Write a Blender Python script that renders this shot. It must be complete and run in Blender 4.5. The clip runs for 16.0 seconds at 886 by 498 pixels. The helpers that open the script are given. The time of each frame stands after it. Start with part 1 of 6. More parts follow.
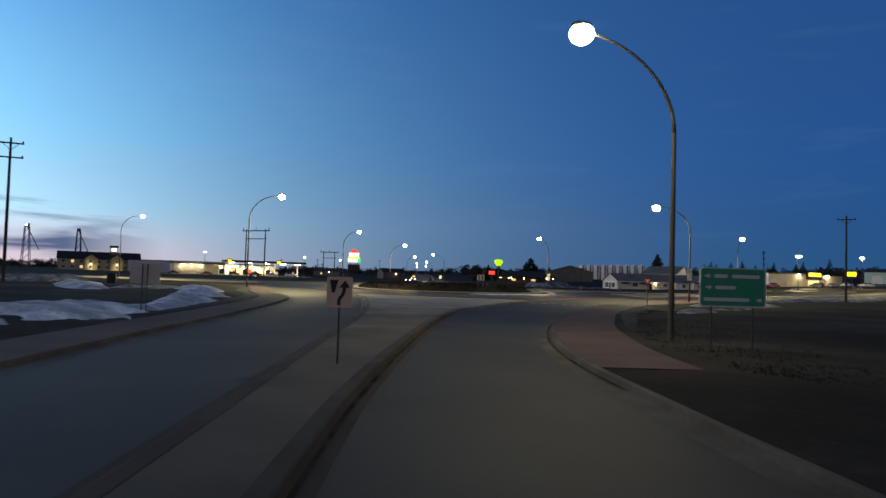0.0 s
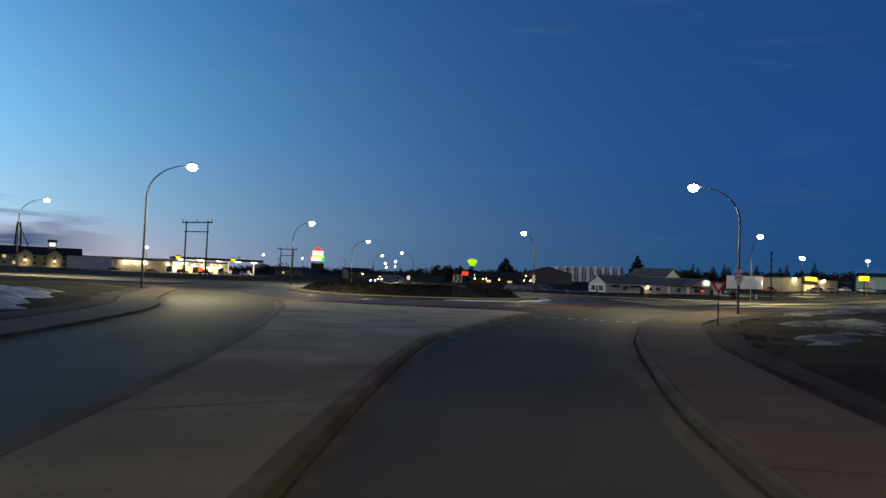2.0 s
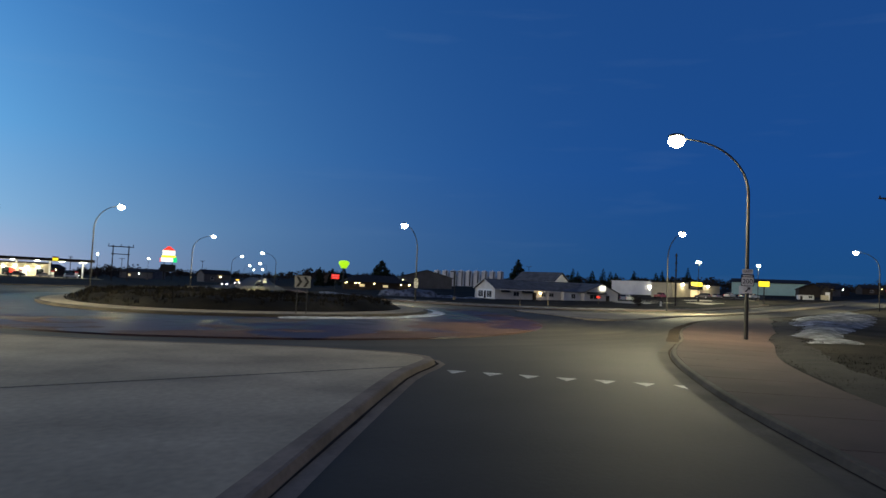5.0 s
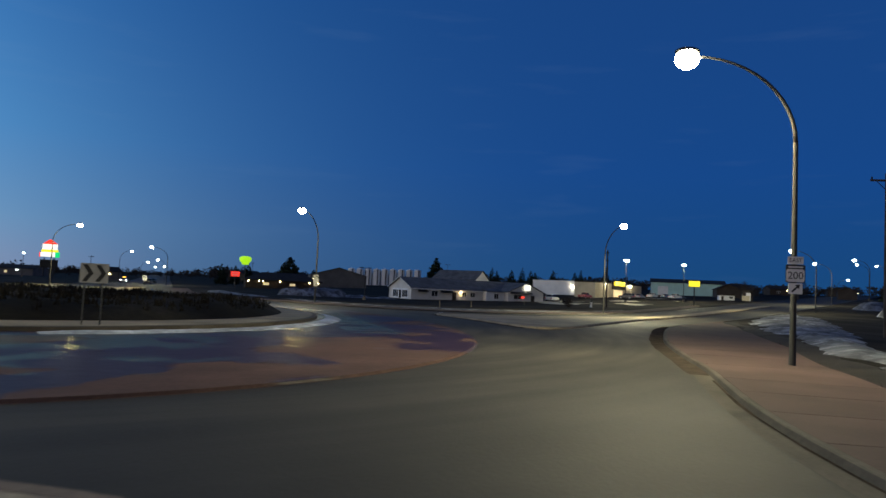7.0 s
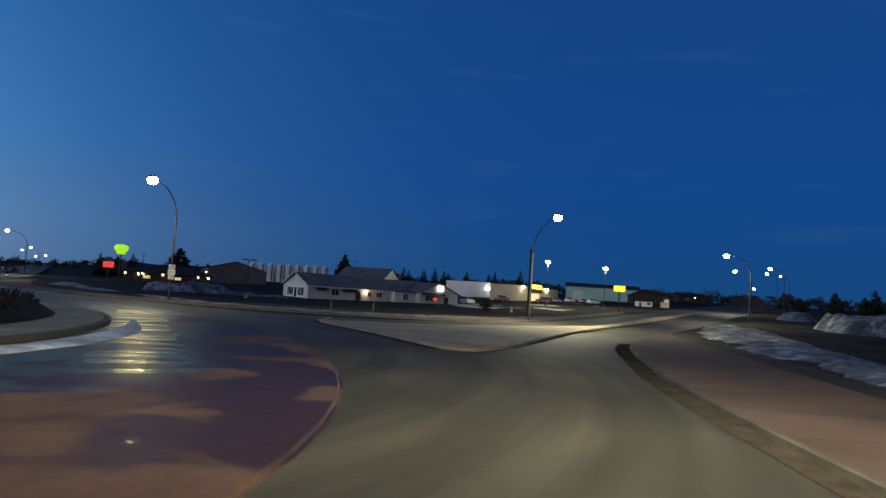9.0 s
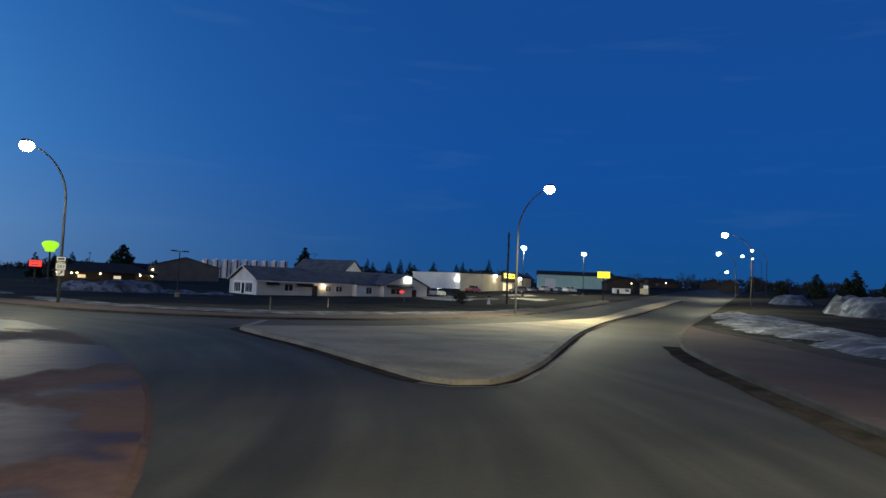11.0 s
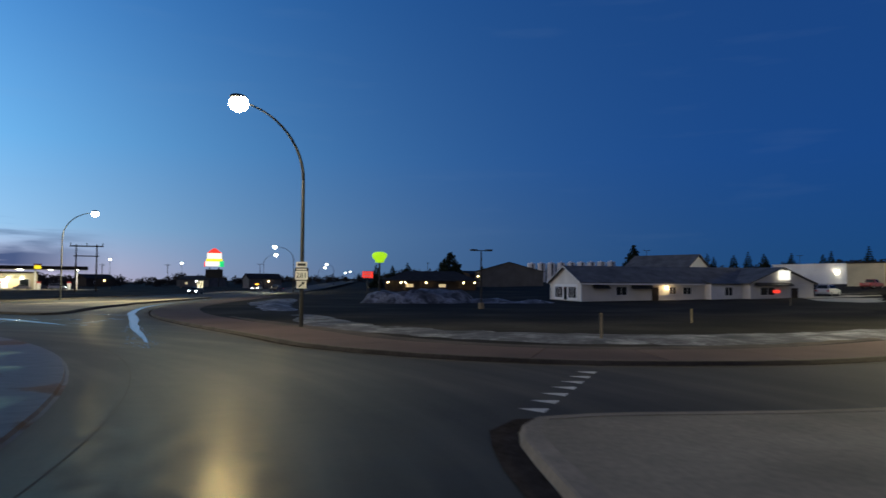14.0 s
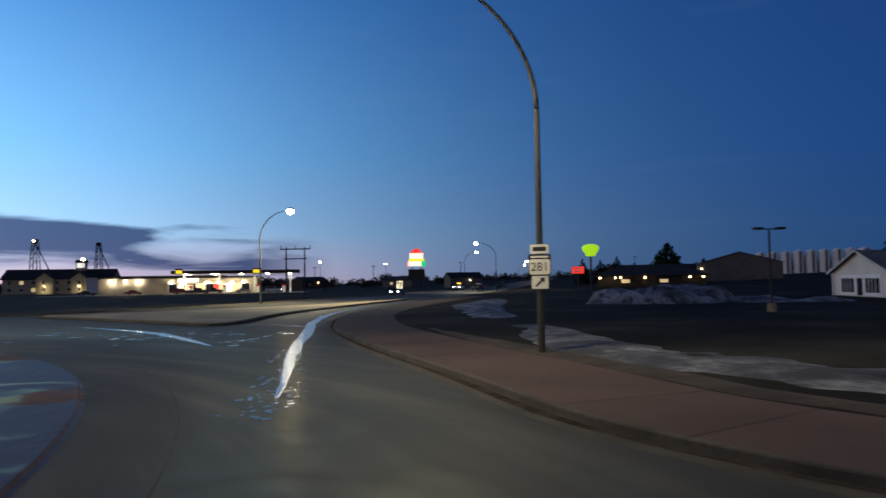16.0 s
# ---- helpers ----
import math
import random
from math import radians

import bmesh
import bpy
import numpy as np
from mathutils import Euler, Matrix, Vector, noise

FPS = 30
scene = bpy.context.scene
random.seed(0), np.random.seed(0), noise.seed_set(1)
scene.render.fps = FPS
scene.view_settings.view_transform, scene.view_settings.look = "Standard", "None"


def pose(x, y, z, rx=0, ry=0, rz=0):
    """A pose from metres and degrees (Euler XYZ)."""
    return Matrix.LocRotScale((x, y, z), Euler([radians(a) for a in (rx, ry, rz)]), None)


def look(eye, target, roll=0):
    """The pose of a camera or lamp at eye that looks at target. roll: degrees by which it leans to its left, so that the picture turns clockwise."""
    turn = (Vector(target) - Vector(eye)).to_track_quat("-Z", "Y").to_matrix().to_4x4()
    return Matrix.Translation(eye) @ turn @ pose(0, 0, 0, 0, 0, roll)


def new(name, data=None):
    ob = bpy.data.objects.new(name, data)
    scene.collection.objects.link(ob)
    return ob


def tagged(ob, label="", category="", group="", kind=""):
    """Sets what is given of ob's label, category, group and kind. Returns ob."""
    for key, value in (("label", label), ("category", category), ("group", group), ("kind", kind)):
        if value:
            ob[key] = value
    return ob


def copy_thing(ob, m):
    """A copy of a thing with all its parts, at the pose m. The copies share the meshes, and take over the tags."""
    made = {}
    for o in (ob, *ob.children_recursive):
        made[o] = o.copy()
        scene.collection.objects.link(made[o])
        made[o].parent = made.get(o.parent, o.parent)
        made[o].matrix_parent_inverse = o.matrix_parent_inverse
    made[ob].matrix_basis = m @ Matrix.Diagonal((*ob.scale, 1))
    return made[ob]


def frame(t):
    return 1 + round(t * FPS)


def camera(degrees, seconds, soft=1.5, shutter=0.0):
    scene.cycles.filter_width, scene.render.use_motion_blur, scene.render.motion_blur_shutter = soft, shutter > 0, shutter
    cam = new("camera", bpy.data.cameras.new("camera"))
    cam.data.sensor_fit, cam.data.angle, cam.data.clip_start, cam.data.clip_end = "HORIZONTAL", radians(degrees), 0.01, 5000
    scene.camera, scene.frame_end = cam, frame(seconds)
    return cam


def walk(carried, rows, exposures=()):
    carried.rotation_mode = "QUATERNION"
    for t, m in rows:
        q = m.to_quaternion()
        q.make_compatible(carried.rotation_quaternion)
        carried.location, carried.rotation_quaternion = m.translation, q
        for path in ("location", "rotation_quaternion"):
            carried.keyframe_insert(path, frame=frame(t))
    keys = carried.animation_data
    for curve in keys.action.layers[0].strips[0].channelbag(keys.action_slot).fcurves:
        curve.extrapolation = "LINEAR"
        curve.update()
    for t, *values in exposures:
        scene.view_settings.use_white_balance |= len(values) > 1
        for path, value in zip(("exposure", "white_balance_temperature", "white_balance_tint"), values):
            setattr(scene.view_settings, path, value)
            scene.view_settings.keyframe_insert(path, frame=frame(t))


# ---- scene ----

from mathutils.geometry import tessellate_polygon, delaunay_2d_cdt

# ---------------------------------------------------------------- camera
cam = camera(65.9, 16.0, soft=1.5, shutter=0.35)
# seconds, eye x y z, heading to the left, pitch up, lean to the left
ROWS = [
    (0.0, 0.00, 0.00, 2.50, -3.81, 2.27, 1.75),
    (0.5, 0.41, 6.28, 2.47, -4.25, 2.82, 1.49),
    (1.0, 0.82, 12.32, 2.52, -4.60, 2.33, 2.06),
    (1.5, 1.45, 17.95, 2.48, -5.28, 2.55, 2.18),
    (2.0, 2.19, 23.48, 2.45, -6.26, 2.42, 2.29),
    (2.5, 2.96, 28.81, 2.44, -7.48, 2.36, 2.48),
    (3.0, 3.68, 33.84, 2.41, -8.92, 2.39, 2.70),
    (3.5, 4.47, 38.51, 2.39, -10.29, 2.81, 2.81),
    (4.0, 5.52, 42.98, 2.44, -12.41, 2.88, 2.83),
    (4.5, 6.64, 46.90, 2.47, -14.55, 3.05, 2.66),
    (5.0, 7.83, 50.69, 2.49, -16.61, 3.20, 2.47),
    (5.5, 9.15, 54.48, 2.49, -18.51, 3.26, 2.36),
    (6.0, 10.61, 58.29, 2.47, -20.28, 3.30, 2.35),
    (6.5, 12.22, 62.11, 2.44, -21.93, 3.35, 2.45),
    (7.0, 13.99, 65.95, 2.41, -23.50, 3.47, 2.68),
    (7.5, 15.96, 69.80, 2.38, -25.07, 3.65, 3.07),
    (8.0, 18.36, 73.65, 2.43, -26.76, 3.80, 3.78),
    (8.5, 20.68, 77.44, 2.46, -28.70, 3.69, 4.11),
    (9.0, 22.63, 80.97, 2.49, -30.73, 3.90, 4.05),
    (9.5, 24.36, 84.25, 2.49, -32.62, 4.02, 3.82),
    (10.0, 25.97, 87.27, 2.45, -34.00, 3.89, 3.46),
    (10.5, 27.67, 90.26, 2.41, -34.49, 3.64, 3.00),
    (11.0, 29.66, 93.43, 2.41, -33.75, 3.40, 2.47),
    (11.5, 32.15, 97.00, 2.49, -31.44, 3.28, 1.88),
    (12.0, 34.61, 100.75, 2.61, -27.95, 3.20, 1.32),
    (12.5, 35.71, 104.14, 2.61, -23.35, 2.83, 0.93),
    (13.0, 36.54, 107.26, 2.56, -17.74, 2.91, 0.51),
    (13.5, 37.20, 111.18, 2.42, -12.14, 2.85, 0.51),
    (14.0, 37.74, 116.12, 2.54, -6.97, 2.87, 0.33),
    (14.5, 37.64, 120.78, 2.59, -2.62, 2.67, 0.21),
    (15.0, 37.15, 125.15, 2.56, 0.68, 2.69, -0.32),
    (15.5, 36.33, 128.77, 2.52, 4.49, 2.53, -0.70),
    (16.0, 35.13, 131.64, 2.50, 9.38, 2.72, -0.91),
]


def aimed(x, y, z, yaw, pitch, lean):
    a, p = radians(yaw), radians(pitch)
    way = Vector((-math.sin(a) * math.cos(p), math.cos(a) * math.cos(p), math.sin(p)))
    eye = Vector((x, y, z))
    return look(eye, eye + way, lean)


EXPOSURES = [(0.0, 0.05, 7850, 5), (2.0, -0.25, 7350, 5), (3.0, -0.24, 6950, 5), (4.5, -0.18, 6700, 5), (8.0, -0.38, 6350, 5), (9.5, -0.33, 6150, 5), (11.5, -0.08, 5950, 5), (12.5, -0.13, 6150, 5), (13.5, -0.28, 6450, 6), (14.5, -0.47, 6600, 10), (16.0, -0.60, 6600, 13)]
walk(cam, [(r[0], aimed(*r[1:])) for r in ROWS], EXPOSURES)


# ---------------------------------------------------------------- sky
def lin(r, g, b):
    """Colour from 0..255 display values."""
    return tuple(((c / 255 + 0.055) / 1.055) ** 2.4 if c > 10 else c / 255 / 12.92 for c in (r, g, b)) + (1.0,)


SUNSET = Vector((math.sin(radians(-58)), math.cos(radians(-58)), 0.0))


def ramp(tree, fac, stops):
    node = tree.nodes.new("ShaderNodeValToRGB")
    while len(node.color_ramp.elements) < len(stops):
        node.color_ramp.elements.new(0.5)
    for e, (p, c) in zip(node.color_ramp.elements, stops):
        e.position, e.color = p, c
    tree.links.new(fac, node.inputs[0])
    return node.outputs[0]


def math_node(tree, op, a, b=None, c=None, clamp=False):
    node = tree.nodes.new("ShaderNodeMath")
    node.operation, node.use_clamp = op, clamp
    for i, v in enumerate((a, b, c)):
        if v is None:
            continue
        if isinstance(v, (int, float)):
            node.inputs[i].default_value = v
        else:
            tree.links.new(v, node.inputs[i])
    return node.outputs[0]


def mix_rgb(tree, fac, a, b, blend="MIX"):
    node = tree.nodes.new("ShaderNodeMix")
    node.data_type, node.blend_type = "RGBA", blend
    for sock, v in ((node.inputs[0], fac), (node.inputs[6], a), (node.inputs[7], b)):
        if isinstance(v, (int, float)):
            sock.default_value = v
        elif isinstance(v, tuple):
            sock.default_value = v
        else:
            tree.links.new(v, sock)
    return node.outputs[2]


def build_sky():
    world = bpy.data.worlds.new("dusk_sky")
    scene.world = world
    world.use_nodes = True
    tree = world.node_tree
    tree.nodes.clear()
    coord = tree.nodes.new("ShaderNodeTexCoord")
    sep = tree.nodes.new("ShaderNodeSeparateXYZ")
    tree.links.new(coord.outputs["Generated"], sep.inputs[0])
    x, y, z = sep.outputs
    up = math_node(tree, "MAXIMUM", z, 0.0)
    flat = math_node(tree, "SQRT", math_node(tree, "MAXIMUM", math_node(tree, "ADD", math_node(tree, "MULTIPLY", x, x), math_node(tree, "MULTIPLY", y, y)), 1e-4))
    toward = math_node(tree, "DIVIDE", math_node(tree, "ADD", math_node(tree, "MULTIPLY", x, SUNSET.x), math_node(tree, "MULTIPLY", y, SUNSET.y)), flat)
    west = math_node(tree, "MULTIPLY_ADD", toward, 0.62, 0.36, clamp=True)
    west = math_node(tree, "POWER", west, 4.2)
    height = math_node(tree, "POWER", up, 0.6)
    warm = ramp(tree, height, [(0.0, lin(162, 188, 220)), (0.09, lin(174, 206, 238)), (0.20, lin(172, 217, 250)), (0.36, lin(126, 198, 250)), (0.62, lin(58, 137, 220)), (1.0, lin(24, 79, 154))])
    cool = ramp(tree, height, [(0.0, lin(38, 82, 130)), (0.12, lin(30, 80, 138)), (0.35, lin(28, 79, 153)), (0.62, lin(30, 75, 144)), (1.0, lin(16, 58, 118))])
    sky = mix_rgb(tree, west, cool, warm)
    blush = ramp(tree, up, [(0.0, (1, 1, 1, 1)), (0.025, (0.7, 0.7, 0.7, 1)), (0.07, (0, 0, 0, 1))])
    blush = mix_rgb(tree, 1.0, blush, ramp(tree, toward, [(0.50, (0.0, 0.0, 0.0, 1)), (0.68, (0.14, 0.14, 0.14, 1)), (0.94, (0.9, 0.9, 0.9, 1))]), "MULTIPLY")
    sky = mix_rgb(tree, math_node(tree, "MULTIPLY", blush, 0.8), sky, lin(216, 176, 186))
    # streaks of cloud low over the sunset
    stretch = tree.nodes.new("ShaderNodeMapping")
    stretch.inputs["Scale"].default_value = (2.2, 2.2, 17.0)
    stretch.inputs["Rotation"].default_value = (radians(3), radians(-4), 0)
    tree.links.new(coord.outputs["Generated"], stretch.inputs[0])
    fluff = tree.nodes.new("ShaderNodeTexNoise")
    fluff.inputs["Scale"].default_value, fluff.inputs["Detail"].default_value = 1.9, 7.0
    fluff.inputs["Distortion"].default_value = 0.35
    tree.links.new(stretch.outputs[0], fluff.inputs["Vector"])
    cover = ramp(tree, fluff.outputs[0], [(0.30, (0.25, 0.25, 0.25, 1)), (0.44, (1, 1, 1, 1))])
    side = ramp(tree, toward, [(0.77, (0, 0, 0, 1)), (0.95, (1, 1, 1, 1))])
    # the bank of cloud sinks towards the horizon away from the sunset
    bank = math_node(tree, "ADD", up, math_node(tree, "MULTIPLY_ADD", side, -0.045, 0.045))
    bank = math_node(tree, "ADD", bank, math_node(tree, "MULTIPLY_ADD", fluff.outputs[0], -0.09, 0.042))
    low = ramp(tree, bank, [(0.0, (0.1, 0.1, 0.1, 1)), (0.028, (0.25, 0.25, 0.25, 1)), (0.042, (1, 1, 1, 1)), (0.078, (1, 1, 1, 1)), (0.094, (0, 0, 0, 1))])
    side = ramp(tree, toward, [(0.77, (0, 0, 0, 1)), (0.84, (1, 1, 1, 1))])
    cloud = mix_rgb(tree, 1.0, mix_rgb(tree, 1.0, cover, low, "MULTIPLY"), side, "MULTIPLY")
    sky = mix_rgb(tree, math_node(tree, "MULTIPLY", cloud, 0.92), sky, lin(46, 66, 108))
    # faint high wisps
    wisp = tree.nodes.new("ShaderNodeTexNoise")
    wisp.inputs["Scale"].default_value, wisp.inputs["Detail"].default_value = 2.4, 4.0
    tree.links.new(stretch.outputs[0], wisp.inputs["Vector"])
    thin = ramp(tree, wisp.outputs[0], [(0.58, (0, 0, 0, 1)), (0.75, (1, 1, 1, 1))])
    sky = mix_rgb(tree, math_node(tree, "MULTIPLY", thin, 0.05), sky, lin(120, 150, 190))
    # unseen fill light: pale lilac dusk opposite the afterglow, its core in the west
    south = math_node(tree, "MULTIPLY_ADD", math_node(tree, "DIVIDE", y, flat), -1.0, -0.1, clamp=True)
    south = math_node(tree, "MULTIPLY", south, ramp(tree, up, [(0.0, (1, 1, 1, 1)), (0.35, (0.8, 0.8, 0.8, 1)), (0.9, (0.1, 0.1, 0.1, 1))]))
    sky = mix_rgb(tree, south, sky, (0.21, 0.195, 0.21, 1.0))
    arch = math_node(tree, "ADD", math_node(tree, "MULTIPLY", x, -0.99), math_node(tree, "MULTIPLY", z, 0.12))
    arch = math_node(tree, "POWER", math_node(tree, "MAXIMUM", arch, 0.0), 14.0)
    sky = mix_rgb(tree, arch, sky, (1.7, 1.42, 1.18, 1.0))
    ground = math_node(tree, "LESS_THAN", z, -0.02)
    sky = mix_rgb(tree, ground, sky, lin(30, 30, 34))
    back = tree.nodes.new("ShaderNodeBackground")
    shine = math_node(tree, "POWER", math_node(tree, "MULTIPLY_ADD", toward, 0.5, 0.5, clamp=True), 9.0)
    shine = math_node(tree, "MULTIPLY", shine, ramp(tree, up, [(0.0, (1, 1, 1, 1)), (0.25, (0.8, 0.8, 0.8, 1)), (0.7, (0, 0, 0, 1))]))
    tree.links.new(math_node(tree, "MULTIPLY_ADD", shine, 1.4, 1.0), back.inputs[1])
    tree.links.new(sky, back.inputs[0])
    out = tree.nodes.new("ShaderNodeOutputWorld")
    tree.links.new(back.outputs[0], out.inputs[0])


build_sky()
LAMP_WATTS = 33000.0
LAMP_COLOUR = (1.0, 0.90, 0.56)


# ---------------------------------------------------------------- materials
def surface(name, colour, rough=0.8, metal=0.0, spread=0.25, coarse=0.15, fine=6.0, bump=0.15, tint=None, wet=None, pieces=0.0, wear_tone=None):
    """A procedural surface: colour varied at two scales, relief, and damp patches where wet = (scale, from, to)."""
    m = bpy.data.materials.new(name)
    m.use_nodes = True
    tree = m.node_tree
    bsdf = tree.nodes["Principled BSDF"]
    geo = tree.nodes.new("ShaderNodeNewGeometry")
    big = tree.nodes.new("ShaderNodeTexNoise")
    big.inputs["Scale"].default_value, big.inputs["Detail"].default_value = coarse, 5.0
    small = tree.nodes.new("ShaderNodeTexNoise")
    small.inputs["Scale"].default_value, small.inputs["Detail"].default_value = fine, 4.0
    for n in (big, small):
        tree.links.new(geo.outputs["Position"], n.inputs["Vector"])
    base = tuple(colour) + (1.0,)
    dark = tuple(c * (1 - spread) for c in colour) + (1.0,)
    light = tuple(min(c * (1 + spread), 0.9) for c in (tint or colour)) + (1.0,)
    c1 = ramp(tree, big.outputs[0], [(0.32, dark), (0.5, base), (0.70, light)])
    grain = ramp(tree, small.outputs[0], [(0.25, (1 - spread * 0.8,) * 3 + (1,)), (0.75, (1 + spread * 0.4,) * 3 + (1,))])
    col = mix_rgb(tree, 1.0, c1, grain, "MULTIPLY")
    roughness = math_node(tree, "MULTIPLY_ADD", small.outputs[0], 0.2, rough - 0.1, clamp=True)
    if pieces:
        info = tree.nodes.new("ShaderNodeObjectInfo")
        col = mix_rgb(tree, 1.0, col, ramp(tree, info.outputs["Random"], [(0.0, (1 - pieces,) * 3 + (1,)), (1.0, (1 + pieces,) * 3 + (1,))]), "MULTIPLY")
    if wet:
        damp = tree.nodes.new("ShaderNodeTexNoise")
        damp.inputs["Scale"].default_value, damp.inputs["Detail"].default_value = wet[0], 3.0
        damp.inputs["Distortion"].default_value = 0.6
        tree.links.new(geo.outputs["Position"], damp.inputs["Vector"])
        mask = ramp(tree, damp.outputs[0], [(wet[1], (0, 0, 0, 1)), (wet[2], (1, 1, 1, 1))])
        col = mix_rgb(tree, math_node(tree, "MULTIPLY", mask, 0.85), col, tuple(c * 0.28 for c in colour) + (1.0,))
        roughness = math_node(tree, "MULTIPLY_ADD", mask, -(rough - wet[3]), roughness, clamp=True)
    if wear_tone:
        col = mix_rgb(tree, 1.0, col, wear_tone(tree, geo.outputs["Position"]), "MULTIPLY")
    tree.links.new(col, bsdf.inputs["Base Color"])
    tree.links.new(roughness, bsdf.inputs["Roughness"])
    bsdf.inputs["Metallic"].default_value = metal
    bsdf.inputs["Specular IOR Level"].default_value = 0.22 if rough > 0.65 else 0.5
    if bump:
        b = tree.nodes.new("ShaderNodeBump")
        b.inputs["Strength"].default_value, b.inputs["Distance"].default_value = bump, 0.02
        tree.links.new(small.outputs[0], b.inputs["Height"])
        tree.links.new(b.outputs[0], bsdf.inputs["Normal"])
    return m


def plain(name, colour, rough=0.5, metal=0.0, coat=0.0):
    m = surface(name, colour, rough, metal, spread=0.08, coarse=0.8, fine=20.0, bump=0.03)
    m.node_tree.nodes["Principled BSDF"].inputs["Coat Weight"].default_value = coat
    return m


def glowing(name, colour, strength):
    m = bpy.data.materials.new(name)
    m.use_nodes = True
    bsdf = m.node_tree.nodes["Principled BSDF"]
    bsdf.inputs["Base Color"].default_value = tuple(colour) + (1.0,)
    bsdf.inputs["Emission Color"].default_value = tuple(colour) + (1.0,)
    bsdf.inputs["Emission Strength"].default_value = strength
    return m


def glassy(name, colour=(0.02, 0.025, 0.03), rough=0.06):
    m = bpy.data.materials.new(name)
    m.use_nodes = True
    bsdf = m.node_tree.nodes["Principled BSDF"]
    bsdf.inputs["Base Color"].default_value = tuple(colour) + (1.0,)
    bsdf.inputs["Roughness"].default_value = rough
    bsdf.inputs["IOR"].default_value = 1.5
    return m


def ring_wear(tree, position):
    """Arcs worn by tyres on the circulating lane, and long faint stains elsewhere."""
    sep = tree.nodes.new("ShaderNodeSeparateXYZ")
    tree.links.new(position, sep.inputs[0])
    dx, dy = math_node(tree, "SUBTRACT", sep.outputs[0], 6.0), math_node(tree, "SUBTRACT", sep.outputs[1], 121.0)
    r = math_node(tree, "SQRT", math_node(tree, "ADD", math_node(tree, "MULTIPLY", dx, dx), math_node(tree, "MULTIPLY", dy, dy)))
    a = math_node(tree, "ARCTAN2", dy, dx)
    polar = tree.nodes.new("ShaderNodeCombineXYZ")
    tree.links.new(r, polar.inputs[0])
    tree.links.new(math_node(tree, "MULTIPLY", a, 3.0), polar.inputs[1])
    streak = tree.nodes.new("ShaderNodeTexNoise")
    streak.inputs["Scale"].default_value, streak.inputs["Detail"].default_value = 0.85, 3.0
    tree.links.new(polar.outputs[0], streak.inputs["Vector"])
    arcs = ramp(tree, streak.outputs[0], [(0.32, (0.62, 0.62, 0.62, 1)), (0.52, (1, 1, 1, 1)), (0.68, (1.5, 1.48, 1.4, 1))])
    inside_ring = ramp(tree, math_node(tree, "DIVIDE", r, 100.0), [(0.40, (1, 1, 1, 1)), (0.50, (0, 0, 0, 1))])
    return mix_rgb(tree, inside_ring, (1.0, 1.0, 1.0, 1.0), arcs)


GRASS = surface("dry_winter_grass", (0.020, 0.0175, 0.0135), 0.97, spread=0.5, coarse=0.12, fine=3.0, bump=0.9, tint=(0.031, 0.027, 0.020))
ASPHALT = surface("worn_asphalt", (0.041, 0.037, 0.0295), 0.72, spread=0.28, coarse=0.16, fine=9.0, bump=0.35, wet=(0.13, 0.66, 0.80, 0.6), wear_tone=ring_wear)


def damp_lane(material):
    """A thin film of melt water where the lane runs along the apron."""
    tree = material.node_tree
    geo, sep, ripple = (tree.nodes.new(k) for k in ("ShaderNodeNewGeometry", "ShaderNodeSeparateXYZ", "ShaderNodeTexNoise"))
    tree.links.new(geo.outputs["Position"], sep.inputs[0])
    tree.links.new(geo.outputs["Position"], ripple.inputs["Vector"])
    ripple.inputs["Scale"].default_value, ripple.inputs["Detail"].default_value = 1.6, 5.0
    dx = math_node(tree, "MULTIPLY_ADD", sep.outputs[0], 1 / 27.0, -6 / 27.0)
    dy = math_node(tree, "MULTIPLY_ADD", sep.outputs[1], 1 / 40.5, -121 / 40.5)
    out = math_node(tree, "SQRT", math_node(tree, "ADD", math_node(tree, "MULTIPLY", dx, dx), math_node(tree, "MULTIPLY", dy, dy)))
    north = ramp(tree, math_node(tree, "MULTIPLY_ADD", dy, 0.5, 0.5), [(0.36, (0, 0, 0, 1)), (0.46, (1, 1, 1, 1))])
    lane = ramp(tree, math_node(tree, "MULTIPLY", out, 0.5), [(0.49, (0, 0, 0, 1)), (0.52, (1, 1, 1, 1)), (0.56, (1, 1, 1, 1)), (0.66, (0, 0, 0, 1))])
    share = math_node(tree, "MULTIPLY", math_node(tree, "MULTIPLY", lane, north), ramp(tree, ripple.outputs[0], [(0.35, (0.03, 0.03, 0.03, 1)), (0.65, (0.10, 0.10, 0.10, 1))]))
    bump, film, both = (tree.nodes.new(k) for k in ("ShaderNodeBump", "ShaderNodeBsdfGlossy", "ShaderNodeMixShader"))
    bump.inputs["Strength"].default_value, bump.inputs["Distance"].default_value = 0.6, 0.03
    tree.links.new(ripple.outputs[0], bump.inputs["Height"])
    tree.links.new(bump.outputs[0], film.inputs["Normal"])
    film.inputs["Color"].default_value, film.inputs["Roughness"].default_value = (1.0, 0.86, 0.52, 1.0), 0.26
    for a, b in ((share, both.inputs[0]), (tree.nodes["Principled BSDF"].outputs[0], both.inputs[1]), (film.outputs[0], both.inputs[2]), (both.outputs[0], tree.nodes["Material Output"].inputs[0])):
        tree.links.new(a, b)


damp_lane(ASPHALT)
CONCRETE = surface("pale_concrete", (0.245, 0.202, 0.142), 0.88, spread=0.3, coarse=0.3, fine=7.0, bump=0.2)


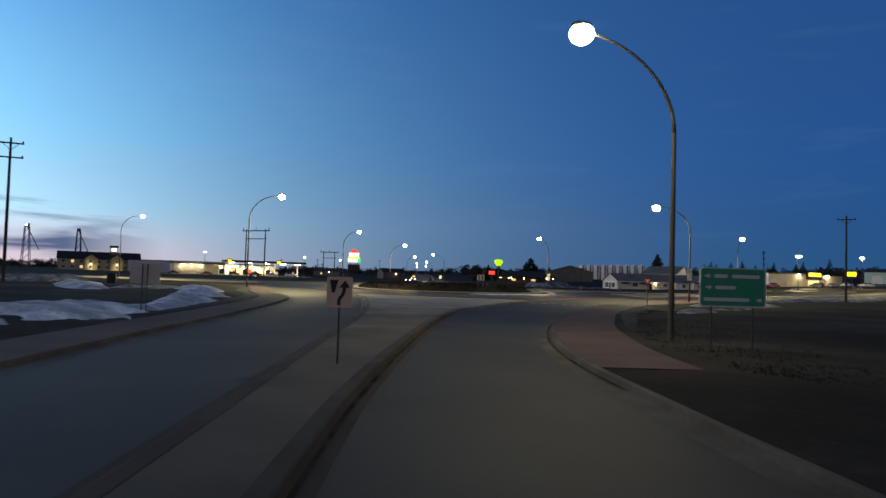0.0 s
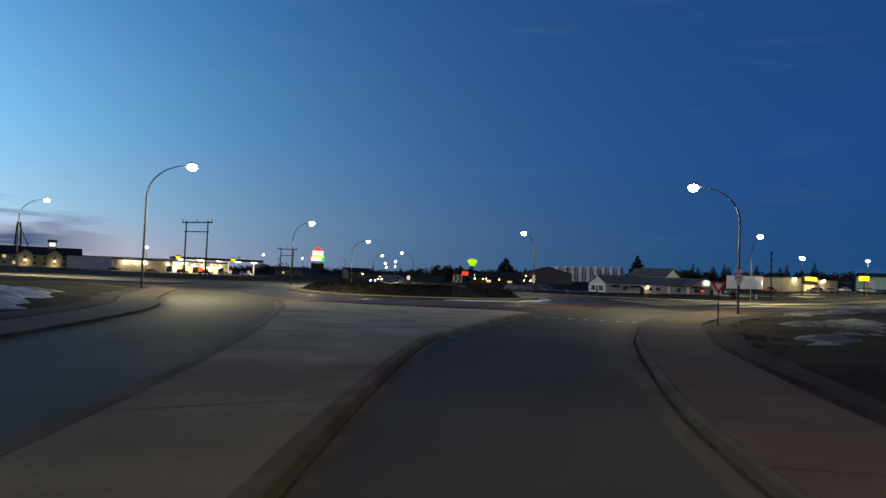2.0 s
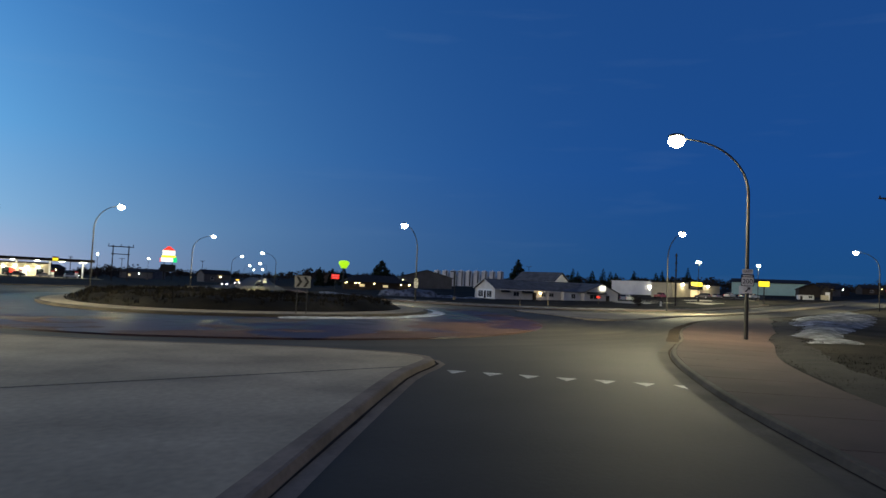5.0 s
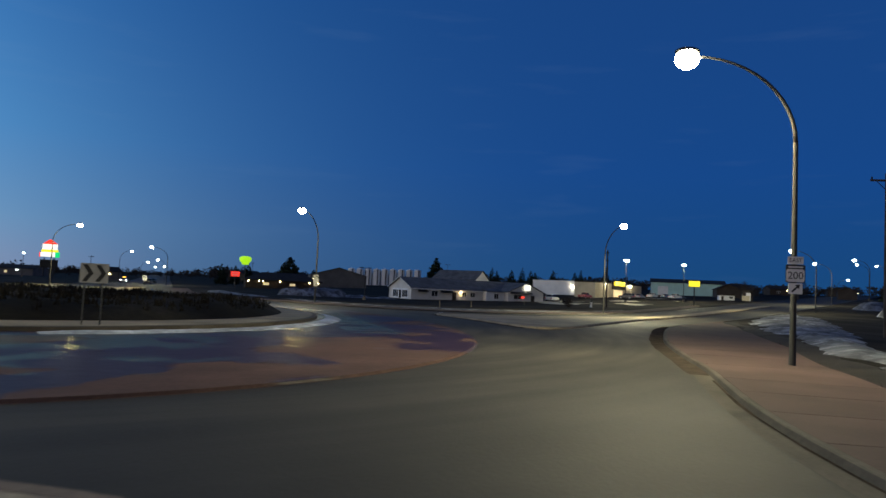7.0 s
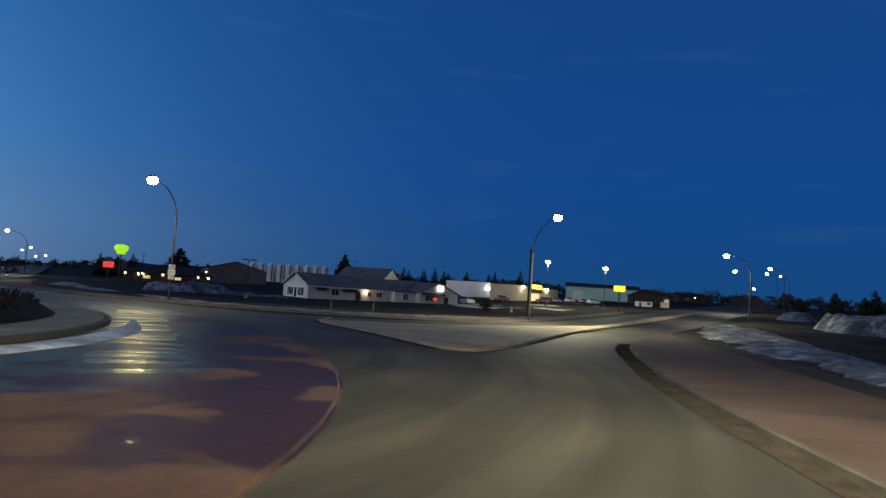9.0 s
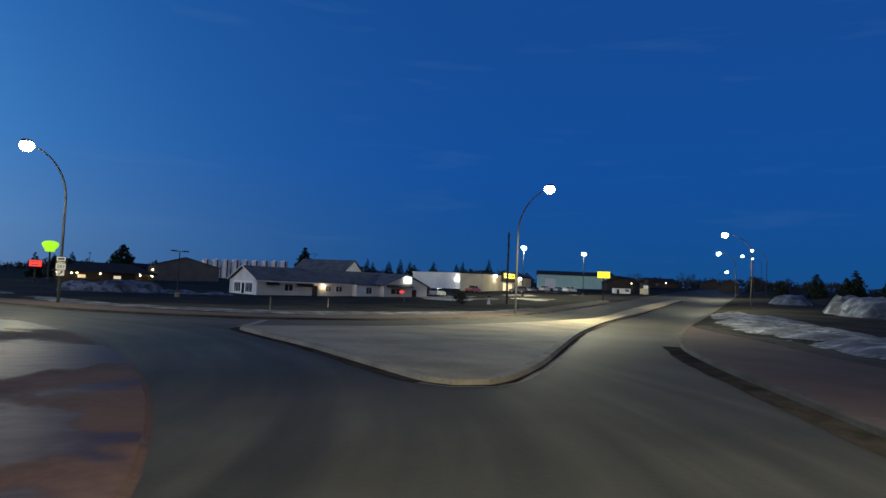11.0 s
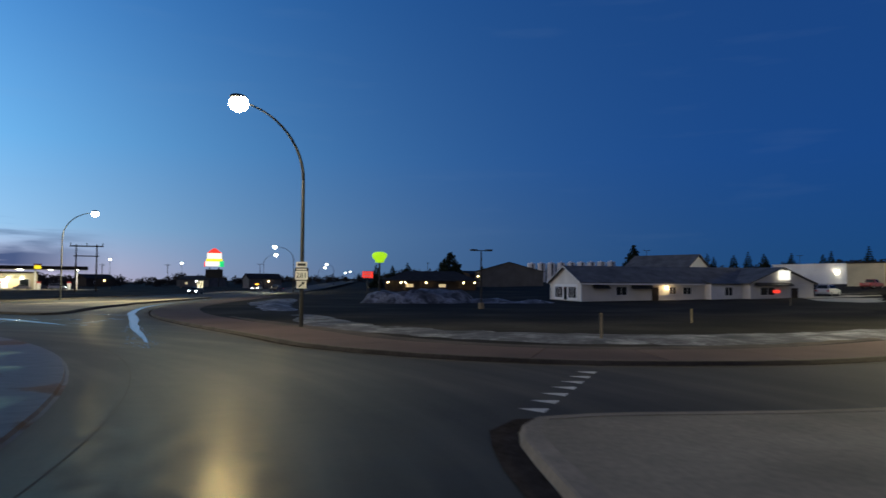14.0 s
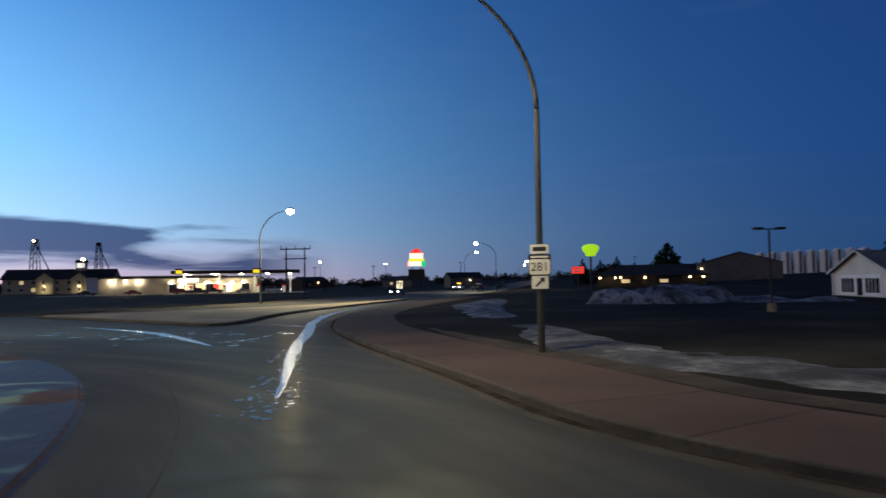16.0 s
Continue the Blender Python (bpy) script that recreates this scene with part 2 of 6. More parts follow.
def nose_darkening(tree, position):
    """A darker tone at the island's narrow end that fades out along it."""
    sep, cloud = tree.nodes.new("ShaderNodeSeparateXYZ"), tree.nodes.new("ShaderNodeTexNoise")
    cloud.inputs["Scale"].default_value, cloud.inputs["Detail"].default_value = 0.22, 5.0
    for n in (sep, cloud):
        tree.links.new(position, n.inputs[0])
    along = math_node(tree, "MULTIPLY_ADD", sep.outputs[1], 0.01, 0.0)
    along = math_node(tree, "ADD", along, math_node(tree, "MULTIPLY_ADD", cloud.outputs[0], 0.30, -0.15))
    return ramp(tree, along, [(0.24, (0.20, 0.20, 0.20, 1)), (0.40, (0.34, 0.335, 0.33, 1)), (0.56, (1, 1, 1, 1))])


# deck and kerb of the south island, both darker towards the narrow end
DARK_NOSED = surface("dark_nosed_concrete", (0.32, 0.26, 0.175), 0.88, spread=0.3, coarse=0.3, fine=7.0, bump=0.2, wear_tone=nose_darkening)
TAN_KERB = surface("tan_kerb_concrete", (0.20, 0.152, 0.112), 0.88, spread=0.3, coarse=0.5, fine=9.0, bump=0.3, wear_tone=nose_darkening)
KERB = surface("kerb_concrete", (0.070, 0.060, 0.047), 0.88, spread=0.35, coarse=0.5, fine=9.0, bump=0.3)
PALE_KERB = surface("pale_kerb_concrete", (0.215, 0.175, 0.127), 0.88, spread=0.3, coarse=0.5, fine=9.0, bump=0.3)
DIRT = surface("gutter_dirt", (0.050, 0.040, 0.032), 1.0, spread=0.4, coarse=1.2, fine=9.0, bump=0.5)
DIRT.node_tree.nodes["Principled BSDF"].inputs["Specular IOR Level"].default_value = 0.0
GRASS.node_tree.nodes["Principled BSDF"].inputs["Specular IOR Level"].default_value = 0.05
TRACK = surface("tyre_worn_asphalt", (0.040, 0.034, 0.025), 0.8, spread=0.3, coarse=0.3, fine=9.0, bump=0.3)


def stained_paving():
    """Red stained concrete: salmon where dry, dark and shining where melt water lies."""
    m = bpy.data.materials.new("red_stained_concrete")
    m.use_nodes = True
    tree = m.node_tree
    bsdf = tree.nodes["Principled BSDF"]
    geo = tree.nodes.new("ShaderNodeNewGeometry")
    place = geo.outputs["Position"]

    def grain(scale, detail, twist=0.0):
        n = tree.nodes.new("ShaderNodeTexNoise")
        n.inputs["Scale"].default_value, n.inputs["Detail"].default_value, n.inputs["Distortion"].default_value = scale, detail, twist
        tree.links.new(place, n.inputs["Vector"])
        return n.outputs[0]

    sep = tree.nodes.new("ShaderNodeSeparateXYZ")
    tree.links.new(place, sep.inputs[0])
    dx = math_node(tree, "MULTIPLY_ADD", sep.outputs[0], 1 / 27.0, -6 / 27.0)
    dy = math_node(tree, "MULTIPLY_ADD", sep.outputs[1], 1 / 40.5, -121 / 40.5)
    out = math_node(tree, "SQRT", math_node(tree, "ADD", math_node(tree, "MULTIPLY", dx, dx), math_node(tree, "MULTIPLY", dy, dy)))
    # water runs off the island and lies along its kerb
    lie = math_node(tree, "ADD", grain(0.16, 6.0, 0.6), math_node(tree, "MULTIPLY_ADD", out, -0.42, 0.40))
    wet = ramp(tree, lie, [(0.462, (0, 0, 0, 1)), (0.49, (1, 1, 1, 1))])
    film = ramp(tree, math_node(tree, "ADD", grain(0.42, 4.0, 0.4), math_node(tree, "MULTIPLY_ADD", out, -0.9, 0.78)), [(0.53, (0, 0, 0, 1)), (0.62, (1, 1, 1, 1))])
    # a long pool down the eastern side
    across = math_node(tree, "SUBTRACT", math_node(tree, "MULTIPLY_ADD", sep.outputs[1], 0.125, 12.7), sep.outputs[0])
    across = math_node(tree, "ADD", math_node(tree, "ABSOLUTE", across), math_node(tree, "MULTIPLY", grain(0.5, 3.0), 1.6))
    along = math_node(tree, "ABSOLUTE", math_node(tree, "MULTIPLY_ADD", sep.outputs[1], 1 / 17.0, -115 / 17.0))
    pool = math_node(tree, "MULTIPLY", ramp(tree, math_node(tree, "MULTIPLY", across, 0.25), [(0.50, (1, 1, 1, 1)), (0.72, (0, 0, 0, 1))]), ramp(tree, along, [(0.9, (1, 1, 1, 1)), (1.0, (0, 0, 0, 1))]))
    waves = tree.nodes.new("ShaderNodeMapping")
    waves.inputs["Scale"].default_value = (0.30, 1.25, 1.0)
    tree.links.new(place, waves.inputs[0])
    bands = tree.nodes.new("ShaderNodeTexNoise")
    bands.inputs["Scale"].default_value, bands.inputs["Detail"].default_value = 0.75, 4.0
    tree.links.new(waves.outputs[0], bands.inputs["Vector"])
    pool = math_node(tree, "MULTIPLY", pool, ramp(tree, bands.outputs[0], [(0.42, (0.1, 0.1, 0.1, 1)), (0.52, (1, 1, 1, 1))]))
    film = math_node(tree, "MAXIMUM", math_node(tree, "MULTIPLY", film, 0.5), pool)
    wet = math_node(tree, "MAXIMUM", wet, pool)
    dry = ramp(tree, grain(0.5, 5.0), [(0.3, (0.064, 0.037, 0.031, 1)), (0.55, (0.088, 0.051, 0.042, 1)), (0.75, (0.116, 0.070, 0.058, 1))])
    dry = mix_rgb(tree, 1.0, dry, ramp(tree, grain(7.0, 4.0), [(0.25, (0.78, 0.78, 0.78, 1)), (0.75, (1.1, 1.1, 1.1, 1))]), "MULTIPLY")
    tree.links.new(mix_rgb(tree, wet, dry, (0.027, 0.0135, 0.0165, 1.0)), bsdf.inputs["Base Color"])
    tree.links.new(math_node(tree, "MULTIPLY_ADD", wet, -0.34, 0.84), bsdf.inputs["Roughness"])
    bsdf.inputs["Specular IOR Level"].default_value = 0.10
    bump = tree.nodes.new("ShaderNodeBump")
    bump.inputs["Strength"].default_value, bump.inputs["Distance"].default_value = 0.7, 0.04
    tree.links.new(grain(1.5, 3.0), bump.inputs["Height"])
    tree.links.new(bump.outputs[0], bsdf.inputs["Normal"])
    water, both = tree.nodes.new("ShaderNodeBsdfGlossy"), tree.nodes.new("ShaderNodeMixShader")
    water.inputs["Color"].default_value, water.inputs["Roughness"].default_value = (1.0, 0.84, 0.42, 1.0), 0.20
    tree.links.new(bump.outputs[0], water.inputs["Normal"])
    tree.links.new(math_node(tree, "MULTIPLY", film, 0.42), both.inputs[0])
    tree.links.new(bsdf.outputs[0], both.inputs[1])
    tree.links.new(water.outputs[0], both.inputs[2])
    tree.links.new(both.outputs[0], tree.nodes["Material Output"].inputs[0])
    return m


RED_PAVING = stained_paving()
RED_WALK = surface("red_brown_walk", (0.070, 0.046, 0.039), 0.88, spread=0.2, coarse=0.3, fine=7.0, bump=0.2, pieces=0.08)
SNOW = surface("dirty_old_snow", (0.10, 0.10, 0.108), 0.85, spread=0.75, coarse=0.5, fine=4.0, bump=0.8, tint=(0.14, 0.14, 0.145), wet=(0.7, 0.50, 0.60, 0.8))
GREY_SNOW = surface("grey_old_snow", (0.15, 0.155, 0.17), 0.85, spread=0.5, coarse=0.5, fine=4.0, bump=1.0, tint=(0.23, 0.235, 0.25), wet=(0.8, 0.50, 0.60, 0.8))
CLEAN_SNOW = surface("old_snow", (0.36, 0.37, 0.39), 0.8, spread=0.4, coarse=0.5, fine=4.0, bump=0.8, tint=(0.50, 0.51, 0.54))
PAINT = surface("worn_white_paint", (0.45, 0.44, 0.41), 0.7, spread=0.4, coarse=1.5, fine=14.0, bump=0.1)
STEEL = surface("galvanised_steel", (0.040, 0.039, 0.037), 0.7, 0.0, spread=0.15, coarse=0.8, fine=14.0, bump=0.0)
WOOD = surface("weathered_timber", (0.06, 0.05, 0.042), 0.9, spread=0.3, coarse=0.9, fine=12.0, bump=0.4)
LENS = glowing("lamp_lens", (1.0, 0.90, 0.62), 110.0)
BLACK = plain("black_paint", (0.012, 0.012, 0.012), 0.5)
WHITE_SIGN = plain("white_sheeting", (0.72, 0.70, 0.66), 0.45)
# white sheeting dimmed in its colour, offsetting lamp light on the chevron board
DIMMED_SIGN = surface("dimmed_white_sheeting", (0.34, 0.33, 0.31), 0.6, spread=0.2, coarse=1.2, fine=9.0, bump=0.0)
PEACH_SIGN = plain("peach_sheeting", (0.85, 0.58, 0.40), 0.45)
RED_SIGN = plain("red_sheeting", (0.50, 0.02, 0.03), 0.45)
ASPHALT.node_tree.nodes["Principled BSDF"].inputs["Specular IOR Level"].default_value = 0.13
for stone in (CONCRETE, KERB, TAN_KERB, RED_WALK, TRACK):
    stone.node_tree.nodes["Principled BSDF"].inputs["Specular IOR Level"].default_value = 0.14
GREEN_SIGN = plain("green_sheeting", (0.02, 0.32, 0.16), 0.35)
ALU = plain("bare_aluminium", (0.45, 0.45, 0.45), 0.4, 0.8)
SIDING = surface("pale_grey_siding", (0.68, 0.65, 0.60), 0.7, spread=0.1, coarse=0.4, fine=8.0, bump=0.08)
TRIM = surface("white_trim", (0.80, 0.79, 0.77), 0.55, spread=0.08, coarse=0.6, fine=9.0, bump=0.05)
SHINGLES = surface("grey_shingles", (0.125, 0.122, 0.12), 0.9, spread=0.3, coarse=0.6, fine=5.0, bump=0.5)
DARK_ROOF = surface("dark_brown_roof", (0.028, 0.024, 0.022), 0.9, spread=0.3, coarse=0.6, fine=5.0, bump=0.5)
GREY_WALL = surface("grey_metal_wall", (0.12, 0.12, 0.125), 0.8, spread=0.15, coarse=0.5, fine=6.0, bump=0.1)
BROWN_WALL = surface("brown_wall", (0.052, 0.042, 0.035), 0.85, spread=0.2, coarse=0.6, fine=6.0, bump=0.2)
TAN_WALL = surface("tan_block_wall", (0.45, 0.40, 0.30), 0.85, spread=0.12, coarse=0.4, fine=5.0, bump=0.15)
WHITE_METAL = surface("white_metal_cladding", (0.74, 0.74, 0.74), 0.55, spread=0.1, coarse=0.3, fine=6.0, bump=0.08)
TEAL_METAL = surface("pale_teal_cladding", (0.42, 0.65, 0.63), 0.6, spread=0.1, coarse=0.3, fine=6.0, bump=0.08)
SILO_WHITE = surface("silo_white_steel", (0.86, 0.86, 0.85), 0.6, spread=0.08, coarse=0.4, fine=5.0, bump=0.1)
GLASS = glassy("dark_glass")
WARM_GLASS = glowing("lit_window", (1.0, 0.76, 0.40), 0.9)
WARM_BULB = glowing("warm_bulb", (1.0, 0.72, 0.36), 22.0)
COOL_BULB = glowing("cool_bulb", (0.92, 0.97, 1.0), 22.0)
YELLOW_LIT = glowing("lit_yellow_panel", (1.0, 0.78, 0.03), 1.6)
WHITE_LIT = glowing("lit_white_panel", (1.0, 0.97, 0.85), 1.5)
RED_LIT = glowing("lit_red_panel", (1.0, 0.05, 0.03), 1.5)
GREEN_LIT = glowing("lit_green_panel", (0.02, 0.75, 0.22), 1.2)
LIME_LIT = glowing("lit_lime_skin", (0.50, 0.95, 0.02), 1.0)
AMBER_LIT = glowing("amber_lamp", (1.0, 0.42, 0.03), 8.0)
TAIL_LIT = glowing("red_tail_lamp", (1.0, 0.02, 0.02), 5.0)
RUBBER = plain("tyre_rubber", (0.015, 0.015, 0.015), 0.9)
NEEDLES = surface("dark_conifer_needles", (0.022, 0.034, 0.020), 0.95, spread=0.4, coarse=0.8, fine=5.0, bump=0.3)
TWIGS = surface("bare_twigs", (0.045, 0.037, 0.030), 0.95, spread=0.4, coarse=0.8, fine=5.0, bump=0.3)
BARK = surface("bark", (0.05, 0.042, 0.034), 0.95, spread=0.3, coarse=1.0, fine=8.0, bump=0.5)


# ---------------------------------------------------------------- mesh helpers
def mesh_of(bm, name, material, smooth=False):
    me = bpy.data.meshes.new(name)
    bm.normal_update()
    bm.to_mesh(me)
    bm.free()
    me.materials.append(material)
    if smooth:
        for p in me.polygons:
            p.use_smooth = True
    return me


def part(name, bm, material, parent, label="", smooth=False):
    ob = new(name, mesh_of(bm, name, material, smooth))
    ob.parent = parent
    if label:
        ob["label"] = label
    return ob


def thing(name, x, y, z=0.0, turn=0.0, label="", category="", group="", kind=""):
    ob = new(name)
    ob.empty_display_size = 0.2
    ob.matrix_basis = pose(x, y, z, 0, 0, turn)
    return tagged(ob, label, category, group, kind)


def box(bm, x0, x1, y0, y1, z0, z1, bevel=0.0):
    r = bmesh.ops.create_cube(bm, size=1.0, matrix=Matrix.Translation(((x0 + x1) / 2, (y0 + y1) / 2, (z0 + z1) / 2)) @ Matrix.Diagonal((x1 - x0, y1 - y0, z1 - z0, 1)))
    if bevel:
        edges = {e for v in r["verts"] for e in v.link_edges}
        bmesh.ops.bevel(bm, geom=list(edges), offset=bevel, segments=2, affect="EDGES", profile=0.5)
    return bm


def boxed(*a, bevel=0.0):
    return box(bmesh.new(), *a, bevel=bevel)


def tube(bm, pts, radii, sides=10, caps=True):
    """A round bar along points, with a radius at each."""
    pts = [Vector(p) for p in pts]
    if isinstance(radii, (int, float)):
        radii = [radii] * len(pts)
    rings = []
    side = None
    for i, p in enumerate(pts):
        d = (pts[min(i + 1, len(pts) - 1)] - pts[max(i - 1, 0)]).normalized()
        if side is None or abs(side.dot(d)) > 0.95:
            side = d.orthogonal().normalized()
        side = (side - d * side.dot(d)).normalized()
        other = d.cross(side)
        rings.append([bm.verts.new(p + radii[i] * (math.cos(2 * math.pi * k / sides) * side + math.sin(2 * math.pi * k / sides) * other)) for k in range(sides)])
    for a, b in zip(rings, rings[1:]):
        for k in range(sides):
            bm.faces.new((a[k], a[(k + 1) % sides], b[(k + 1) % sides], b[k]))
    if caps:
        bm.faces.new(list(reversed(rings[0])))
        bm.faces.new(rings[-1])
    return bm


def tubed(*a, **k):
    return tube(bmesh.new(), *a, **k)


def prism(bm, outline, z0, z1):
    """An upright prism over an outline of (x, y)."""
    if sum(a[0] * b[1] - b[0] * a[1] for a, b in zip(outline, outline[1:] + outline[:1])) < 0:
        outline = outline[::-1]
    low = [bm.verts.new((x, y, z0)) for x, y in outline]
    top = [bm.verts.new((x, y, z1)) for x, y in outline]
    n = len(outline)
    for i in range(n):
        bm.faces.new((low[i], low[(i + 1) % n], top[(i + 1) % n], top[i]))
    for tri in tessellate_polygon([[Vector((x, y, 0)) for x, y in outline]]):
        a, b, c = (outline[i] for i in tri)
        turn = (b[0] - a[0]) * (c[1] - a[1]) - (b[1] - a[1]) * (c[0] - a[0])
        f = tri if turn > 0 else tri[::-1]
        bm.faces.new([top[i] for i in f])
        bm.faces.new([low[i] for i in reversed(f)])
    return bm


def profile_prism(bm, outline, x0, x1):
    """A prism along x over an outline of (y, z)."""
    a = [bm.verts.new((x0, y, z)) for y, z in outline]
    b = [bm.verts.new((x1, y, z)) for y, z in outline]
    n = len(outline)
    for i in range(n):
        bm.faces.new((a[i], a[(i + 1) % n], b[(i + 1) % n], b[i]))
    bm.faces.new(a[::-1])
    bm.faces.new(b)
    bmesh.ops.recalc_face_normals(bm, faces=bm.faces)
    return bm


def curve(pts, step=1.5, closed=False):
    """A smooth line through points."""
    n, out = len(pts), []
    for i in range(n if closed else n - 1):
        p0, p1, p2, p3 = (Vector(pts[(i + k) % n] if closed else pts[min(max(i + k, 0), n - 1)]).to_2d() for k in (-1, 0, 1, 2))
        m = max(2, int((p2 - p1).length / step))
        m = min(m, 24)
        for k in range(m):
            t = k / m
            q = 0.5 * ((2 * p1) + (p2 - p0) * t + (2 * p0 - 5 * p1 + 4 * p2 - p3) * t * t + (3 * p1 - p0 - 3 * p2 + p3) * t ** 3)
            out.append((q.x, q.y))
    if not closed:
        out.append(tuple(Vector(pts[-1]).to_2d()))
    return out


def beside(line, d, closed=False):
    """A line shifted to its right by d."""
    out, n = [], len(line)
    for i in range(n):
        a, b = (line[i - 1], line[(i + 1) % n]) if closed else (line[max(i - 1, 0)], line[min(i + 1, n - 1)])
        t = Vector((b[0] - a[0], b[1] - a[1])).normalized()
        out.append((line[i][0] + t.y * d, line[i][1] - t.x * d))
    return out


def sweep(bm, line, profile, closed=False):
    """A strip along a line; profile: (metres to the right of it, height)."""
    rails = [[bm.verts.new((x, y, z)) for x, y in beside(line, d, closed)] for d, z in profile]
    n = len(line)
    for a, b in zip(rails, rails[1:]):
        for i in range(n if closed else n - 1):
            bm.faces.new((a[i], b[i], b[(i + 1) % n], a[(i + 1) % n]))
    bmesh.ops.recalc_face_normals(bm, faces=bm.faces)
    if sum(f.normal.z for f in bm.faces) < 0:
        bmesh.ops.reverse_faces(bm, faces=bm.faces)
    return bm


def inside(p, poly):
    x, y = p
    hit = False
    for (x0, y0), (x1, y1) in zip(poly, poly[1:] + poly[:1]):
        if (y0 > y) != (y1 > y) and x < (x1 - x0) * (y - y0) / (y1 - y0) + x0:
            hit = not hit
    return hit


def land(x, y):
    """The land climbs gently to the east."""
    u = (x - 40) * 0.9 + (y - 100) * 0.3 - 60
    if u <= -20:
        return 0.0
    h = 0.030 * (u if u > 20 else (u + 20) ** 2 / 80)
    return min(h, 13.0)


VERGES = []


def verge_height(x, y):
    """Height of the verge at a place, as turf() shapes it."""
    for outline, z_edge, lift, seed, rough, flat in VERGES:
        if inside((x, y), outline):
            return rise(Vector((x, y)), outline, z_edge, lift, seed, rough, flat)
    return 0.0


def rise(v, outline, z_edge, lift, seed, rough, flat):
    gap = 1e9
    for a, b in zip(outline, outline[1:] + outline[:1]):
        a, b = Vector(a), Vector(b)
        d = b - a
        k = max(0.0, min(1.0, (v - a).dot(d) / max(d.length_squared, 1e-9)))
        gap = min(gap, (v - a - d * k).length)
    near = max(0.0, min(1.0, (gap - flat) / (4.0 if flat else 1.6)))
    return z_edge + near * lift * ((0.6 + 0.8 * noise.noise((v.x * 0.08, v.y * 0.08, seed))) if flat else (0.95 + 0.5 * noise.noise((v.x * 0.2, v.y * 0.2, seed)))) + rough * near * noise.noise((v.x * 0.5, v.y * 0.5, seed + 3.0))


def turf(outline, spacing, z_edge, lift, seed, rough=0.12, flat=0.0, base=None):
    """An uneven piece of ground over an outline, at z_edge along its border."""
    rng = random.Random(seed)
    xs, ys = [p[0] for p in outline], [p[1] for p in outline]
    pts, n = [Vector(p) for p in outline], len(outline)
    y = min(ys)
    while y < max(ys):
        x = min(xs)
        while x < max(xs):
            p = (x + rng.uniform(-0.4, 0.4) * spacing, y + rng.uniform(-0.4, 0.4) * spacing)
            if inside(p, outline) and min((Vector(p) - Vector(q)).length for q in outline) > spacing * 0.5:
                pts.append(Vector(p))
            x += spacing
        y += spacing
    verts, _, faces, *_ = delaunay_2d_cdt(pts, [(i, (i + 1) % n) for i in range(n)], [], 1, 1e-4)
    bm = bmesh.new()
    vs = []
    for i, v in enumerate(verts):
        z = rise(v, outline, z_edge, lift, seed, rough, flat) if i >= n else z_edge
        if base:
            z += base(v.x, v.y)
        vs.append(bm.verts.new((v.x, v.y, z)))
    for f in faces:
        try:
            bm.faces.new([vs[i] for i in f])
        except ValueError:
            pass
    bmesh.ops.recalc_face_normals(bm, faces=bm.faces)
    if sum(f.normal.z for f in bm.faces) < 0:
        bmesh.ops.reverse_faces(bm, faces=bm.faces)
    return bm


def fixture(name, bm, material, label, category, kind="structure", smooth=False):
    return tagged(new(name, mesh_of(bm, name, material, smooth)), label, category, "", kind)


# ---------------------------------------------------------------- ground plan
RIGHT_KERB = [(-5.5, -160), (-1.0, -60), (3.6, -20), (5.3, 2), (5.4, 12), (5.5, 20), (6.3, 27), (8.2, 35.5), (11.0, 44), (13.6, 51.3), (15.5, 55.8), (19.8, 65.6), (25.4, 75.5), (32.1, 84.2), (35.0, 88.3), (40.4, 95.5), (46.0, 102.0), (53.4, 110.1), (61.0, 117.0), (77.2, 128.6), (100, 143.2), (152, 175), (240, 229), (375, 311), (700, 508), (1500, 990)]
EAST_NORTH_KERB = [(1500, 1012), (700, 526), (346, 317), (183, 217), (122, 178.5), (98, 163), (80, 151), (64, 141.2), (54, 137.0), (47.5, 136.6), (43.2, 137.6), (39.4, 139.9), (35.7, 143.6), (32.6, 149.2), (27.4, 158.4), (22.6, 169.0), (19.2, 183), (18.6, 200), (19.5, 225), (21.5, 275), (23.5, 340), (32, 620), (62, 1600)]
NORTH_WEST_KERB = [(40, 1600), (14, 620), (6, 360), (3, 300), (-1, 240), (-4, 212), (-9, 192), (-20, 176), (-38, 166), (-80, 170), (-160, 190), (-420, 262), (-1500, 560)]
SOUTH_WEST_KERB = [(-1500, 535), (-420, 238), (-160, 166), (-80, 143), (-42, 127), (-27, 116), (-19.5, 104), (-16.6, 92), (-13.8, 79), (-10.4, 67), (-9.2, 56), (-9.0, 40), (-9.3, 26), (-9.4, 12), (-11, -20), (-15, -60), (-20, -160)]
right_kerb, en_kerb, nw_kerb, sw_kerb = (curve(k) for k in (RIGHT_KERB, EAST_NORTH_KERB, NORTH_WEST_KERB, SOUTH_WEST_KERB))


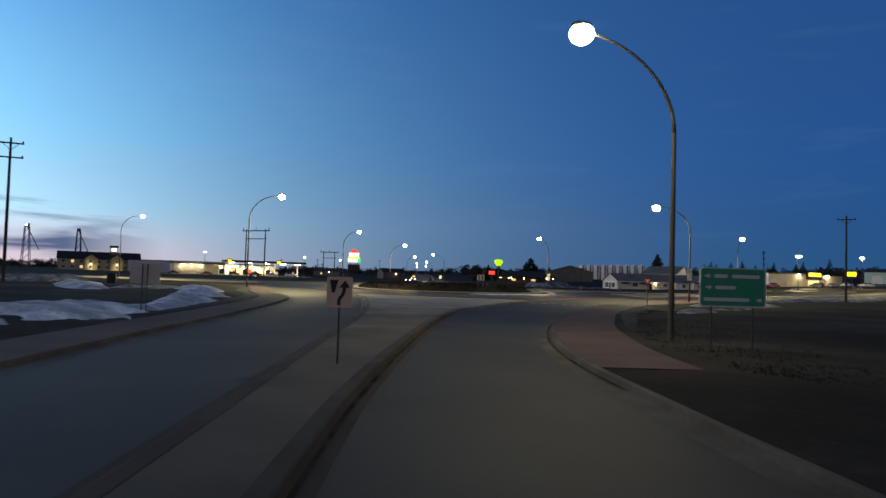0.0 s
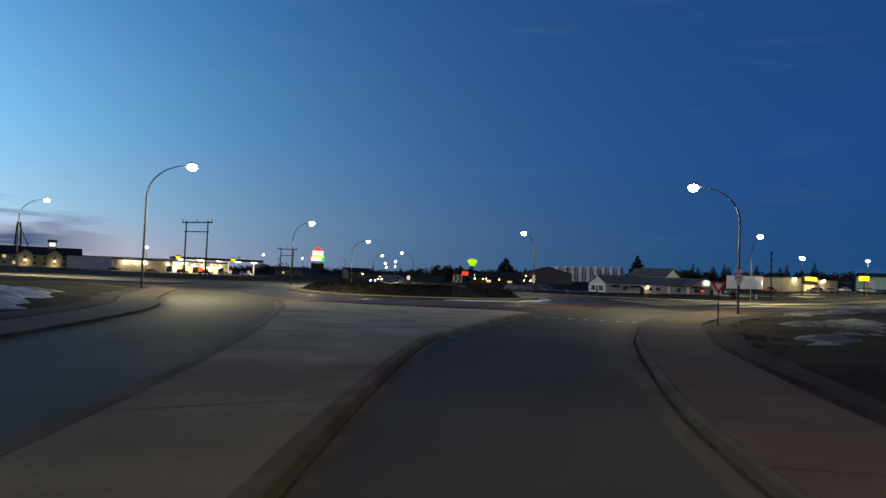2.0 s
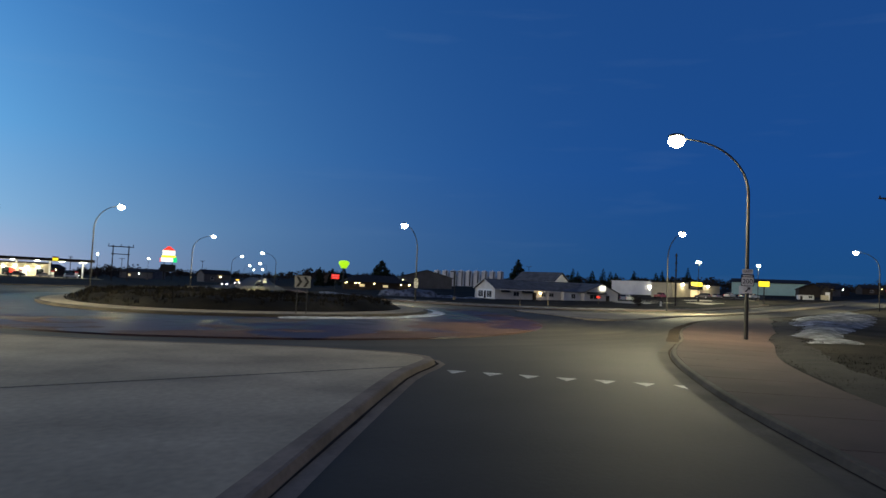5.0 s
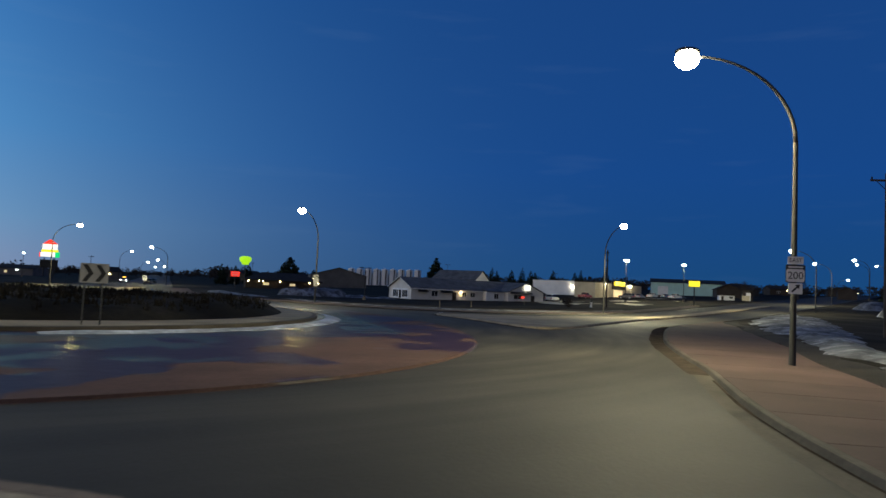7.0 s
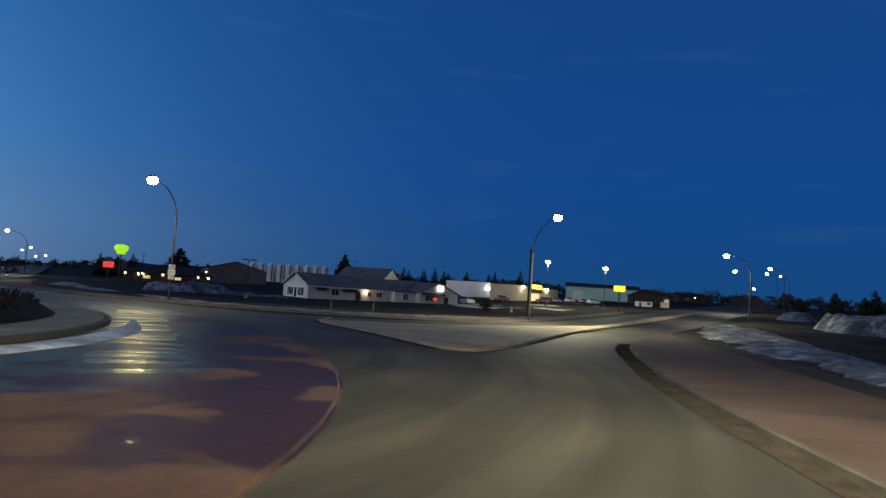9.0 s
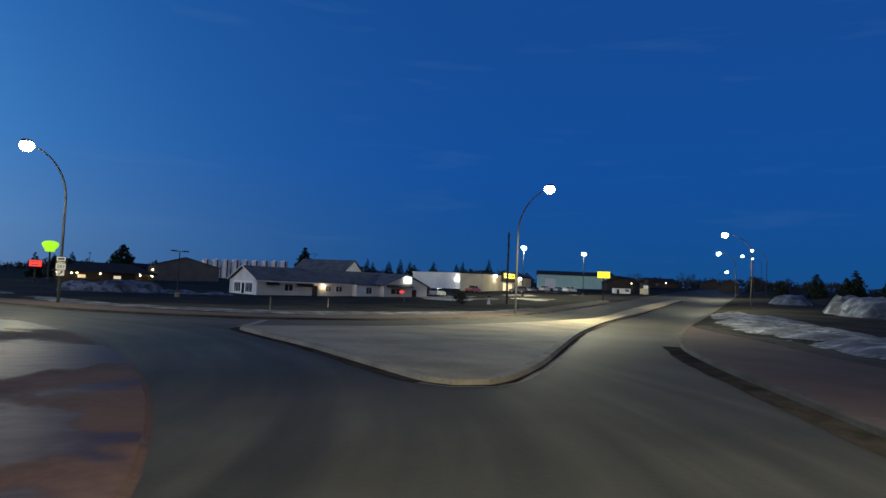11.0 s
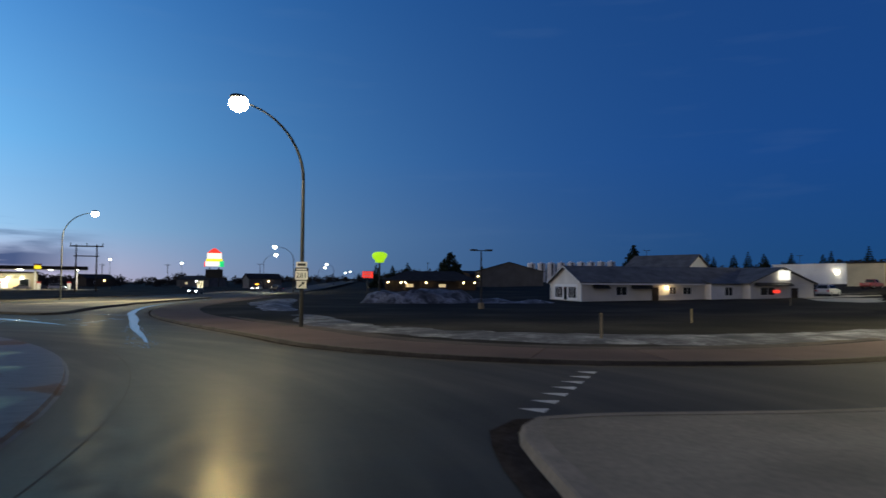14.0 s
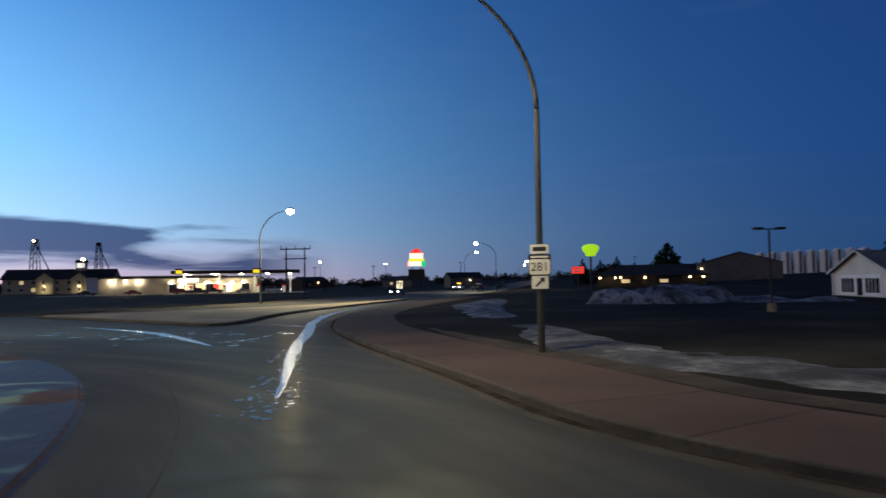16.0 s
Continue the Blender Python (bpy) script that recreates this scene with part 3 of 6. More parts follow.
def build_ground():
    bm = bmesh.new()
    s, n = 3000.0, 120
    at = lambda i: -s + 2 * s * i / n
    grid = [[bm.verts.new((at(i), at(j), -0.06 - 0.8 * min(1.0, land(at(i) + 50, at(j) + 50)))) for i in range(n + 1)] for j in range(n + 1)]
    for j in range(n):
        for i in range(n):
            bm.faces.new((grid[j][i], grid[j][i + 1], grid[j + 1][i + 1], grid[j + 1][i]))
    fixture("ground", bm, GRASS, "flat dry brown winter grassland round the junction", "ground")
    outline = right_kerb + en_kerb + nw_kerb + sw_kerb
    pts, n = [Vector(p) for p in outline], len(outline)
    for j in range(56):
        for i in range(46):
            p = (-70 + 7.0 * i + 3.5 * (j % 2), -70 + 7.0 * j)
            if inside(p, outline):
                pts.append(Vector(p))
    verts, _, faces, *_ = delaunay_2d_cdt(pts, [(i, (i + 1) % n) for i in range(n)], [], 1, 1e-4)
    bm = bmesh.new()
    vs = [bm.verts.new((v.x, v.y, 0.0)) for v in verts]
    for f in faces:
        bm.faces.new([vs[i] for i in f])
    bm.normal_update()
    for f in bm.faces:
        if f.normal.z < 0:
            f.normal_flip()
    fixture("road", bm, ASPHALT, "worn grey asphalt roundabout and its four approach roads", "road")


build_ground()


def kerb_line(name, line, side, label):
    """Gutter and kerb along a road edge; side 1: the verge lies on the right."""
    s = side
    bm = sweep(bmesh.new(), line, [(-0.55 * s, 0.006), (-0.02 * s, 0.012), (0.03 * s, 0.13), (0.07 * s, 0.15), (0.20 * s, 0.15), (0.22 * s, 0.0)])
    return fixture(name, bm, KERB, label, "kerb")


def near(line, x0, x1, y0, y1):
    return [p for p in line if x0 <= p[0] <= x1 and y0 <= p[1] <= y1]


near_right = near(right_kerb, -10, 330, -60, 350)
near_en = near(en_kerb, -10, 330, 100, 420)
near_nw = near(nw_kerb, -200, 40, 100, 420)
near_sw = near(sw_kerb, -200, 40, -60, 200)
kerb_line("kerb_south_east", near_right, 1, "pale concrete kerb and gutter along the approach")
kerb_line("kerb_north_east", near_en, 1, "pale concrete kerb and gutter at the far corner")
kerb_line("kerb_north_west", near_nw, 1, "pale concrete kerb and gutter")
kerb_line("kerb_south_west", near_sw, 1, "pale concrete kerb and gutter")


WIDENING = [(12.0, 2.8), (30.0, 3.1), (50.0, 2.9), (66.0, 3.3), (80.0, 4.3), (88.0, 4.9), (97.0, 6.4), (111.0, 6.3), (119.0, 5.0), (133.0, 3.6)]


def walk_width(p, width, taper):
    """Width of a walk, growing from nothing where it begins and broader round the bend."""
    if not taper:
        return width
    for (y0, w0), (y1, w1) in zip(WIDENING, WIDENING[1:]):
        if y0 <= p[1] <= y1:
            width *= (w0 + (w1 - w0) * (p[1] - y0) / (y1 - y0)) / 3.6
    k = max(0.03, min(1.0, (p[1] - taper[0]) / (taper[1] - taper[0]), (taper[3] - p[1]) / (taper[3] - taper[2])))
    return width * k * k * (3 - 2 * k)


def walk_strip(name, line, offset, width, label, taper=None):
    """A paved walk behind a kerb, laid in panels with open joints."""
    base = tagged(new(name), label, "pavement", "", "structure")
    inner, full = beside(line, offset), beside(line, offset + width)
    outer = [tuple(Vector(a).lerp(Vector(b), walk_width(p, 1.0, taper))) for p, a, b in zip(line, inner, full)]
    bm = bmesh.new()
    lo, hi = ([bm.verts.new((x, y, 0.10)) for x, y in side] for side in (beside(line, offset - 0.06), outer))
    for i in range(len(line) - 1):
        bm.faces.new((lo[i], hi[i], hi[i + 1], lo[i + 1]))
    part("joint_bed", bm, KERB, base)
    # resample by length
    run, cells, start = 0.0, [], 0
    for i in range(1, len(line)):
        run += (Vector(line[i]) - Vector(line[i - 1])).length
        if run >= 3.2 or i == len(line) - 1:
            cells.append((start, i))
            start, run = i, 0.0
    for a, b in cells:
        bm = bmesh.new()
        ids = list(range(a, b + 1))
        lo = [Vector(inner[i]) for i in ids]
        hi = [Vector(outer[i]) for i in ids]
        lo[0] = lo[0].lerp(lo[1], 0.02 if len(ids) > 2 else 0.008)
        hi[0] = hi[0].lerp(hi[1], 0.02 if len(ids) > 2 else 0.008)
        prism(bm, [tuple(p) for p in lo] + [tuple(p) for p in reversed(hi)], 0.09, 0.142)
        part("slab", bm, RED_WALK, base)
    return base


walk_strip("pavement_1", near(right_kerb, 0, 90, 17.0, 133), 0.22, 3.6, "reddish brown concrete walk behind the kerb", taper=(17.3, 17.5, 118.0, 133.0))
walk_strip("pavement_2", near(en_kerb, 15, 130, 130, 240), 0.22, 3.6, "reddish brown concrete walk round the corner")
walk_strip("pavement_3", near(sw_kerb, -80, 0, 0, 145), 0.22, 2.4, "reddish brown concrete walk behind the kerb")


def grass_verge(name, outline, lift, seed, rough, flat, label):
    VERGES.append((outline, 0.10, lift, seed, rough, flat))
    fixture(name, turf(outline, 4.0, 0.10, lift, seed, rough, flat), GRASS, label, "grass", "stuff", True)


def verge_edge(line, x0, x1, y0, y1, width, taper=None):
    """The road side of a verge: at the kerb, or behind the walk where there is one."""
    at_kerb, behind = beside(line, 0.21), beside(line, width + 0.20)
    behind = [tuple(Vector(k).lerp(Vector(b), walk_width(p, 1.0, taper))) for p, k, b in zip(line, at_kerb, behind)]
    return [q if x0 <= p[0] <= x1 and y0 <= p[1] <= y1 else k for p, k, q in zip(line, at_kerb, behind)]


grass_verge("grass_verge_1", verge_edge(near(right_kerb, -3, 330, -60, 350), 0, 90, 12.0, 133, 3.6, (19.6, 19.9, 118.0, 133.0)) + [(420, 300), (420, -60), (60, -60)], 0.30, 5, 0.14, 0.3, "dry brown grass verge with old snow")
grass_verge("grass_verge_2", verge_edge(near(en_kerb, 15, 240, 100, 330), 15, 130, 130, 240, 3.6) + [(60, 330), (250, 330)], 0.04, 6, 0.05, 0.3, "dry brown grass verge before the low building")
grass_verge("grass_verge_3", verge_edge(near(sw_kerb, -160, 0, -60, 170), -80, 0, 0, 145, 2.4) + [(-60, -60), (-160, 40)], 0.45, 7, 0.14, 0.3, "dry brown grass verge with snow patches")


def ring(cx, cy, east, west, south, north, n=96):
    out = []
    for k in range(n):
        a = 2 * math.pi * k / n
        c, s = math.cos(a), math.sin(a)
        out.append((cx + (east if c > 0 else west) * c, cy + (north if s > 0 else south) * s))
    return out


def apron_edge(x, y):
    """The apron's oval, drawn in at the north-east and fuller at the south-east."""
    q = (x - 6) / 27.0 * (y - 121) / 38.0 * 2 if x > 6 else 0.0
    k = 1 - 0.035 * q if q > 0 else 1 - 0.05 * q
    return 6 + (x - 6) * k, 121 + (y - 121) * k


APRON = [apron_edge(x, y) for x, y in ring(6, 121, 27.0, 20.0, 40.5, 36.0)]
INNER = ring(6, 121, 20.3, 14.5, 24.5, 22.0)
MOUND = ring(6, 121, 17.8, 12.5, 20.5, 19.0)


def build_island():
    bm = prism(bmesh.new(), APRON, -0.02, 0.075)
    fixture("truck_apron", bm, RED_PAVING, "red stained concrete truck apron with wet patches", "apron")
    bm = sweep(bmesh.new(), APRON, [(0.14, 0.004), (0.05, 0.010), (0.01, 0.070), (-0.03, 0.0735)], closed=True)
    fixture("apron_kerb", bm, RED_PAVING, "low sloped red concrete rim round the apron", "kerb")
    bm = sweep(bmesh.new(), INNER, [(0.0, 0.06), (-0.05, 0.24), (-0.35, 0.26)], closed=True)
    fixture("island_kerb", bm, KERB, "concrete kerb round the central island", "kerb")
    bm = prism(bmesh.new(), beside(INNER, -0.3, True), 0.0, 0.25)
    fixture("island_collar", bm, CONCRETE, "pale concrete collar round the planted island", "pavement")
    fixture("island_mound", turf(MOUND, 1.6, 0.258, 0.75, 11, 0.35), GRASS, "dark planted mound of the central island", "mound", "stuff", True)


build_island()


def ragged_strip(name, line, lo, hi, z, seed, material, label, category, closed=False, least=0.15):
    """A ragged band along a line, between offsets that wander."""
    rng = random.Random(seed)
    pts = list(line) + ([line[0]] if closed else [])
    inner = beside(pts, lo)
    wide, outer = 0.5, []
    for i in range(len(pts)):
        wide = min(1.0, max(least, wide + rng.uniform(-0.14, 0.14)))
        outer.append(beside(pts[max(0, i - 1):i + 2], lo + (hi - lo) * wide)[1 if i else 0])
    bm = bmesh.new()
    a = [bm.verts.new((x, y, z)) for x, y in inner]
    b = [bm.verts.new((x, y, z)) for x, y in outer]
    for i in range(len(pts) - 1):
        bm.faces.new((a[i], a[i + 1], b[i + 1], b[i]))
    bmesh.ops.recalc_face_normals(bm, faces=bm.faces)
    if sum(f.normal.z for f in bm.faces) < 0:
        bmesh.ops.reverse_faces(bm, faces=bm.faces)
    return fixture(name, bm, material, label, category, "stuff")


def splitter(name, outline, label, kerb=None, deck_material=CONCRETE):
    """A raised island: kerb all round and a concrete deck."""
    line = curve(outline, 1.2, True)
    if sum(a[0] * b[1] - b[0] * a[1] for a, b in zip(line, line[1:] + line[:1])) < 0:
        line = line[::-1]
    base = tagged(new(name), label, "traffic island", "", "structure")
    part("kerb", sweep(bmesh.new(), line, [(0.35, 0.006), (0.03, 0.012), (-0.02, 0.14), (-0.06, 0.16), (-0.34, 0.16)], closed=True), kerb or KERB, base)
    deck = beside(line, -0.33, True)
    part("deck", prism(bmesh.new(), deck, 0.0, 0.152), deck_material, base)
    return base


SOUTH_SPLITTER = [(-3.0, -34), (-1.9, -8), (-1.1, 9), (-0.6, 15.7), (0.45, 24.8), (2.2, 37), (4.5, 49.0), (6.2, 53.5), (9.0, 60.7), (12.2, 68.5), (14.2, 73.0), (11, 75.6), (4, 77.2), (-3.2, 80.0), (-4.6, 79.5), (-3.3, 69), (-2.5, 57), (-2.1, 46), (-2.2, 35.7), (-2.5, 28), (-3.0, 15), (-3.7, -8), (-4.3, -34)]
EAST_SPLITTER = [(39.4, 108.4), (40.2, 107.6), (41.6, 107.9), (45.5, 110.8), (50.5, 115.2), (62.8, 125.8), (81.4, 140.2), (105.4, 156.3), (139.3, 177.8), (156, 188.5), (155, 190), (138, 180.0), (104, 158.6), (84, 144.6), (66, 134.9), (54, 129.8), (47.5, 128.5), (42.0, 128.5), (40.5, 127.6), (40.2, 124), (40.1, 118), (39.6, 112)]
NORTH_SPLITTER = [(14.8, 171), (13.3, 184), (13.4, 202), (14.8, 226), (13.6, 226.5), (8.5, 207), (0, 192), (-8, 183.5), (0, 178.5), (8, 174)]
WEST_SPLITTER = [(-30, 126), (-60, 140), (-110, 158), (-111, 161), (-60, 152), (-30, 144), (-26.5, 136)]
splitter("traffic_island_1", SOUTH_SPLITTER, "pale concrete splitter island with a darker narrow end", kerb=TAN_KERB, deck_material=DARK_NOSED)
splitter("traffic_island_2", EAST_SPLITTER, "broad pale concrete splitter island", kerb=PALE_KERB)
splitter("traffic_island_3", NORTH_SPLITTER, "pale concrete splitter island")
splitter("traffic_island_4", WEST_SPLITTER, "pale concrete splitter island")


# dirt in the gutters and lanes darkened by tyres
ragged_strip("gutter_dirt", near(right_kerb, 31, 60, 83, 117), -0.03, -0.95, 0.016, 6, DIRT, "dark wet dirt lying in the gutter", "dirt", least=0.7)
ragged_strip("gutter_dirt", near(right_kerb, 3, 33, 14, 83), -0.04, -0.30, 0.020, 1, DIRT, "dark wet dirt lying in the gutter", "dirt")
ragged_strip("gutter_dirt", near(en_kerb, 18, 60, 134, 200), -0.04, -0.34, 0.016, 2, DIRT, "dark wet dirt lying in the gutter", "dirt")
for seed, outline, reach in ((3, EAST_SPLITTER, 0.55), (4, SOUTH_SPLITTER, 0.17), (5, NORTH_SPLITTER, 0.5)):
    rim = curve(outline, 1.2, True)
    if sum(a[0] * b[1] - b[0] * a[1] for a, b in zip(rim, rim[1:] + rim[:1])) < 0:
        rim = rim[::-1]
    ragged_strip("gutter_dirt", rim, 0.05, reach, 0.017, seed, DIRT, "dark wet dirt lying in the gutter", "dirt", True)
ring_seam = [p for p in ring(6, 121, 27.9, 20.9, 41.4, 36.9, 160) if p[0] > 4]
ring_seam = sorted(ring_seam, key=lambda p: math.atan2(p[1] - 121, p[0] - 6))
ragged_strip("asphalt_seam", ring_seam, 0.0, 0.06, 0.0045, 21, TRACK, "dark seam in the asphalt along the apron", "seam")


# ---------------------------------------------------------------- street lamps
def street_lamp(base, head, lit=1.0, label="galvanised steel street lamp with a curved arm, lit"):
    bx, by = base
    hx, hy, hz = head
    hz -= land(bx, by)
    ob = thing("street_lamp", bx, by, 0.0, label=label, category="street lamp", group="street lamps")
    dx, dy = hx - bx, hy - by
    reach = math.hypot(dx, dy)
    ux, uy = dx / reach, dy / reach
    rise = hz - 3.4
    part("base_plate", tubed([(0, 0, 0), (0, 0, 0.10), (0, 0, 0.12)], [0.28, 0.28, 0.2], 12), KERB, ob)
    part("pole", tubed([(0, 0, 0.12), (0, 0, rise * 0.5), (0, 0, rise)], [0.125, 0.11, 0.09], 12, caps=False), STEEL, ob, smooth=True)
    pts = []
    for k in range(13):
        a = radians(90 * k / 12)
        pts.append((ux * (reach - 0.3) * (1 - math.cos(a)), uy * (reach - 0.3) * (1 - math.cos(a)), rise + (hz - rise + 0.05) * math.sin(a)))
    part("arm", tubed(pts, [0.09 - 0.045 * k / 12 for k in range(13)], 10), STEEL, ob, smooth=True)
    hd = bmesh.new()
    m = Matrix.Translation((dx, dy, hz + 0.26)) @ Matrix.Rotation(math.atan2(uy, ux), 4, "Z") @ Matrix.Diagonal((0.50, 0.36, 0.16, 1))
    bmesh.ops.create_uvsphere(hd, u_segments=16, v_segments=8, radius=1.0, matrix=m)
    lamp_head = part("lamp_head", hd, STEEL, ob, smooth=True)
    ln = bmesh.new()
    bmesh.ops.create_uvsphere(ln, u_segments=14, v_segments=8, radius=1.0, matrix=Matrix.Translation((dx, dy, hz - 0.06)) @ Matrix.Diagonal((0.50, 0.48, 0.42, 1)))
    lens = part("lens", ln, LENS, lamp_head, "glowing yellowish white lens", smooth=True)
    lens.visible_shadow = False
    if lit:
        light = bpy.data.lights.new("street_light", "SPOT")
        light.energy, light.color, light.shadow_soft_size = LAMP_WATTS * lit, LAMP_COLOUR, 0.25
        light.spot_size, light.spot_blend = radians(162), 0.5
        lo = new("street_light", light)
        lo.matrix_basis = pose(hx + 0.5 * ux, hy + 0.5 * uy, hz - 0.5)
        lo.parent = None
    return ob


street_lamp((11.6, 28.2), (7.0, 26.3, 12.3), 0.06)
street_lamp((37.3, 85.0), (33.6, 87.1, 12.3), 0.55)
street_lamp((34.6, 154.5), (31.6, 151.2, 11.6), 0.17)
street_lamp((-20.7, 96.6), (-16.4, 96.9, 13.0), 0.8)
street_lamp((-12.6, 160.5), (-9.0, 159.8, 12.2), 0.55)
street_lamp((76.6, 149.4), (73.4, 141.2, 12.35), 1.05)
street_lamp((-60.5, 154), (-56.6, 155.5, 13.8))
street_lamp((-2.2, 214.0), (2.2, 213.2, 11.7))
street_lamp((20.6, 299), (15.7, 299, 11.8), 0.5)
street_lamp((129.5, 155.5), (126.6, 158.4, 13.0), 0.4)
street_lamp((190, 197.5), (186.9, 200.5, 14.8), 0.4)
for far_x, far_y, far_side in ((5.2, 356, 4), (24.6, 476, -4), (12.0, 555, 4), (34.0, 709, -4), (19.6, 793, 4), (-180, 225, 3), (-240, 205, 3), (-330, 250, 3), (-150, 205, 3)):
    street_lamp((far_x, far_y), (far_x + far_side, far_y, 12.0), 0)
street_lamp((219, 206.5), (216, 209.4, 17.8), 0)
street_lamp((274, 244.5), (271, 247.4, 20.2), 0)
street_lamp((342, 282.5), (339, 285.5, 23.9), 0)
street_lamp((319, 291), (322.5, 288.3, 16.5), 0)


# ---------------------------------------------------------------- road markings and puddles
def flat_patch(outline, z):
    bm = bmesh.new()
    vs = [bm.verts.new((x, y, z)) for x, y in outline]
    for tri in tessellate_polygon([[Vector((x, y, 0)) for x, y in outline]]):
        bm.faces.new([vs[i] for i in tri])
    bm.normal_update()
    for f in bm.faces:
        if f.normal.z < 0:
            f.normal_flip()
    return bm


def yield_line(name, a, b, count, size, long_way, label):
    base = tagged(new(name), label, "road marking", "", "structure")
    a, b = Vector(a), Vector(b)
    along = (b - a).normalized()
    across = Vector((-along.y, along.x)) * long_way
    for k in range(count):
        c = a.lerp(b, k / (count - 1))
        tri = [c - along * size * 0.5, c + along * size * 0.5, c - across * size * 1.2]
        part("tooth", flat_patch([tuple(p) for p in tri], 0.006), PAINT, base)


yield_line("yield_line_1", (14.3, 70.4), (20.1, 67.4), 7, 0.62, 1.0, "row of worn white yield teeth across the lane")
yield_line("yield_line_2", (41.5, 129.6), (44.5, 135.2), 7, 0.5, -1.0, "row of worn white yield teeth across the lane")

WATER = surface("meltwater", (0.020, 0.020, 0.022), 0.14, spread=0.2, coarse=0.4, fine=5.0, bump=0.7)


def puddle(line, widths, seed):
    """A winding run of melt water on the road."""
    rng = random.Random(seed)
    pts = curve(line, 0.7)
    left, right = [], []
    n = len(pts)
    for i, p in enumerate(pts):
        t = Vector(pts[min(i + 1, n - 1)]) - Vector(pts[max(i - 1, 0)])
        t.normalize()
        k = i / (n - 1) * (len(widths) - 1)
        w = widths[int(k)] + (widths[min(int(k) + 1, len(widths) - 1)] - widths[int(k)]) * (k - int(k))
        w1, w2 = w * rng.uniform(0.75, 1.2), w * rng.uniform(0.75, 1.2)
        left.append((p[0] - t.y * w1, p[1] + t.x * w1))
        right.append((p[0] + t.y * w2, p[1] - t.x * w2))
    ob = new("puddle", mesh_of(flat_patch(left + right[::-1], 0.0075), "puddle", WATER))
    tagged(ob, "thin run of melt water on the asphalt", "puddle", "puddles", "stuff")


puddle([(29.0, 146.0), (27.6, 150.0), (25.3, 156.3), (22.4, 165.5), (19.4, 174.8), (16.6, 188), (15.6, 204), (15.9, 224)], [0.06, 0.22, 0.30, 0.28, 0.22, 0.16, 0.1, 0.06], 3)
puddle([(21.4, 169.0), (19.6, 170.6), (17.4, 171.6), (15.6, 171.4)], [0.03, 0.12, 0.12, 0.03], 4)
puddle([(21.0, 158.0), (14.0, 165.0), (6.0, 170.0)], [0.08, 0.35, 0.1], 6)


def splashes():
    """Small wet spots scattered along the run of melt water and over the apron's edge."""
    rng = random.Random(91)
    bm = bmesh.new()
    run = curve([(29.6, 144.0), (27.6, 150.0), (25.3, 156.3), (22.4, 165.5)], 0.5)
    for k in range(260):
        if k < 190:
            p = rng.choice(run[: int(len(run) * 0.6)])
            c = (p[0] + rng.gauss(0, 0.32), p[1] + rng.gauss(0, 0.5))
        else:
            c = (rng.uniform(8, 22), rng.uniform(158, 166))
        r = rng.uniform(0.015, 0.075) * (1.0 if k < 190 else 3.0)
        n = 7
        bm.faces.new([bm.verts.new((c[0] + r * rng.uniform(0.6, 1.3) * math.cos(2 * math.pi * i / n), c[1] + r * rng.uniform(0.8, 1.9) * math.sin(2 * math.pi * i / n), 0.0070)) for i in range(n)])
    fixture("water_splash", bm, WATER, "small wet splashes along the melt water", "puddle", "stuff")


splashes()

# ---------------------------------------------------------------- snow
def snow_heap(outline, height, seed, spacing=1.0, label="old grey snow lying on the verge", level=0.0, material=GREY_SNOW, torn=0.0):
    line = curve(outline, 1.3, True)
    rng = random.Random(seed)
    cx, cy = sum(p[0] for p in line) / len(line), sum(p[1] for p in line) / len(line)
    ragged = []
    for i, (x, y) in enumerate(line):
        k = 1 + 0.05 * math.sin(i * 1.7 + seed) + rng.uniform(-0.03, 0.03)
        ragged.append((cx + (x - cx) * k, cy + (y - cy) * k))
    bm = turf(ragged, spacing, -0.05, height + 0.06, seed, min(0.3, height * 0.35 + 0.03), 0.0, lambda x, y: max(verge_height(x, y), level))
    for v in bm.verts:
        patch = noise.noise((v.co.x * 0.17, v.co.y * 0.17, seed + 9.0)) + 0.45 * noise.noise((v.co.x * 0.6, v.co.y * 0.6, seed + 1.0))
        v.co.z += 0.22 * min(1.0, height + 0.3) * noise.noise((v.co.x * 1.1, v.co.y * 1.1, seed + 5.0)) - torn * max(0.0, 0.02 - patch)
    ob = new("snow_bank", mesh_of(bm, "snow_bank", material, True))
    tagged(ob, label, "snow", "snow banks", "stuff")


SOIL = surface("bare_dark_soil", (0.018, 0.015, 0.012), 0.97, spread=0.4, coarse=0.5, fine=5.0, bump=0.8)
DRY_SOIL = surface("dry_brown_soil", (0.046, 0.035, 0.026), 0.97, spread=0.45, coarse=0.6, fine=5.0, bump=0.8)


def oval(cx, cy, rx, ry, turn=0.0, n=14):
    c, s = math.cos(radians(turn)), math.sin(radians(turn))
    return [(cx + rx * math.cos(2 * math.pi * k / n) * c - ry * math.sin(2 * math.pi * k / n) * s, cy + rx * math.cos(2 * math.pi * k / n) * s + ry * math.sin(2 * math.pi * k / n) * c) for k in range(n)]


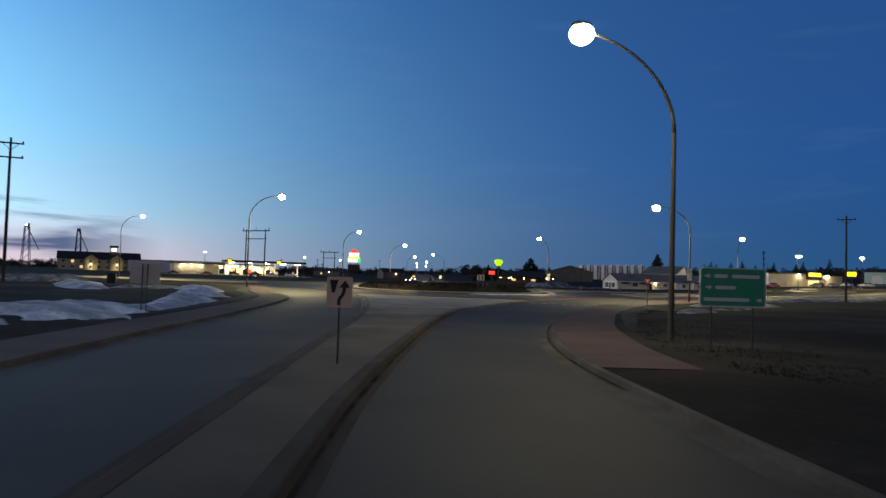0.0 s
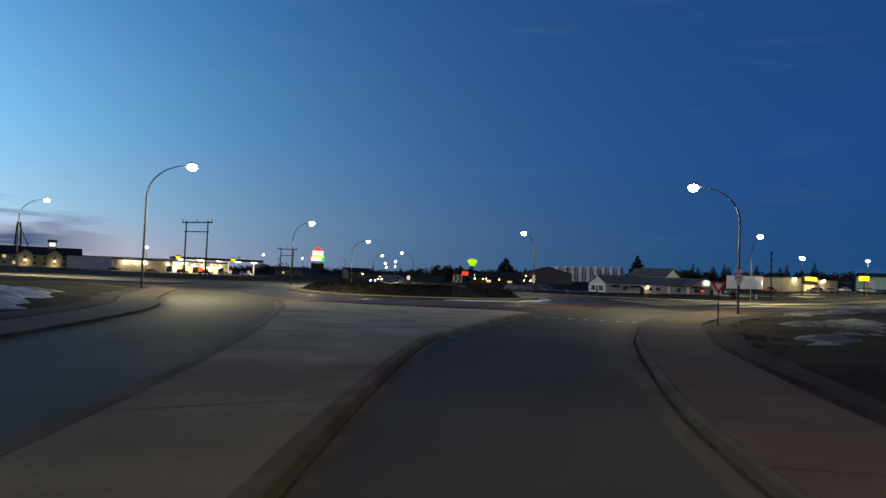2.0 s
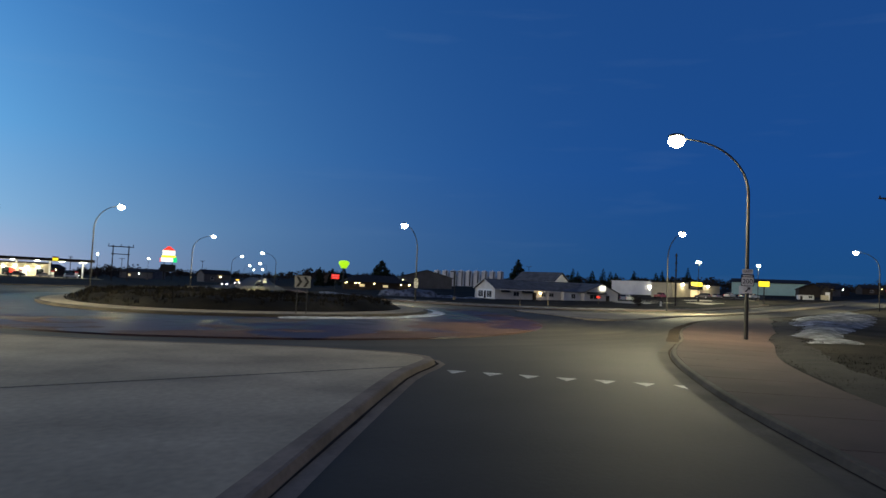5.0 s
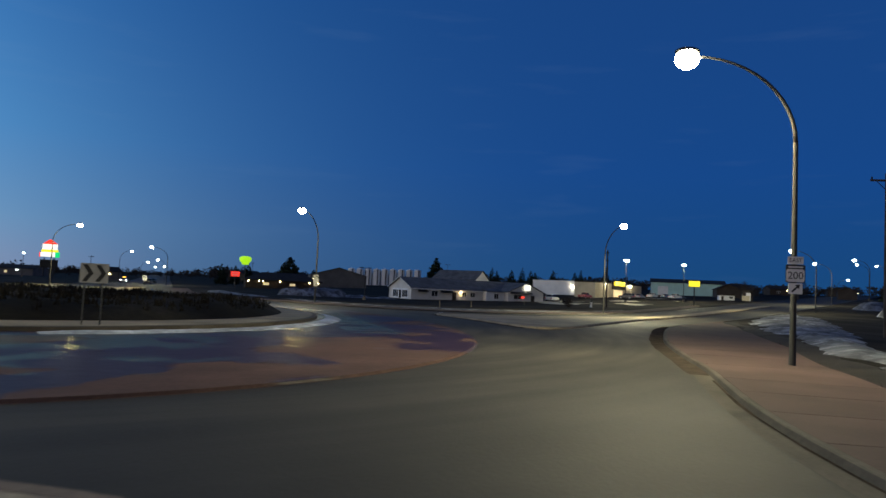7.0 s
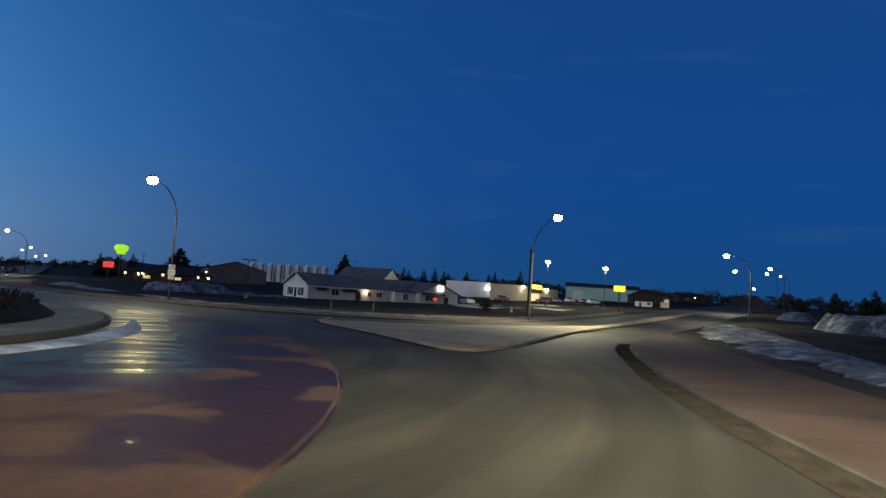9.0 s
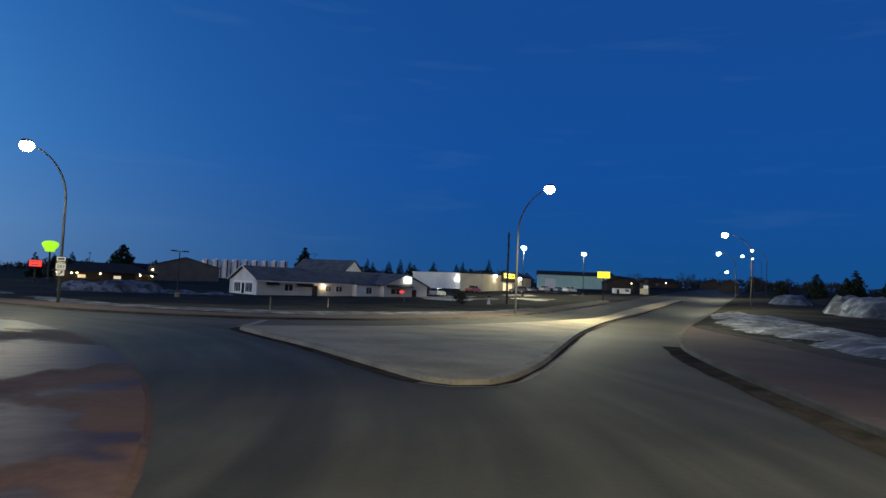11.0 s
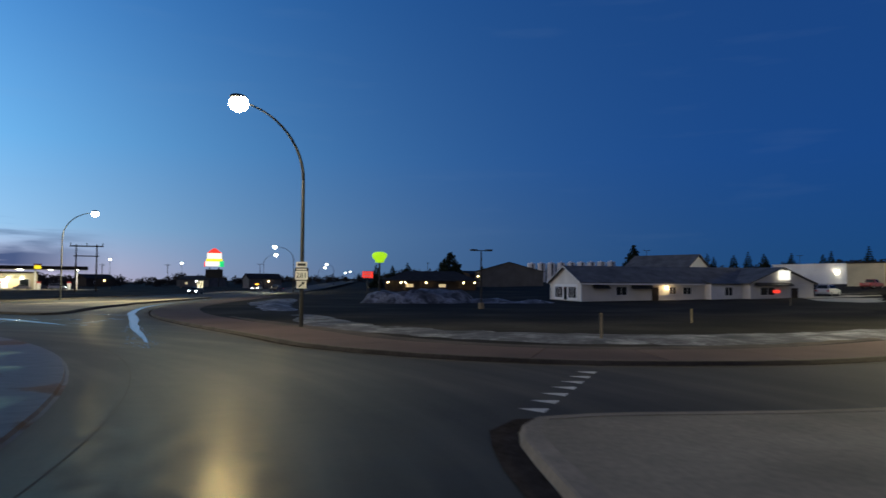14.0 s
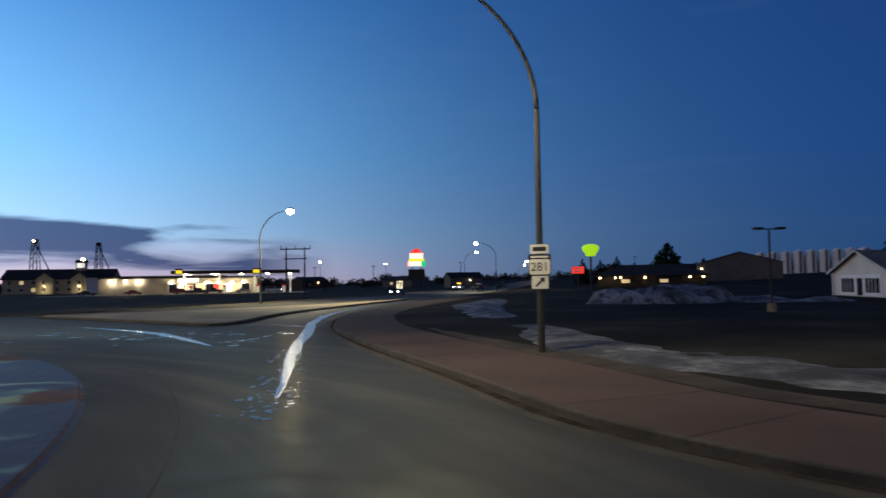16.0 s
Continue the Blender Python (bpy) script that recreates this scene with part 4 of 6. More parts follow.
snow_heap([(38.6, 81.4), (40.0, 84.0), (42.0, 86.8), (47.5, 92.3), (53.0, 97.2), (56.0, 101.0), (65.5, 112.0), (84, 129.5), (100, 143), (116, 152), (112, 142), (98, 129), (76, 110), (64, 100.5), (57.5, 95.5), (50, 89.5), (44, 83.5), (40.5, 79.5)], 0.24, 21, 0.7, torn=0.5)
snow_heap([(21.5, 51.5), (23, 56), (27, 63.5), (33, 69), (43, 77), (41, 70), (34, 62), (27, 54)], 0.26, 22, 0.7, torn=1.3)
snow_heap([(25.0, 200), (26.2, 190), (29, 179), (31.5, 173), (33, 176), (30.8, 190), (29.4, 214), (27.2, 222)], 0.22, 25, 0.9, "thin wet snow along the paved walk")
snow_heap(oval(45, 201, 7.5, 4.5, 10), 1.45, 26, 0.55, "big grey heap of ploughed snow", torn=0.8)
snow_heap(oval(56, 200, 6, 3.0, -5), 0.45, 27, 0.6, "low grey heap of ploughed snow", torn=0.6)
snow_heap([(-12.6, 22), (-12.3, 26.5), (-11.9, 32), (-12.6, 40.5), (-12.5, 48), (-13.4, 56), (-16.4, 66), (-20.0, 74), (-25, 80), (-23.6, 73), (-19.0, 60), (-16.5, 48), (-15.2, 39.6), (-17.4, 36.8), (-18.6, 33), (-20.5, 27), (-16.0, 21)], 0.32, 28, 0.55, material=CLEAN_SNOW, torn=0.7)
snow_heap(oval(-33, 74, 11.0, 2.6, 120), 0.4, 29, 0.7, "low ridge of old snow in the field", material=CLEAN_SNOW, torn=1.0)
snow_heap(oval(-46, 92, 8.0, 4.0, 60), 0.9, 30, 0.8, "heap of old snow in the field", torn=1.2)
snow_heap(oval(-24, 73, 5.5, 3.0, 20), 0.25, 31, 0.7, torn=0.9)
snow_heap(oval(137, 139, 14, 8.0, 32), 2.4, 32, 0.8, "big dirty heap of ploughed snow beside the road")
snow_heap(oval(170, 172, 12, 4.0, 32), 1.6, 33, 1.3)


def snow_ribbon(line, widths, height, seed, label, level, material, torn=0.0, name="snow_bank", category="snow"):
    """A low rounded bank of snow along a line, its edges wandering."""
    rng = random.Random(seed)
    n = len(line)
    bm = bmesh.new()
    rows = []
    wob = [0.0, 0.0]
    for i, p in enumerate(line):
        t = (Vector(line[min(i + 1, n - 1)]) - Vector(line[max(i - 1, 0)])).normalized()
        k = i / (n - 1) * (len(widths) - 1)
        w = widths[int(k)] + (widths[min(int(k) + 1, len(widths) - 1)] - widths[int(k)]) * (k - int(k))
        wob = [0.75 * a + rng.uniform(-0.12, 0.12) for a in wob]
        lo, hi = -w * (1 + wob[0]), w * (1 + wob[1])
        row = []
        for j in range(13):
            f = j / 12
            d = lo + (hi - lo) * f
            x, y = p[0] - t.y * d, p[1] + t.x * d
            crest = math.sin(math.pi * f) ** 0.6 if 0 < j < 12 else 0.0
            z = max(verge_height(x, y), level) - 0.03 + crest * height * (0.75 + 0.5 * noise.noise((x * 0.7, y * 0.7, seed))) * min(1.0, w / 0.6) - torn * max(0.0, 0.06 - noise.noise((x * 0.22, y * 0.22, seed + 2.0)) - 0.5 * noise.noise((x * 0.8, y * 0.8, seed)))
            row.append(bm.verts.new((x, y, z)))
        rows.append(row)
    for a, b in zip(rows, rows[1:]):
        for j in range(12):
            bm.faces.new((a[j], a[j + 1], b[j + 1], b[j]))
    bmesh.ops.recalc_face_normals(bm, faces=bm.faces)
    if sum(f.normal.z for f in bm.faces) < 0:
        bmesh.ops.reverse_faces(bm, faces=bm.faces)
    tagged(new(name, mesh_of(bm, name, material, True)), label, category, name.replace("_", " ") + "s", "stuff")


crescent = []
for k in range(34):
    a = radians(-78 + 80 * k / 33)
    crescent.append((6 + 21.3 * math.cos(a), 121 + (25.6 if a < 0 else 22.5) * math.sin(a)))
snow_ribbon(crescent, [0.45, 0.75, 0.8, 0.75, 0.5, 0.1], 0.14, 34, "strip of snow on the apron beside the island kerb", 0.085, CLEAN_SNOW)
snow_ribbon(curve([(33.6, 168), (34.8, 162.5), (36.0, 157.5), (38.8, 152.4), (42.6, 148.6), (46.6, 146.2), (51, 145.2), (57, 145.6), (65, 148.4), (76, 154.2), (92, 164.5)], 0.8), [1.0, 1.6, 2.0, 2.7, 3.2, 3.0, 2.4, 1.6, 1.0, 0.8, 0.5], 0.16, 24, "thin dirty snow along the paved walk", 0.10, SNOW, 0.07)
snow_ribbon(beside(near(sw_kerb, -60, 0, 34, 135), 3.5), [0.4, 0.8, 1.0, 0.9, 0.8, 0.4], 0.12, 53, "strip of bare dark soil along the paved walk", 0.10, SOIL, 0.0, "soil_strip", "soil")
snow_ribbon(beside(near(en_kerb, 24, 72, 134, 172), 4.7), [0.4, 0.8, 0.9, 0.8, 0.8, 0.4], 0.08, 52, "strip of dry brown soil along the paved walk", 0.10, DRY_SOIL, 0.0, "soil_strip", "soil")

soil_line = [(p[0], p[1]) for p in beside(near(right_kerb, 6, 90, 33, 133), 0.22)]
soil_line = [tuple(Vector(a) + (Vector(b) - Vector(a)) * (walk_width(p, 3.6, (17.3, 17.5, 118.0, 133.0)) + 0.9) / 3.6) for p, a, b in zip(near(right_kerb, 6, 90, 33, 133), soil_line, beside(near(right_kerb, 6, 90, 33, 133), 3.82))]
snow_ribbon(soil_line, [0.3, 0.8, 0.95, 1.0, 1.1, 1.1, 1.0, 0.7], 0.12, 51, "strip of bare dark soil along the paved walk", 0.10, SOIL, 0.0, "soil_strip", "soil")


# ---------------------------------------------------------------- signs
def lettering(text, size, parent, place, material, turn=90, spin=0.0):
    cu = bpy.data.curves.new("lettering", "FONT")
    cu.body, cu.size, cu.align_x, cu.align_y, cu.extrude = text, size, "CENTER", "CENTER", 0.002
    tmp = bpy.data.objects.new("lettering", cu)
    scene.collection.objects.link(tmp)
    dg = bpy.context.evaluated_depsgraph_get()
    me = bpy.data.meshes.new_from_object(tmp.evaluated_get(dg))
    bpy.data.objects.remove(tmp)
    me.materials.clear()
    me.materials.append(material)
    ob = new("lettering", me)
    ob.matrix_basis = Matrix.Translation(place) @ pose(0, 0, 0, turn, 0, spin)
    ob.parent = parent
    return ob


def plate(parent, name, outline, y, thick, material, label=""):
    """A flat sheet facing -y over an outline of (x, z)."""
    bm = bmesh.new()
    front = [bm.verts.new((x, y, z)) for x, z in outline]
    rear = [bm.verts.new((x, y + thick, z)) for x, z in outline]
    n = len(outline)
    for i in range(n):
        bm.faces.new((front[i], front[(i + 1) % n], rear[(i + 1) % n], rear[i]))
    bm.faces.new(front[::-1])
    bm.faces.new(rear)
    bmesh.ops.recalc_face_normals(bm, faces=bm.faces)
    return part(name, bm, material, parent, label)


def round_rect(x0, x1, z0, z1, r, n=4):
    out = []
    for cx, cz, a0 in ((x1 - r, z0 + r, -90), (x1 - r, z1 - r, 0), (x0 + r, z1 - r, 90), (x0 + r, z0 + r, 180)):
        for k in range(n + 1):
            a = radians(a0 + 90 * k / n)
            out.append((cx + r * math.cos(a), cz + r * math.sin(a)))
    return out


def sign_post(parent, x, top, y=0.06):
    part("post", tubed([(x, y, 0), (x, y, top)], 0.035, 8), STEEL, parent)


def guide_sign():
    ob = thing("guide_sign", 11.85, 23.4, 0.1, 6, "green road guide sign with white border and lines", "road sign")
    plate(ob, "border", round_rect(-1.28, 1.28, 1.62, 3.0, 0.12), -0.004, 0.02, WHITE_SIGN)
    plate(ob, "panel", round_rect(-1.24, 1.24, 1.66, 2.96, 0.10), -0.012, 0.006, GREEN_SIGN)
    for x in (-0.8, 0.8):
        sign_post(ob, x, 2.9)
    for x0, x1, z in ((-0.72, -0.22, 2.70), (-0.05, 1.02, 2.70), (-0.68, 0.10, 2.30), (-1.12, 0.62, 1.88)):
        plate(ob, "writing_bar", round_rect(x0, x1, z - 0.06, z + 0.06, 0.03), -0.018, 0.004, WHITE_SIGN, "white bar of small writing")
    for x, z in ((-1.0, 2.70), (-0.95, 2.30), (1.0, 1.88)):
        plate(ob, "arrow", [(x - 0.10, z - 0.03), (x + 0.02, z - 0.03), (x + 0.02, z - 0.09), (x + 0.13, z), (x + 0.02, z + 0.09), (x + 0.02, z + 0.03), (x - 0.10, z + 0.03)], -0.018, 0.004, WHITE_SIGN)


def arrow_sign(x, y, turn, scale=1.0, face=WHITE_SIGN, label="white traffic sign with a black curved arrow, on a steel post"):
    ob = thing("arrow_sign", x, y, 0.15, turn, label, "road sign", "arrow signs")
    w, h, z1 = 0.66 * scale, 0.80 * scale, 1.45 + 0.80 * scale
    plate(ob, "panel", round_rect(-w / 2, w / 2, z1 - h, z1, 0.04), -0.004, 0.01, face)
    part("post", tubed([(0, 0.05, 0), (0, 0.05, z1 - 0.05)], 0.028, 8), BLACK, ob, "dark slim post")
    at = lambda u, v: (w * (u - 0.5), z1 - h * v)
    plate(ob, "island_mark", [at(0.10, 0.10), at(0.20, 0.51), at(0.31, 0.51), at(0.44, 0.10)], -0.010, 0.004, BLACK)
    spine = curve([at(0.48, 0.92), at(0.50, 0.72), at(0.63, 0.56), at(0.69, 0.33)], 0.03)
    left, right = beside(spine, -0.065 * w), beside(spine, 0.065 * w)
    plate(ob, "arrow_shaft", left + right[::-1], -0.010, 0.004, BLACK)
    plate(ob, "arrow_tip", [at(0.47, 0.35), at(0.90, 0.35), at(0.71, 0.11)], -0.011, 0.004, BLACK)


def yield_sign(x, y, turn):
    ob = thing("yield_sign", x, y, 0.1, turn, "red and white triangular yield sign on a steel post", "road sign", "yield signs")
    plate(ob, "panel", [(0, 2.0), (0.46, 2.8), (-0.46, 2.8)], -0.004, 0.01, RED_SIGN)
    plate(ob, "centre", [(0, 2.27), (0.23, 2.68), (-0.23, 2.68)], -0.010, 0.004, WHITE_SIGN)
    sign_post(ob, 0.0, 2.75)


def route_signs(x, y, turn, number, direction, z):
    """Route plates that are strapped to a lamp post."""
    ob = thing("route_sign", x, y, 0.0, turn, "white and black route marker plates strapped to a lamp post", "road sign", "route markers")
    plate(ob, "direction_plate", round_rect(-0.30, 0.30, z + 0.72, z + 1.02, 0.03), -0.16, 0.01, WHITE_SIGN)
    plate(ob, "shield_back", round_rect(-0.37, 0.37, z, z + 0.70, 0.05), -0.16, 0.01, BLACK)
    plate(ob, "shield", round_rect(-0.34, 0.34, z + 0.03, z + 0.53, 0.08), -0.166, 0.004, WHITE_SIGN)
    plate(ob, "arrow_plate", round_rect(-0.27, 0.27, z - 0.44, z - 0.02, 0.03), -0.16, 0.01, WHITE_SIGN)
    spine = [(-0.13, z - 0.36), (0.10, z - 0.13)]
    left, right = beside(spine, -0.035), beside(spine, 0.035)
    plate(ob, "arrow_shaft", left + right[::-1], -0.166, 0.004, BLACK)
    plate(ob, "arrow_tip", [(0.17, z - 0.06), (-0.02, z - 0.09), (0.14, z - 0.25)], -0.167, 0.004, BLACK)
    lettering(number, 0.40, ob, (0, -0.170, z + 0.27), BLACK)
    if direction:
        lettering(direction, 0.22, ob, (0, -0.165, z + 0.87), BLACK)
    else:
        plate(ob, "writing_bar", round_rect(-0.22, 0.22, z + 0.80, z + 0.94, 0.02), -0.166, 0.004, BLACK, "dark bar of small writing")
    plate(ob, "writing_bar", round_rect(-0.28, 0.28, z + 0.58, z + 0.64, 0.02), -0.166, 0.004, WHITE_SIGN, "pale bar of small writing")
    part("strap", tubed([(0, -0.02, z + 0.3), (0, -0.02, z + 0.36)], 0.14, 12), STEEL, ob)


guide_sign()


def sign_back(x, y, turn):
    ob = thing("road_sign_back", x, y, 0.1, turn, "bare grey back of a road sign on two posts", "road sign")
    plate(ob, "panel", round_rect(-0.72, 0.72, 1.55, 2.60, 0.06), -0.004, 0.012, ALU)
    for z in (1.80, 2.35):
        part("stiffener", boxed(-0.66, 0.66, -0.045, -0.008, z - 0.025, z + 0.025), ALU, ob)
    for px in (-0.12, 0.12):
        part("post", tubed([(px, -0.075, 0), (px, -0.075, 2.55)], 0.028, 8), STEEL, ob)


def utility_box(x, y, turn):
    ob = thing("utility_box", x, y, 0.1, turn, "dark green utility box standing in the field", "utility box")
    part("plinth", boxed(-0.55, 0.55, -0.5, 0.5, 0.0, 0.12), CONCRETE, ob)
    part("body", boxed(-0.48, 0.48, -0.42, 0.42, 0.12, 1.45, bevel=0.03), BLACK, ob)
    part("lid", boxed(-0.53, 0.53, -0.47, 0.47, 1.45, 1.53, bevel=0.02), BLACK, ob)
    part("door", boxed(-0.42, 0.42, -0.445, -0.42, 0.2, 1.38), BLACK, ob)


sign_back(-12.95, 36.3, 12)
utility_box(-35.2, 87.3, 15)
arrow_sign(-1.46, 17.9, 4, 1.0, PEACH_SIGN, "peach sign with a black curved arrow on a slim post")
arrow_sign(14.2, 222, -8, 1.3)
yield_sign(23.9, 63.8, -32)
route_signs(37.3, 85.0, -28, "200", "EAST", 3.35)
route_signs(34.6, 154.5, -2, "281", "", 2.65)


def chevron_sign(x, y, turn):
    ob = thing("chevron_sign", x, y, 0.3, turn, "white chevron board with black arrow heads on the central island", "road sign")
    plate(ob, "panel", round_rect(-0.54, 0.54, 1.74, 2.56, 0.04), -0.004, 0.012, DIMMED_SIGN)
    for x0 in (-0.45, 0.04):
        plate(ob, "chevron", [(x0, 1.80), (x0 + 0.18, 1.80), (x0 + 0.41, 2.15), (x0 + 0.18, 2.50), (x0, 2.50), (x0 + 0.22, 2.15)], -0.012, 0.004, BLACK)
    for px in (-0.34, 0.34):
        part("post", tubed([(px, 0.06, 0), (px, 0.06, 2.48)], 0.03, 8), BLACK, ob)


chevron_sign(12.1, 98.0, 8)


# ---------------------------------------------------------------- utility poles
def utility_pole(x, y, height, turn, label, arms=1, group=""):
    ob = thing("utility_pole", x, y, 0, turn, label, "utility pole", group)
    part("pole", tubed([(0, 0, 0), (0, 0, height * 0.5), (0, 0, height)], [0.19, 0.16, 0.12], 10), WOOD, ob)
    for k in range(arms):
        z = height - 0.6 - 1.6 * k
        reach = 1.3 if arms < 3 else 0.75
        part("crossarm", boxed(-reach, reach, -0.07, 0.07, z - 0.08, z + 0.08), WOOD, ob)
        for px in (0.12 - reach, 0.0, reach - 0.12):
            part("insulator", tubed([(px, 0, z + 0.08), (px, 0, z + 0.16), (px, 0, z + 0.3)], [0.05, 0.09, 0.05], 8), GLASS, ob)
    for s in (-1, 1):
        part("brace", tubed([(s * 0.8, 0.08, height - 0.62), (0, 0.1, height - 1.4)], 0.03, 6), STEEL, ob)


def twin_pole(x0, y0, x1, y1, height):
    a, b = Vector((x0, y0)), Vector((x1, y1))
    c = (a + b) / 2
    d = (b - a)
    ob = thing("twin_pole_frame", c.x, c.y, 0, math.degrees(math.atan2(d.y, d.x)), "timber twin pole power frame with two crossarms", "utility pole", "twin pole frames")
    h = d.length / 2
    for s in (-h, h):
        part("pole", tubed([(s, 0, 0), (s, 0, height * 0.5), (s, 0, height)], [0.22, 0.19, 0.15], 10), WOOD, ob)
    part("crossarm", boxed(-h - 1.5, h + 1.5, -0.12, 0.12, height - 0.6, height - 0.3), WOOD, ob)
    part("crossarm", boxed(-h - 0.5, h + 0.5, -0.10, 0.10, height - 3.0, height - 2.75), WOOD, ob)
    for px in (-h - 1.3, 0, h + 1.3):
        part("insulator", tubed([(px, 0, height - 0.3), (px, 0, height), (px, 0, height + 0.45)], [0.06, 0.12, 0.05], 8), GLASS, ob)


twin_pole(-45.6, 209.5, -39.2, 205.5, 14.8)
twin_pole(-31.2, 293.2, -26.6, 293.8, 11.6)
utility_pole(98.3, 177.5, 11.5, 40, "weathered timber utility pole with crossarms", 3)
utility_pole(70.8, 103.5, 14.0, -30, "tall dark timber utility pole with a crossarm", 1)
utility_pole(-43.5, 79.0, 16.5, 20, "tall dark timber utility pole with crossarms", 2)
for k, (x, y, h) in enumerate(((-52, 452, 11), (-12, 470, 12), (78, 520, 12), (-70, 420, 10))):
    utility_pole(x, y, h, 20 * k, "distant timber utility pole", 1)


# ---------------------------------------------------------------- buildings
def window(parent, x, z, w, h, y, lit=None, wide=0.08):
    f = bmesh.new()
    for a in ((-w / 2 - wide, w / 2 + wide, h / 2, h / 2 + wide), (-w / 2 - wide, w / 2 + wide, -h / 2 - wide, -h / 2), (-w / 2 - wide, -w / 2, -h / 2, h / 2), (w / 2, w / 2 + wide, -h / 2, h / 2), (-0.03, 0.03, -h / 2, h / 2)):
        box(f, x + a[0], x + a[1], y - 0.05, y + 0.05, z + a[2], z + a[3])
    win = part("window", f, TRIM, parent)
    part("pane", boxed(x - w / 2, x + w / 2, y - 0.012, y + 0.02, z - h / 2, z + h / 2), lit or GLASS, win)
    return win


def door(parent, x, w, h, y, material, z=0.0):
    d = part("door", boxed(x - w / 2, x + w / 2, y - 0.06, y + 0.02, z, z + h), material, parent)
    part("handle", tubed([(x + w * 0.35, y - 0.10, z + 1.0), (x + w * 0.35, y - 0.10, z + 1.15)], 0.02, 6), ALU, d)


def gable_roof(parent, x0, x1, y0, y1, eave, ridge, material, along="x", over=0.45, thick=0.14):
    """Two pitched slabs with an overhang."""
    if along == "x":
        m = (y0 + y1) / 2
        slope = (ridge - eave) / (m - y0)
        out = [(y0 - over, eave - over * slope), (m, ridge), (y1 + over, eave - over * slope)]
        sec = out + [(y, z + thick) for y, z in reversed(out)]
        bm = profile_prism(bmesh.new(), sec, x0 - over, x1 + over)
    else:
        m = (x0 + x1) / 2
        slope = (ridge - eave) / (m - x0)
        out = [(x0 - over, eave - over * slope), (m, ridge), (x1 + over, eave - over * slope)]
        sec = out + [(x, z + thick) for x, z in reversed(out)]
        bm = profile_prism(bmesh.new(), sec, y0 - over, y1 + over)
        bmesh.ops.transform(bm, matrix=Matrix(((0, 1, 0, 0), (1, 0, 0, 0), (0, 0, 1, 0), (0, 0, 0, 1))), verts=bm.verts)
        bmesh.ops.reverse_faces(bm, faces=bm.faces)
    return part("roof", bm, material, parent)


def hip_roof(parent, x0, x1, y0, y1, eave, ridge, material, over):
    """A roof that slopes on all four sides."""
    bm = bmesh.new()
    a, b, c, d = x0 - over, x1 + over, y0 - over, y1 + over
    inset = (d - c) / 2 * 0.8
    low = [bm.verts.new((x, y, eave - 0.25)) for x, y in ((a, c), (b, c), (b, d), (a, d))]
    rim = [bm.verts.new((x, y, eave)) for x, y in ((a, c), (b, c), (b, d), (a, d))]
    top = [bm.verts.new((a + inset, (c + d) / 2, ridge)), bm.verts.new((b - inset, (c + d) / 2, ridge))]
    for k in range(4):
        bm.faces.new((low[k], low[(k + 1) % 4], rim[(k + 1) % 4], rim[k]))
    bm.faces.new(low[::-1])
    bm.faces.new((rim[0], rim[1], top[1], top[0]))
    bm.faces.new((rim[2], rim[3], top[0], top[1]))
    bm.faces.new((rim[1], rim[2], top[1]))
    bm.faces.new((rim[3], rim[0], top[0]))
    return part("roof", bm, material, parent)


def wall_shell(parent, x0, x1, y0, y1, eave, ridge, material, along="x"):
    """Closed walls with gable ends."""
    bm = bmesh.new()
    if along == "x":
        m = (y0 + y1) / 2
        profile_prism(bm, [(y0, 0), (y1, 0), (y1, eave), (m, ridge - 0.02), (y0, eave)], x0, x1)
    else:
        m = (x0 + x1) / 2
        profile_prism(bm, [(x0, 0), (x1, 0), (x1, eave), (m, ridge - 0.02), (x0, eave)], y0, y1)
        bmesh.ops.transform(bm, matrix=Matrix(((0, 1, 0, 0), (1, 0, 0, 0), (0, 0, 1, 0), (0, 0, 0, 1))), verts=bm.verts)
        bmesh.ops.recalc_face_normals(bm, faces=bm.faces)
    return part("wall", bm, material, parent)


def lap_siding(parent, x0, x1, y, z0, z1, material, step=0.22):
    """Overlapping boards on a wall that faces -y."""
    bm = bmesh.new()
    z = z0
    while z < z1 - 0.02:
        top = min(z + step, z1)
        profile_prism(bm, [(y, z), (y, top), (y - 0.012, top), (y - 0.045, z)], x0, x1)
        z += step
    ob = part("siding", bm, material, parent)
    return ob


def wall_light(parent, x, y, z, material=WARM_BULB, r=0.14):
    bm = bmesh.new()
    bmesh.ops.create_uvsphere(bm, u_segments=10, v_segments=6, radius=r * 1.25, matrix=Matrix.Translation((x, y - r * 1.4, z)))
    return part("wall_light", bm, material, parent, "glowing wall light", smooth=True)


def glow(x, y, z, watts, colour, size=0.3):
    light = bpy.data.lights.new("wall_glow", "POINT")
    light.energy, light.color, light.shadow_soft_size = watts, colour, size
    ob = new("wall_glow", light)
    ob.matrix_basis = pose(x, y, z)


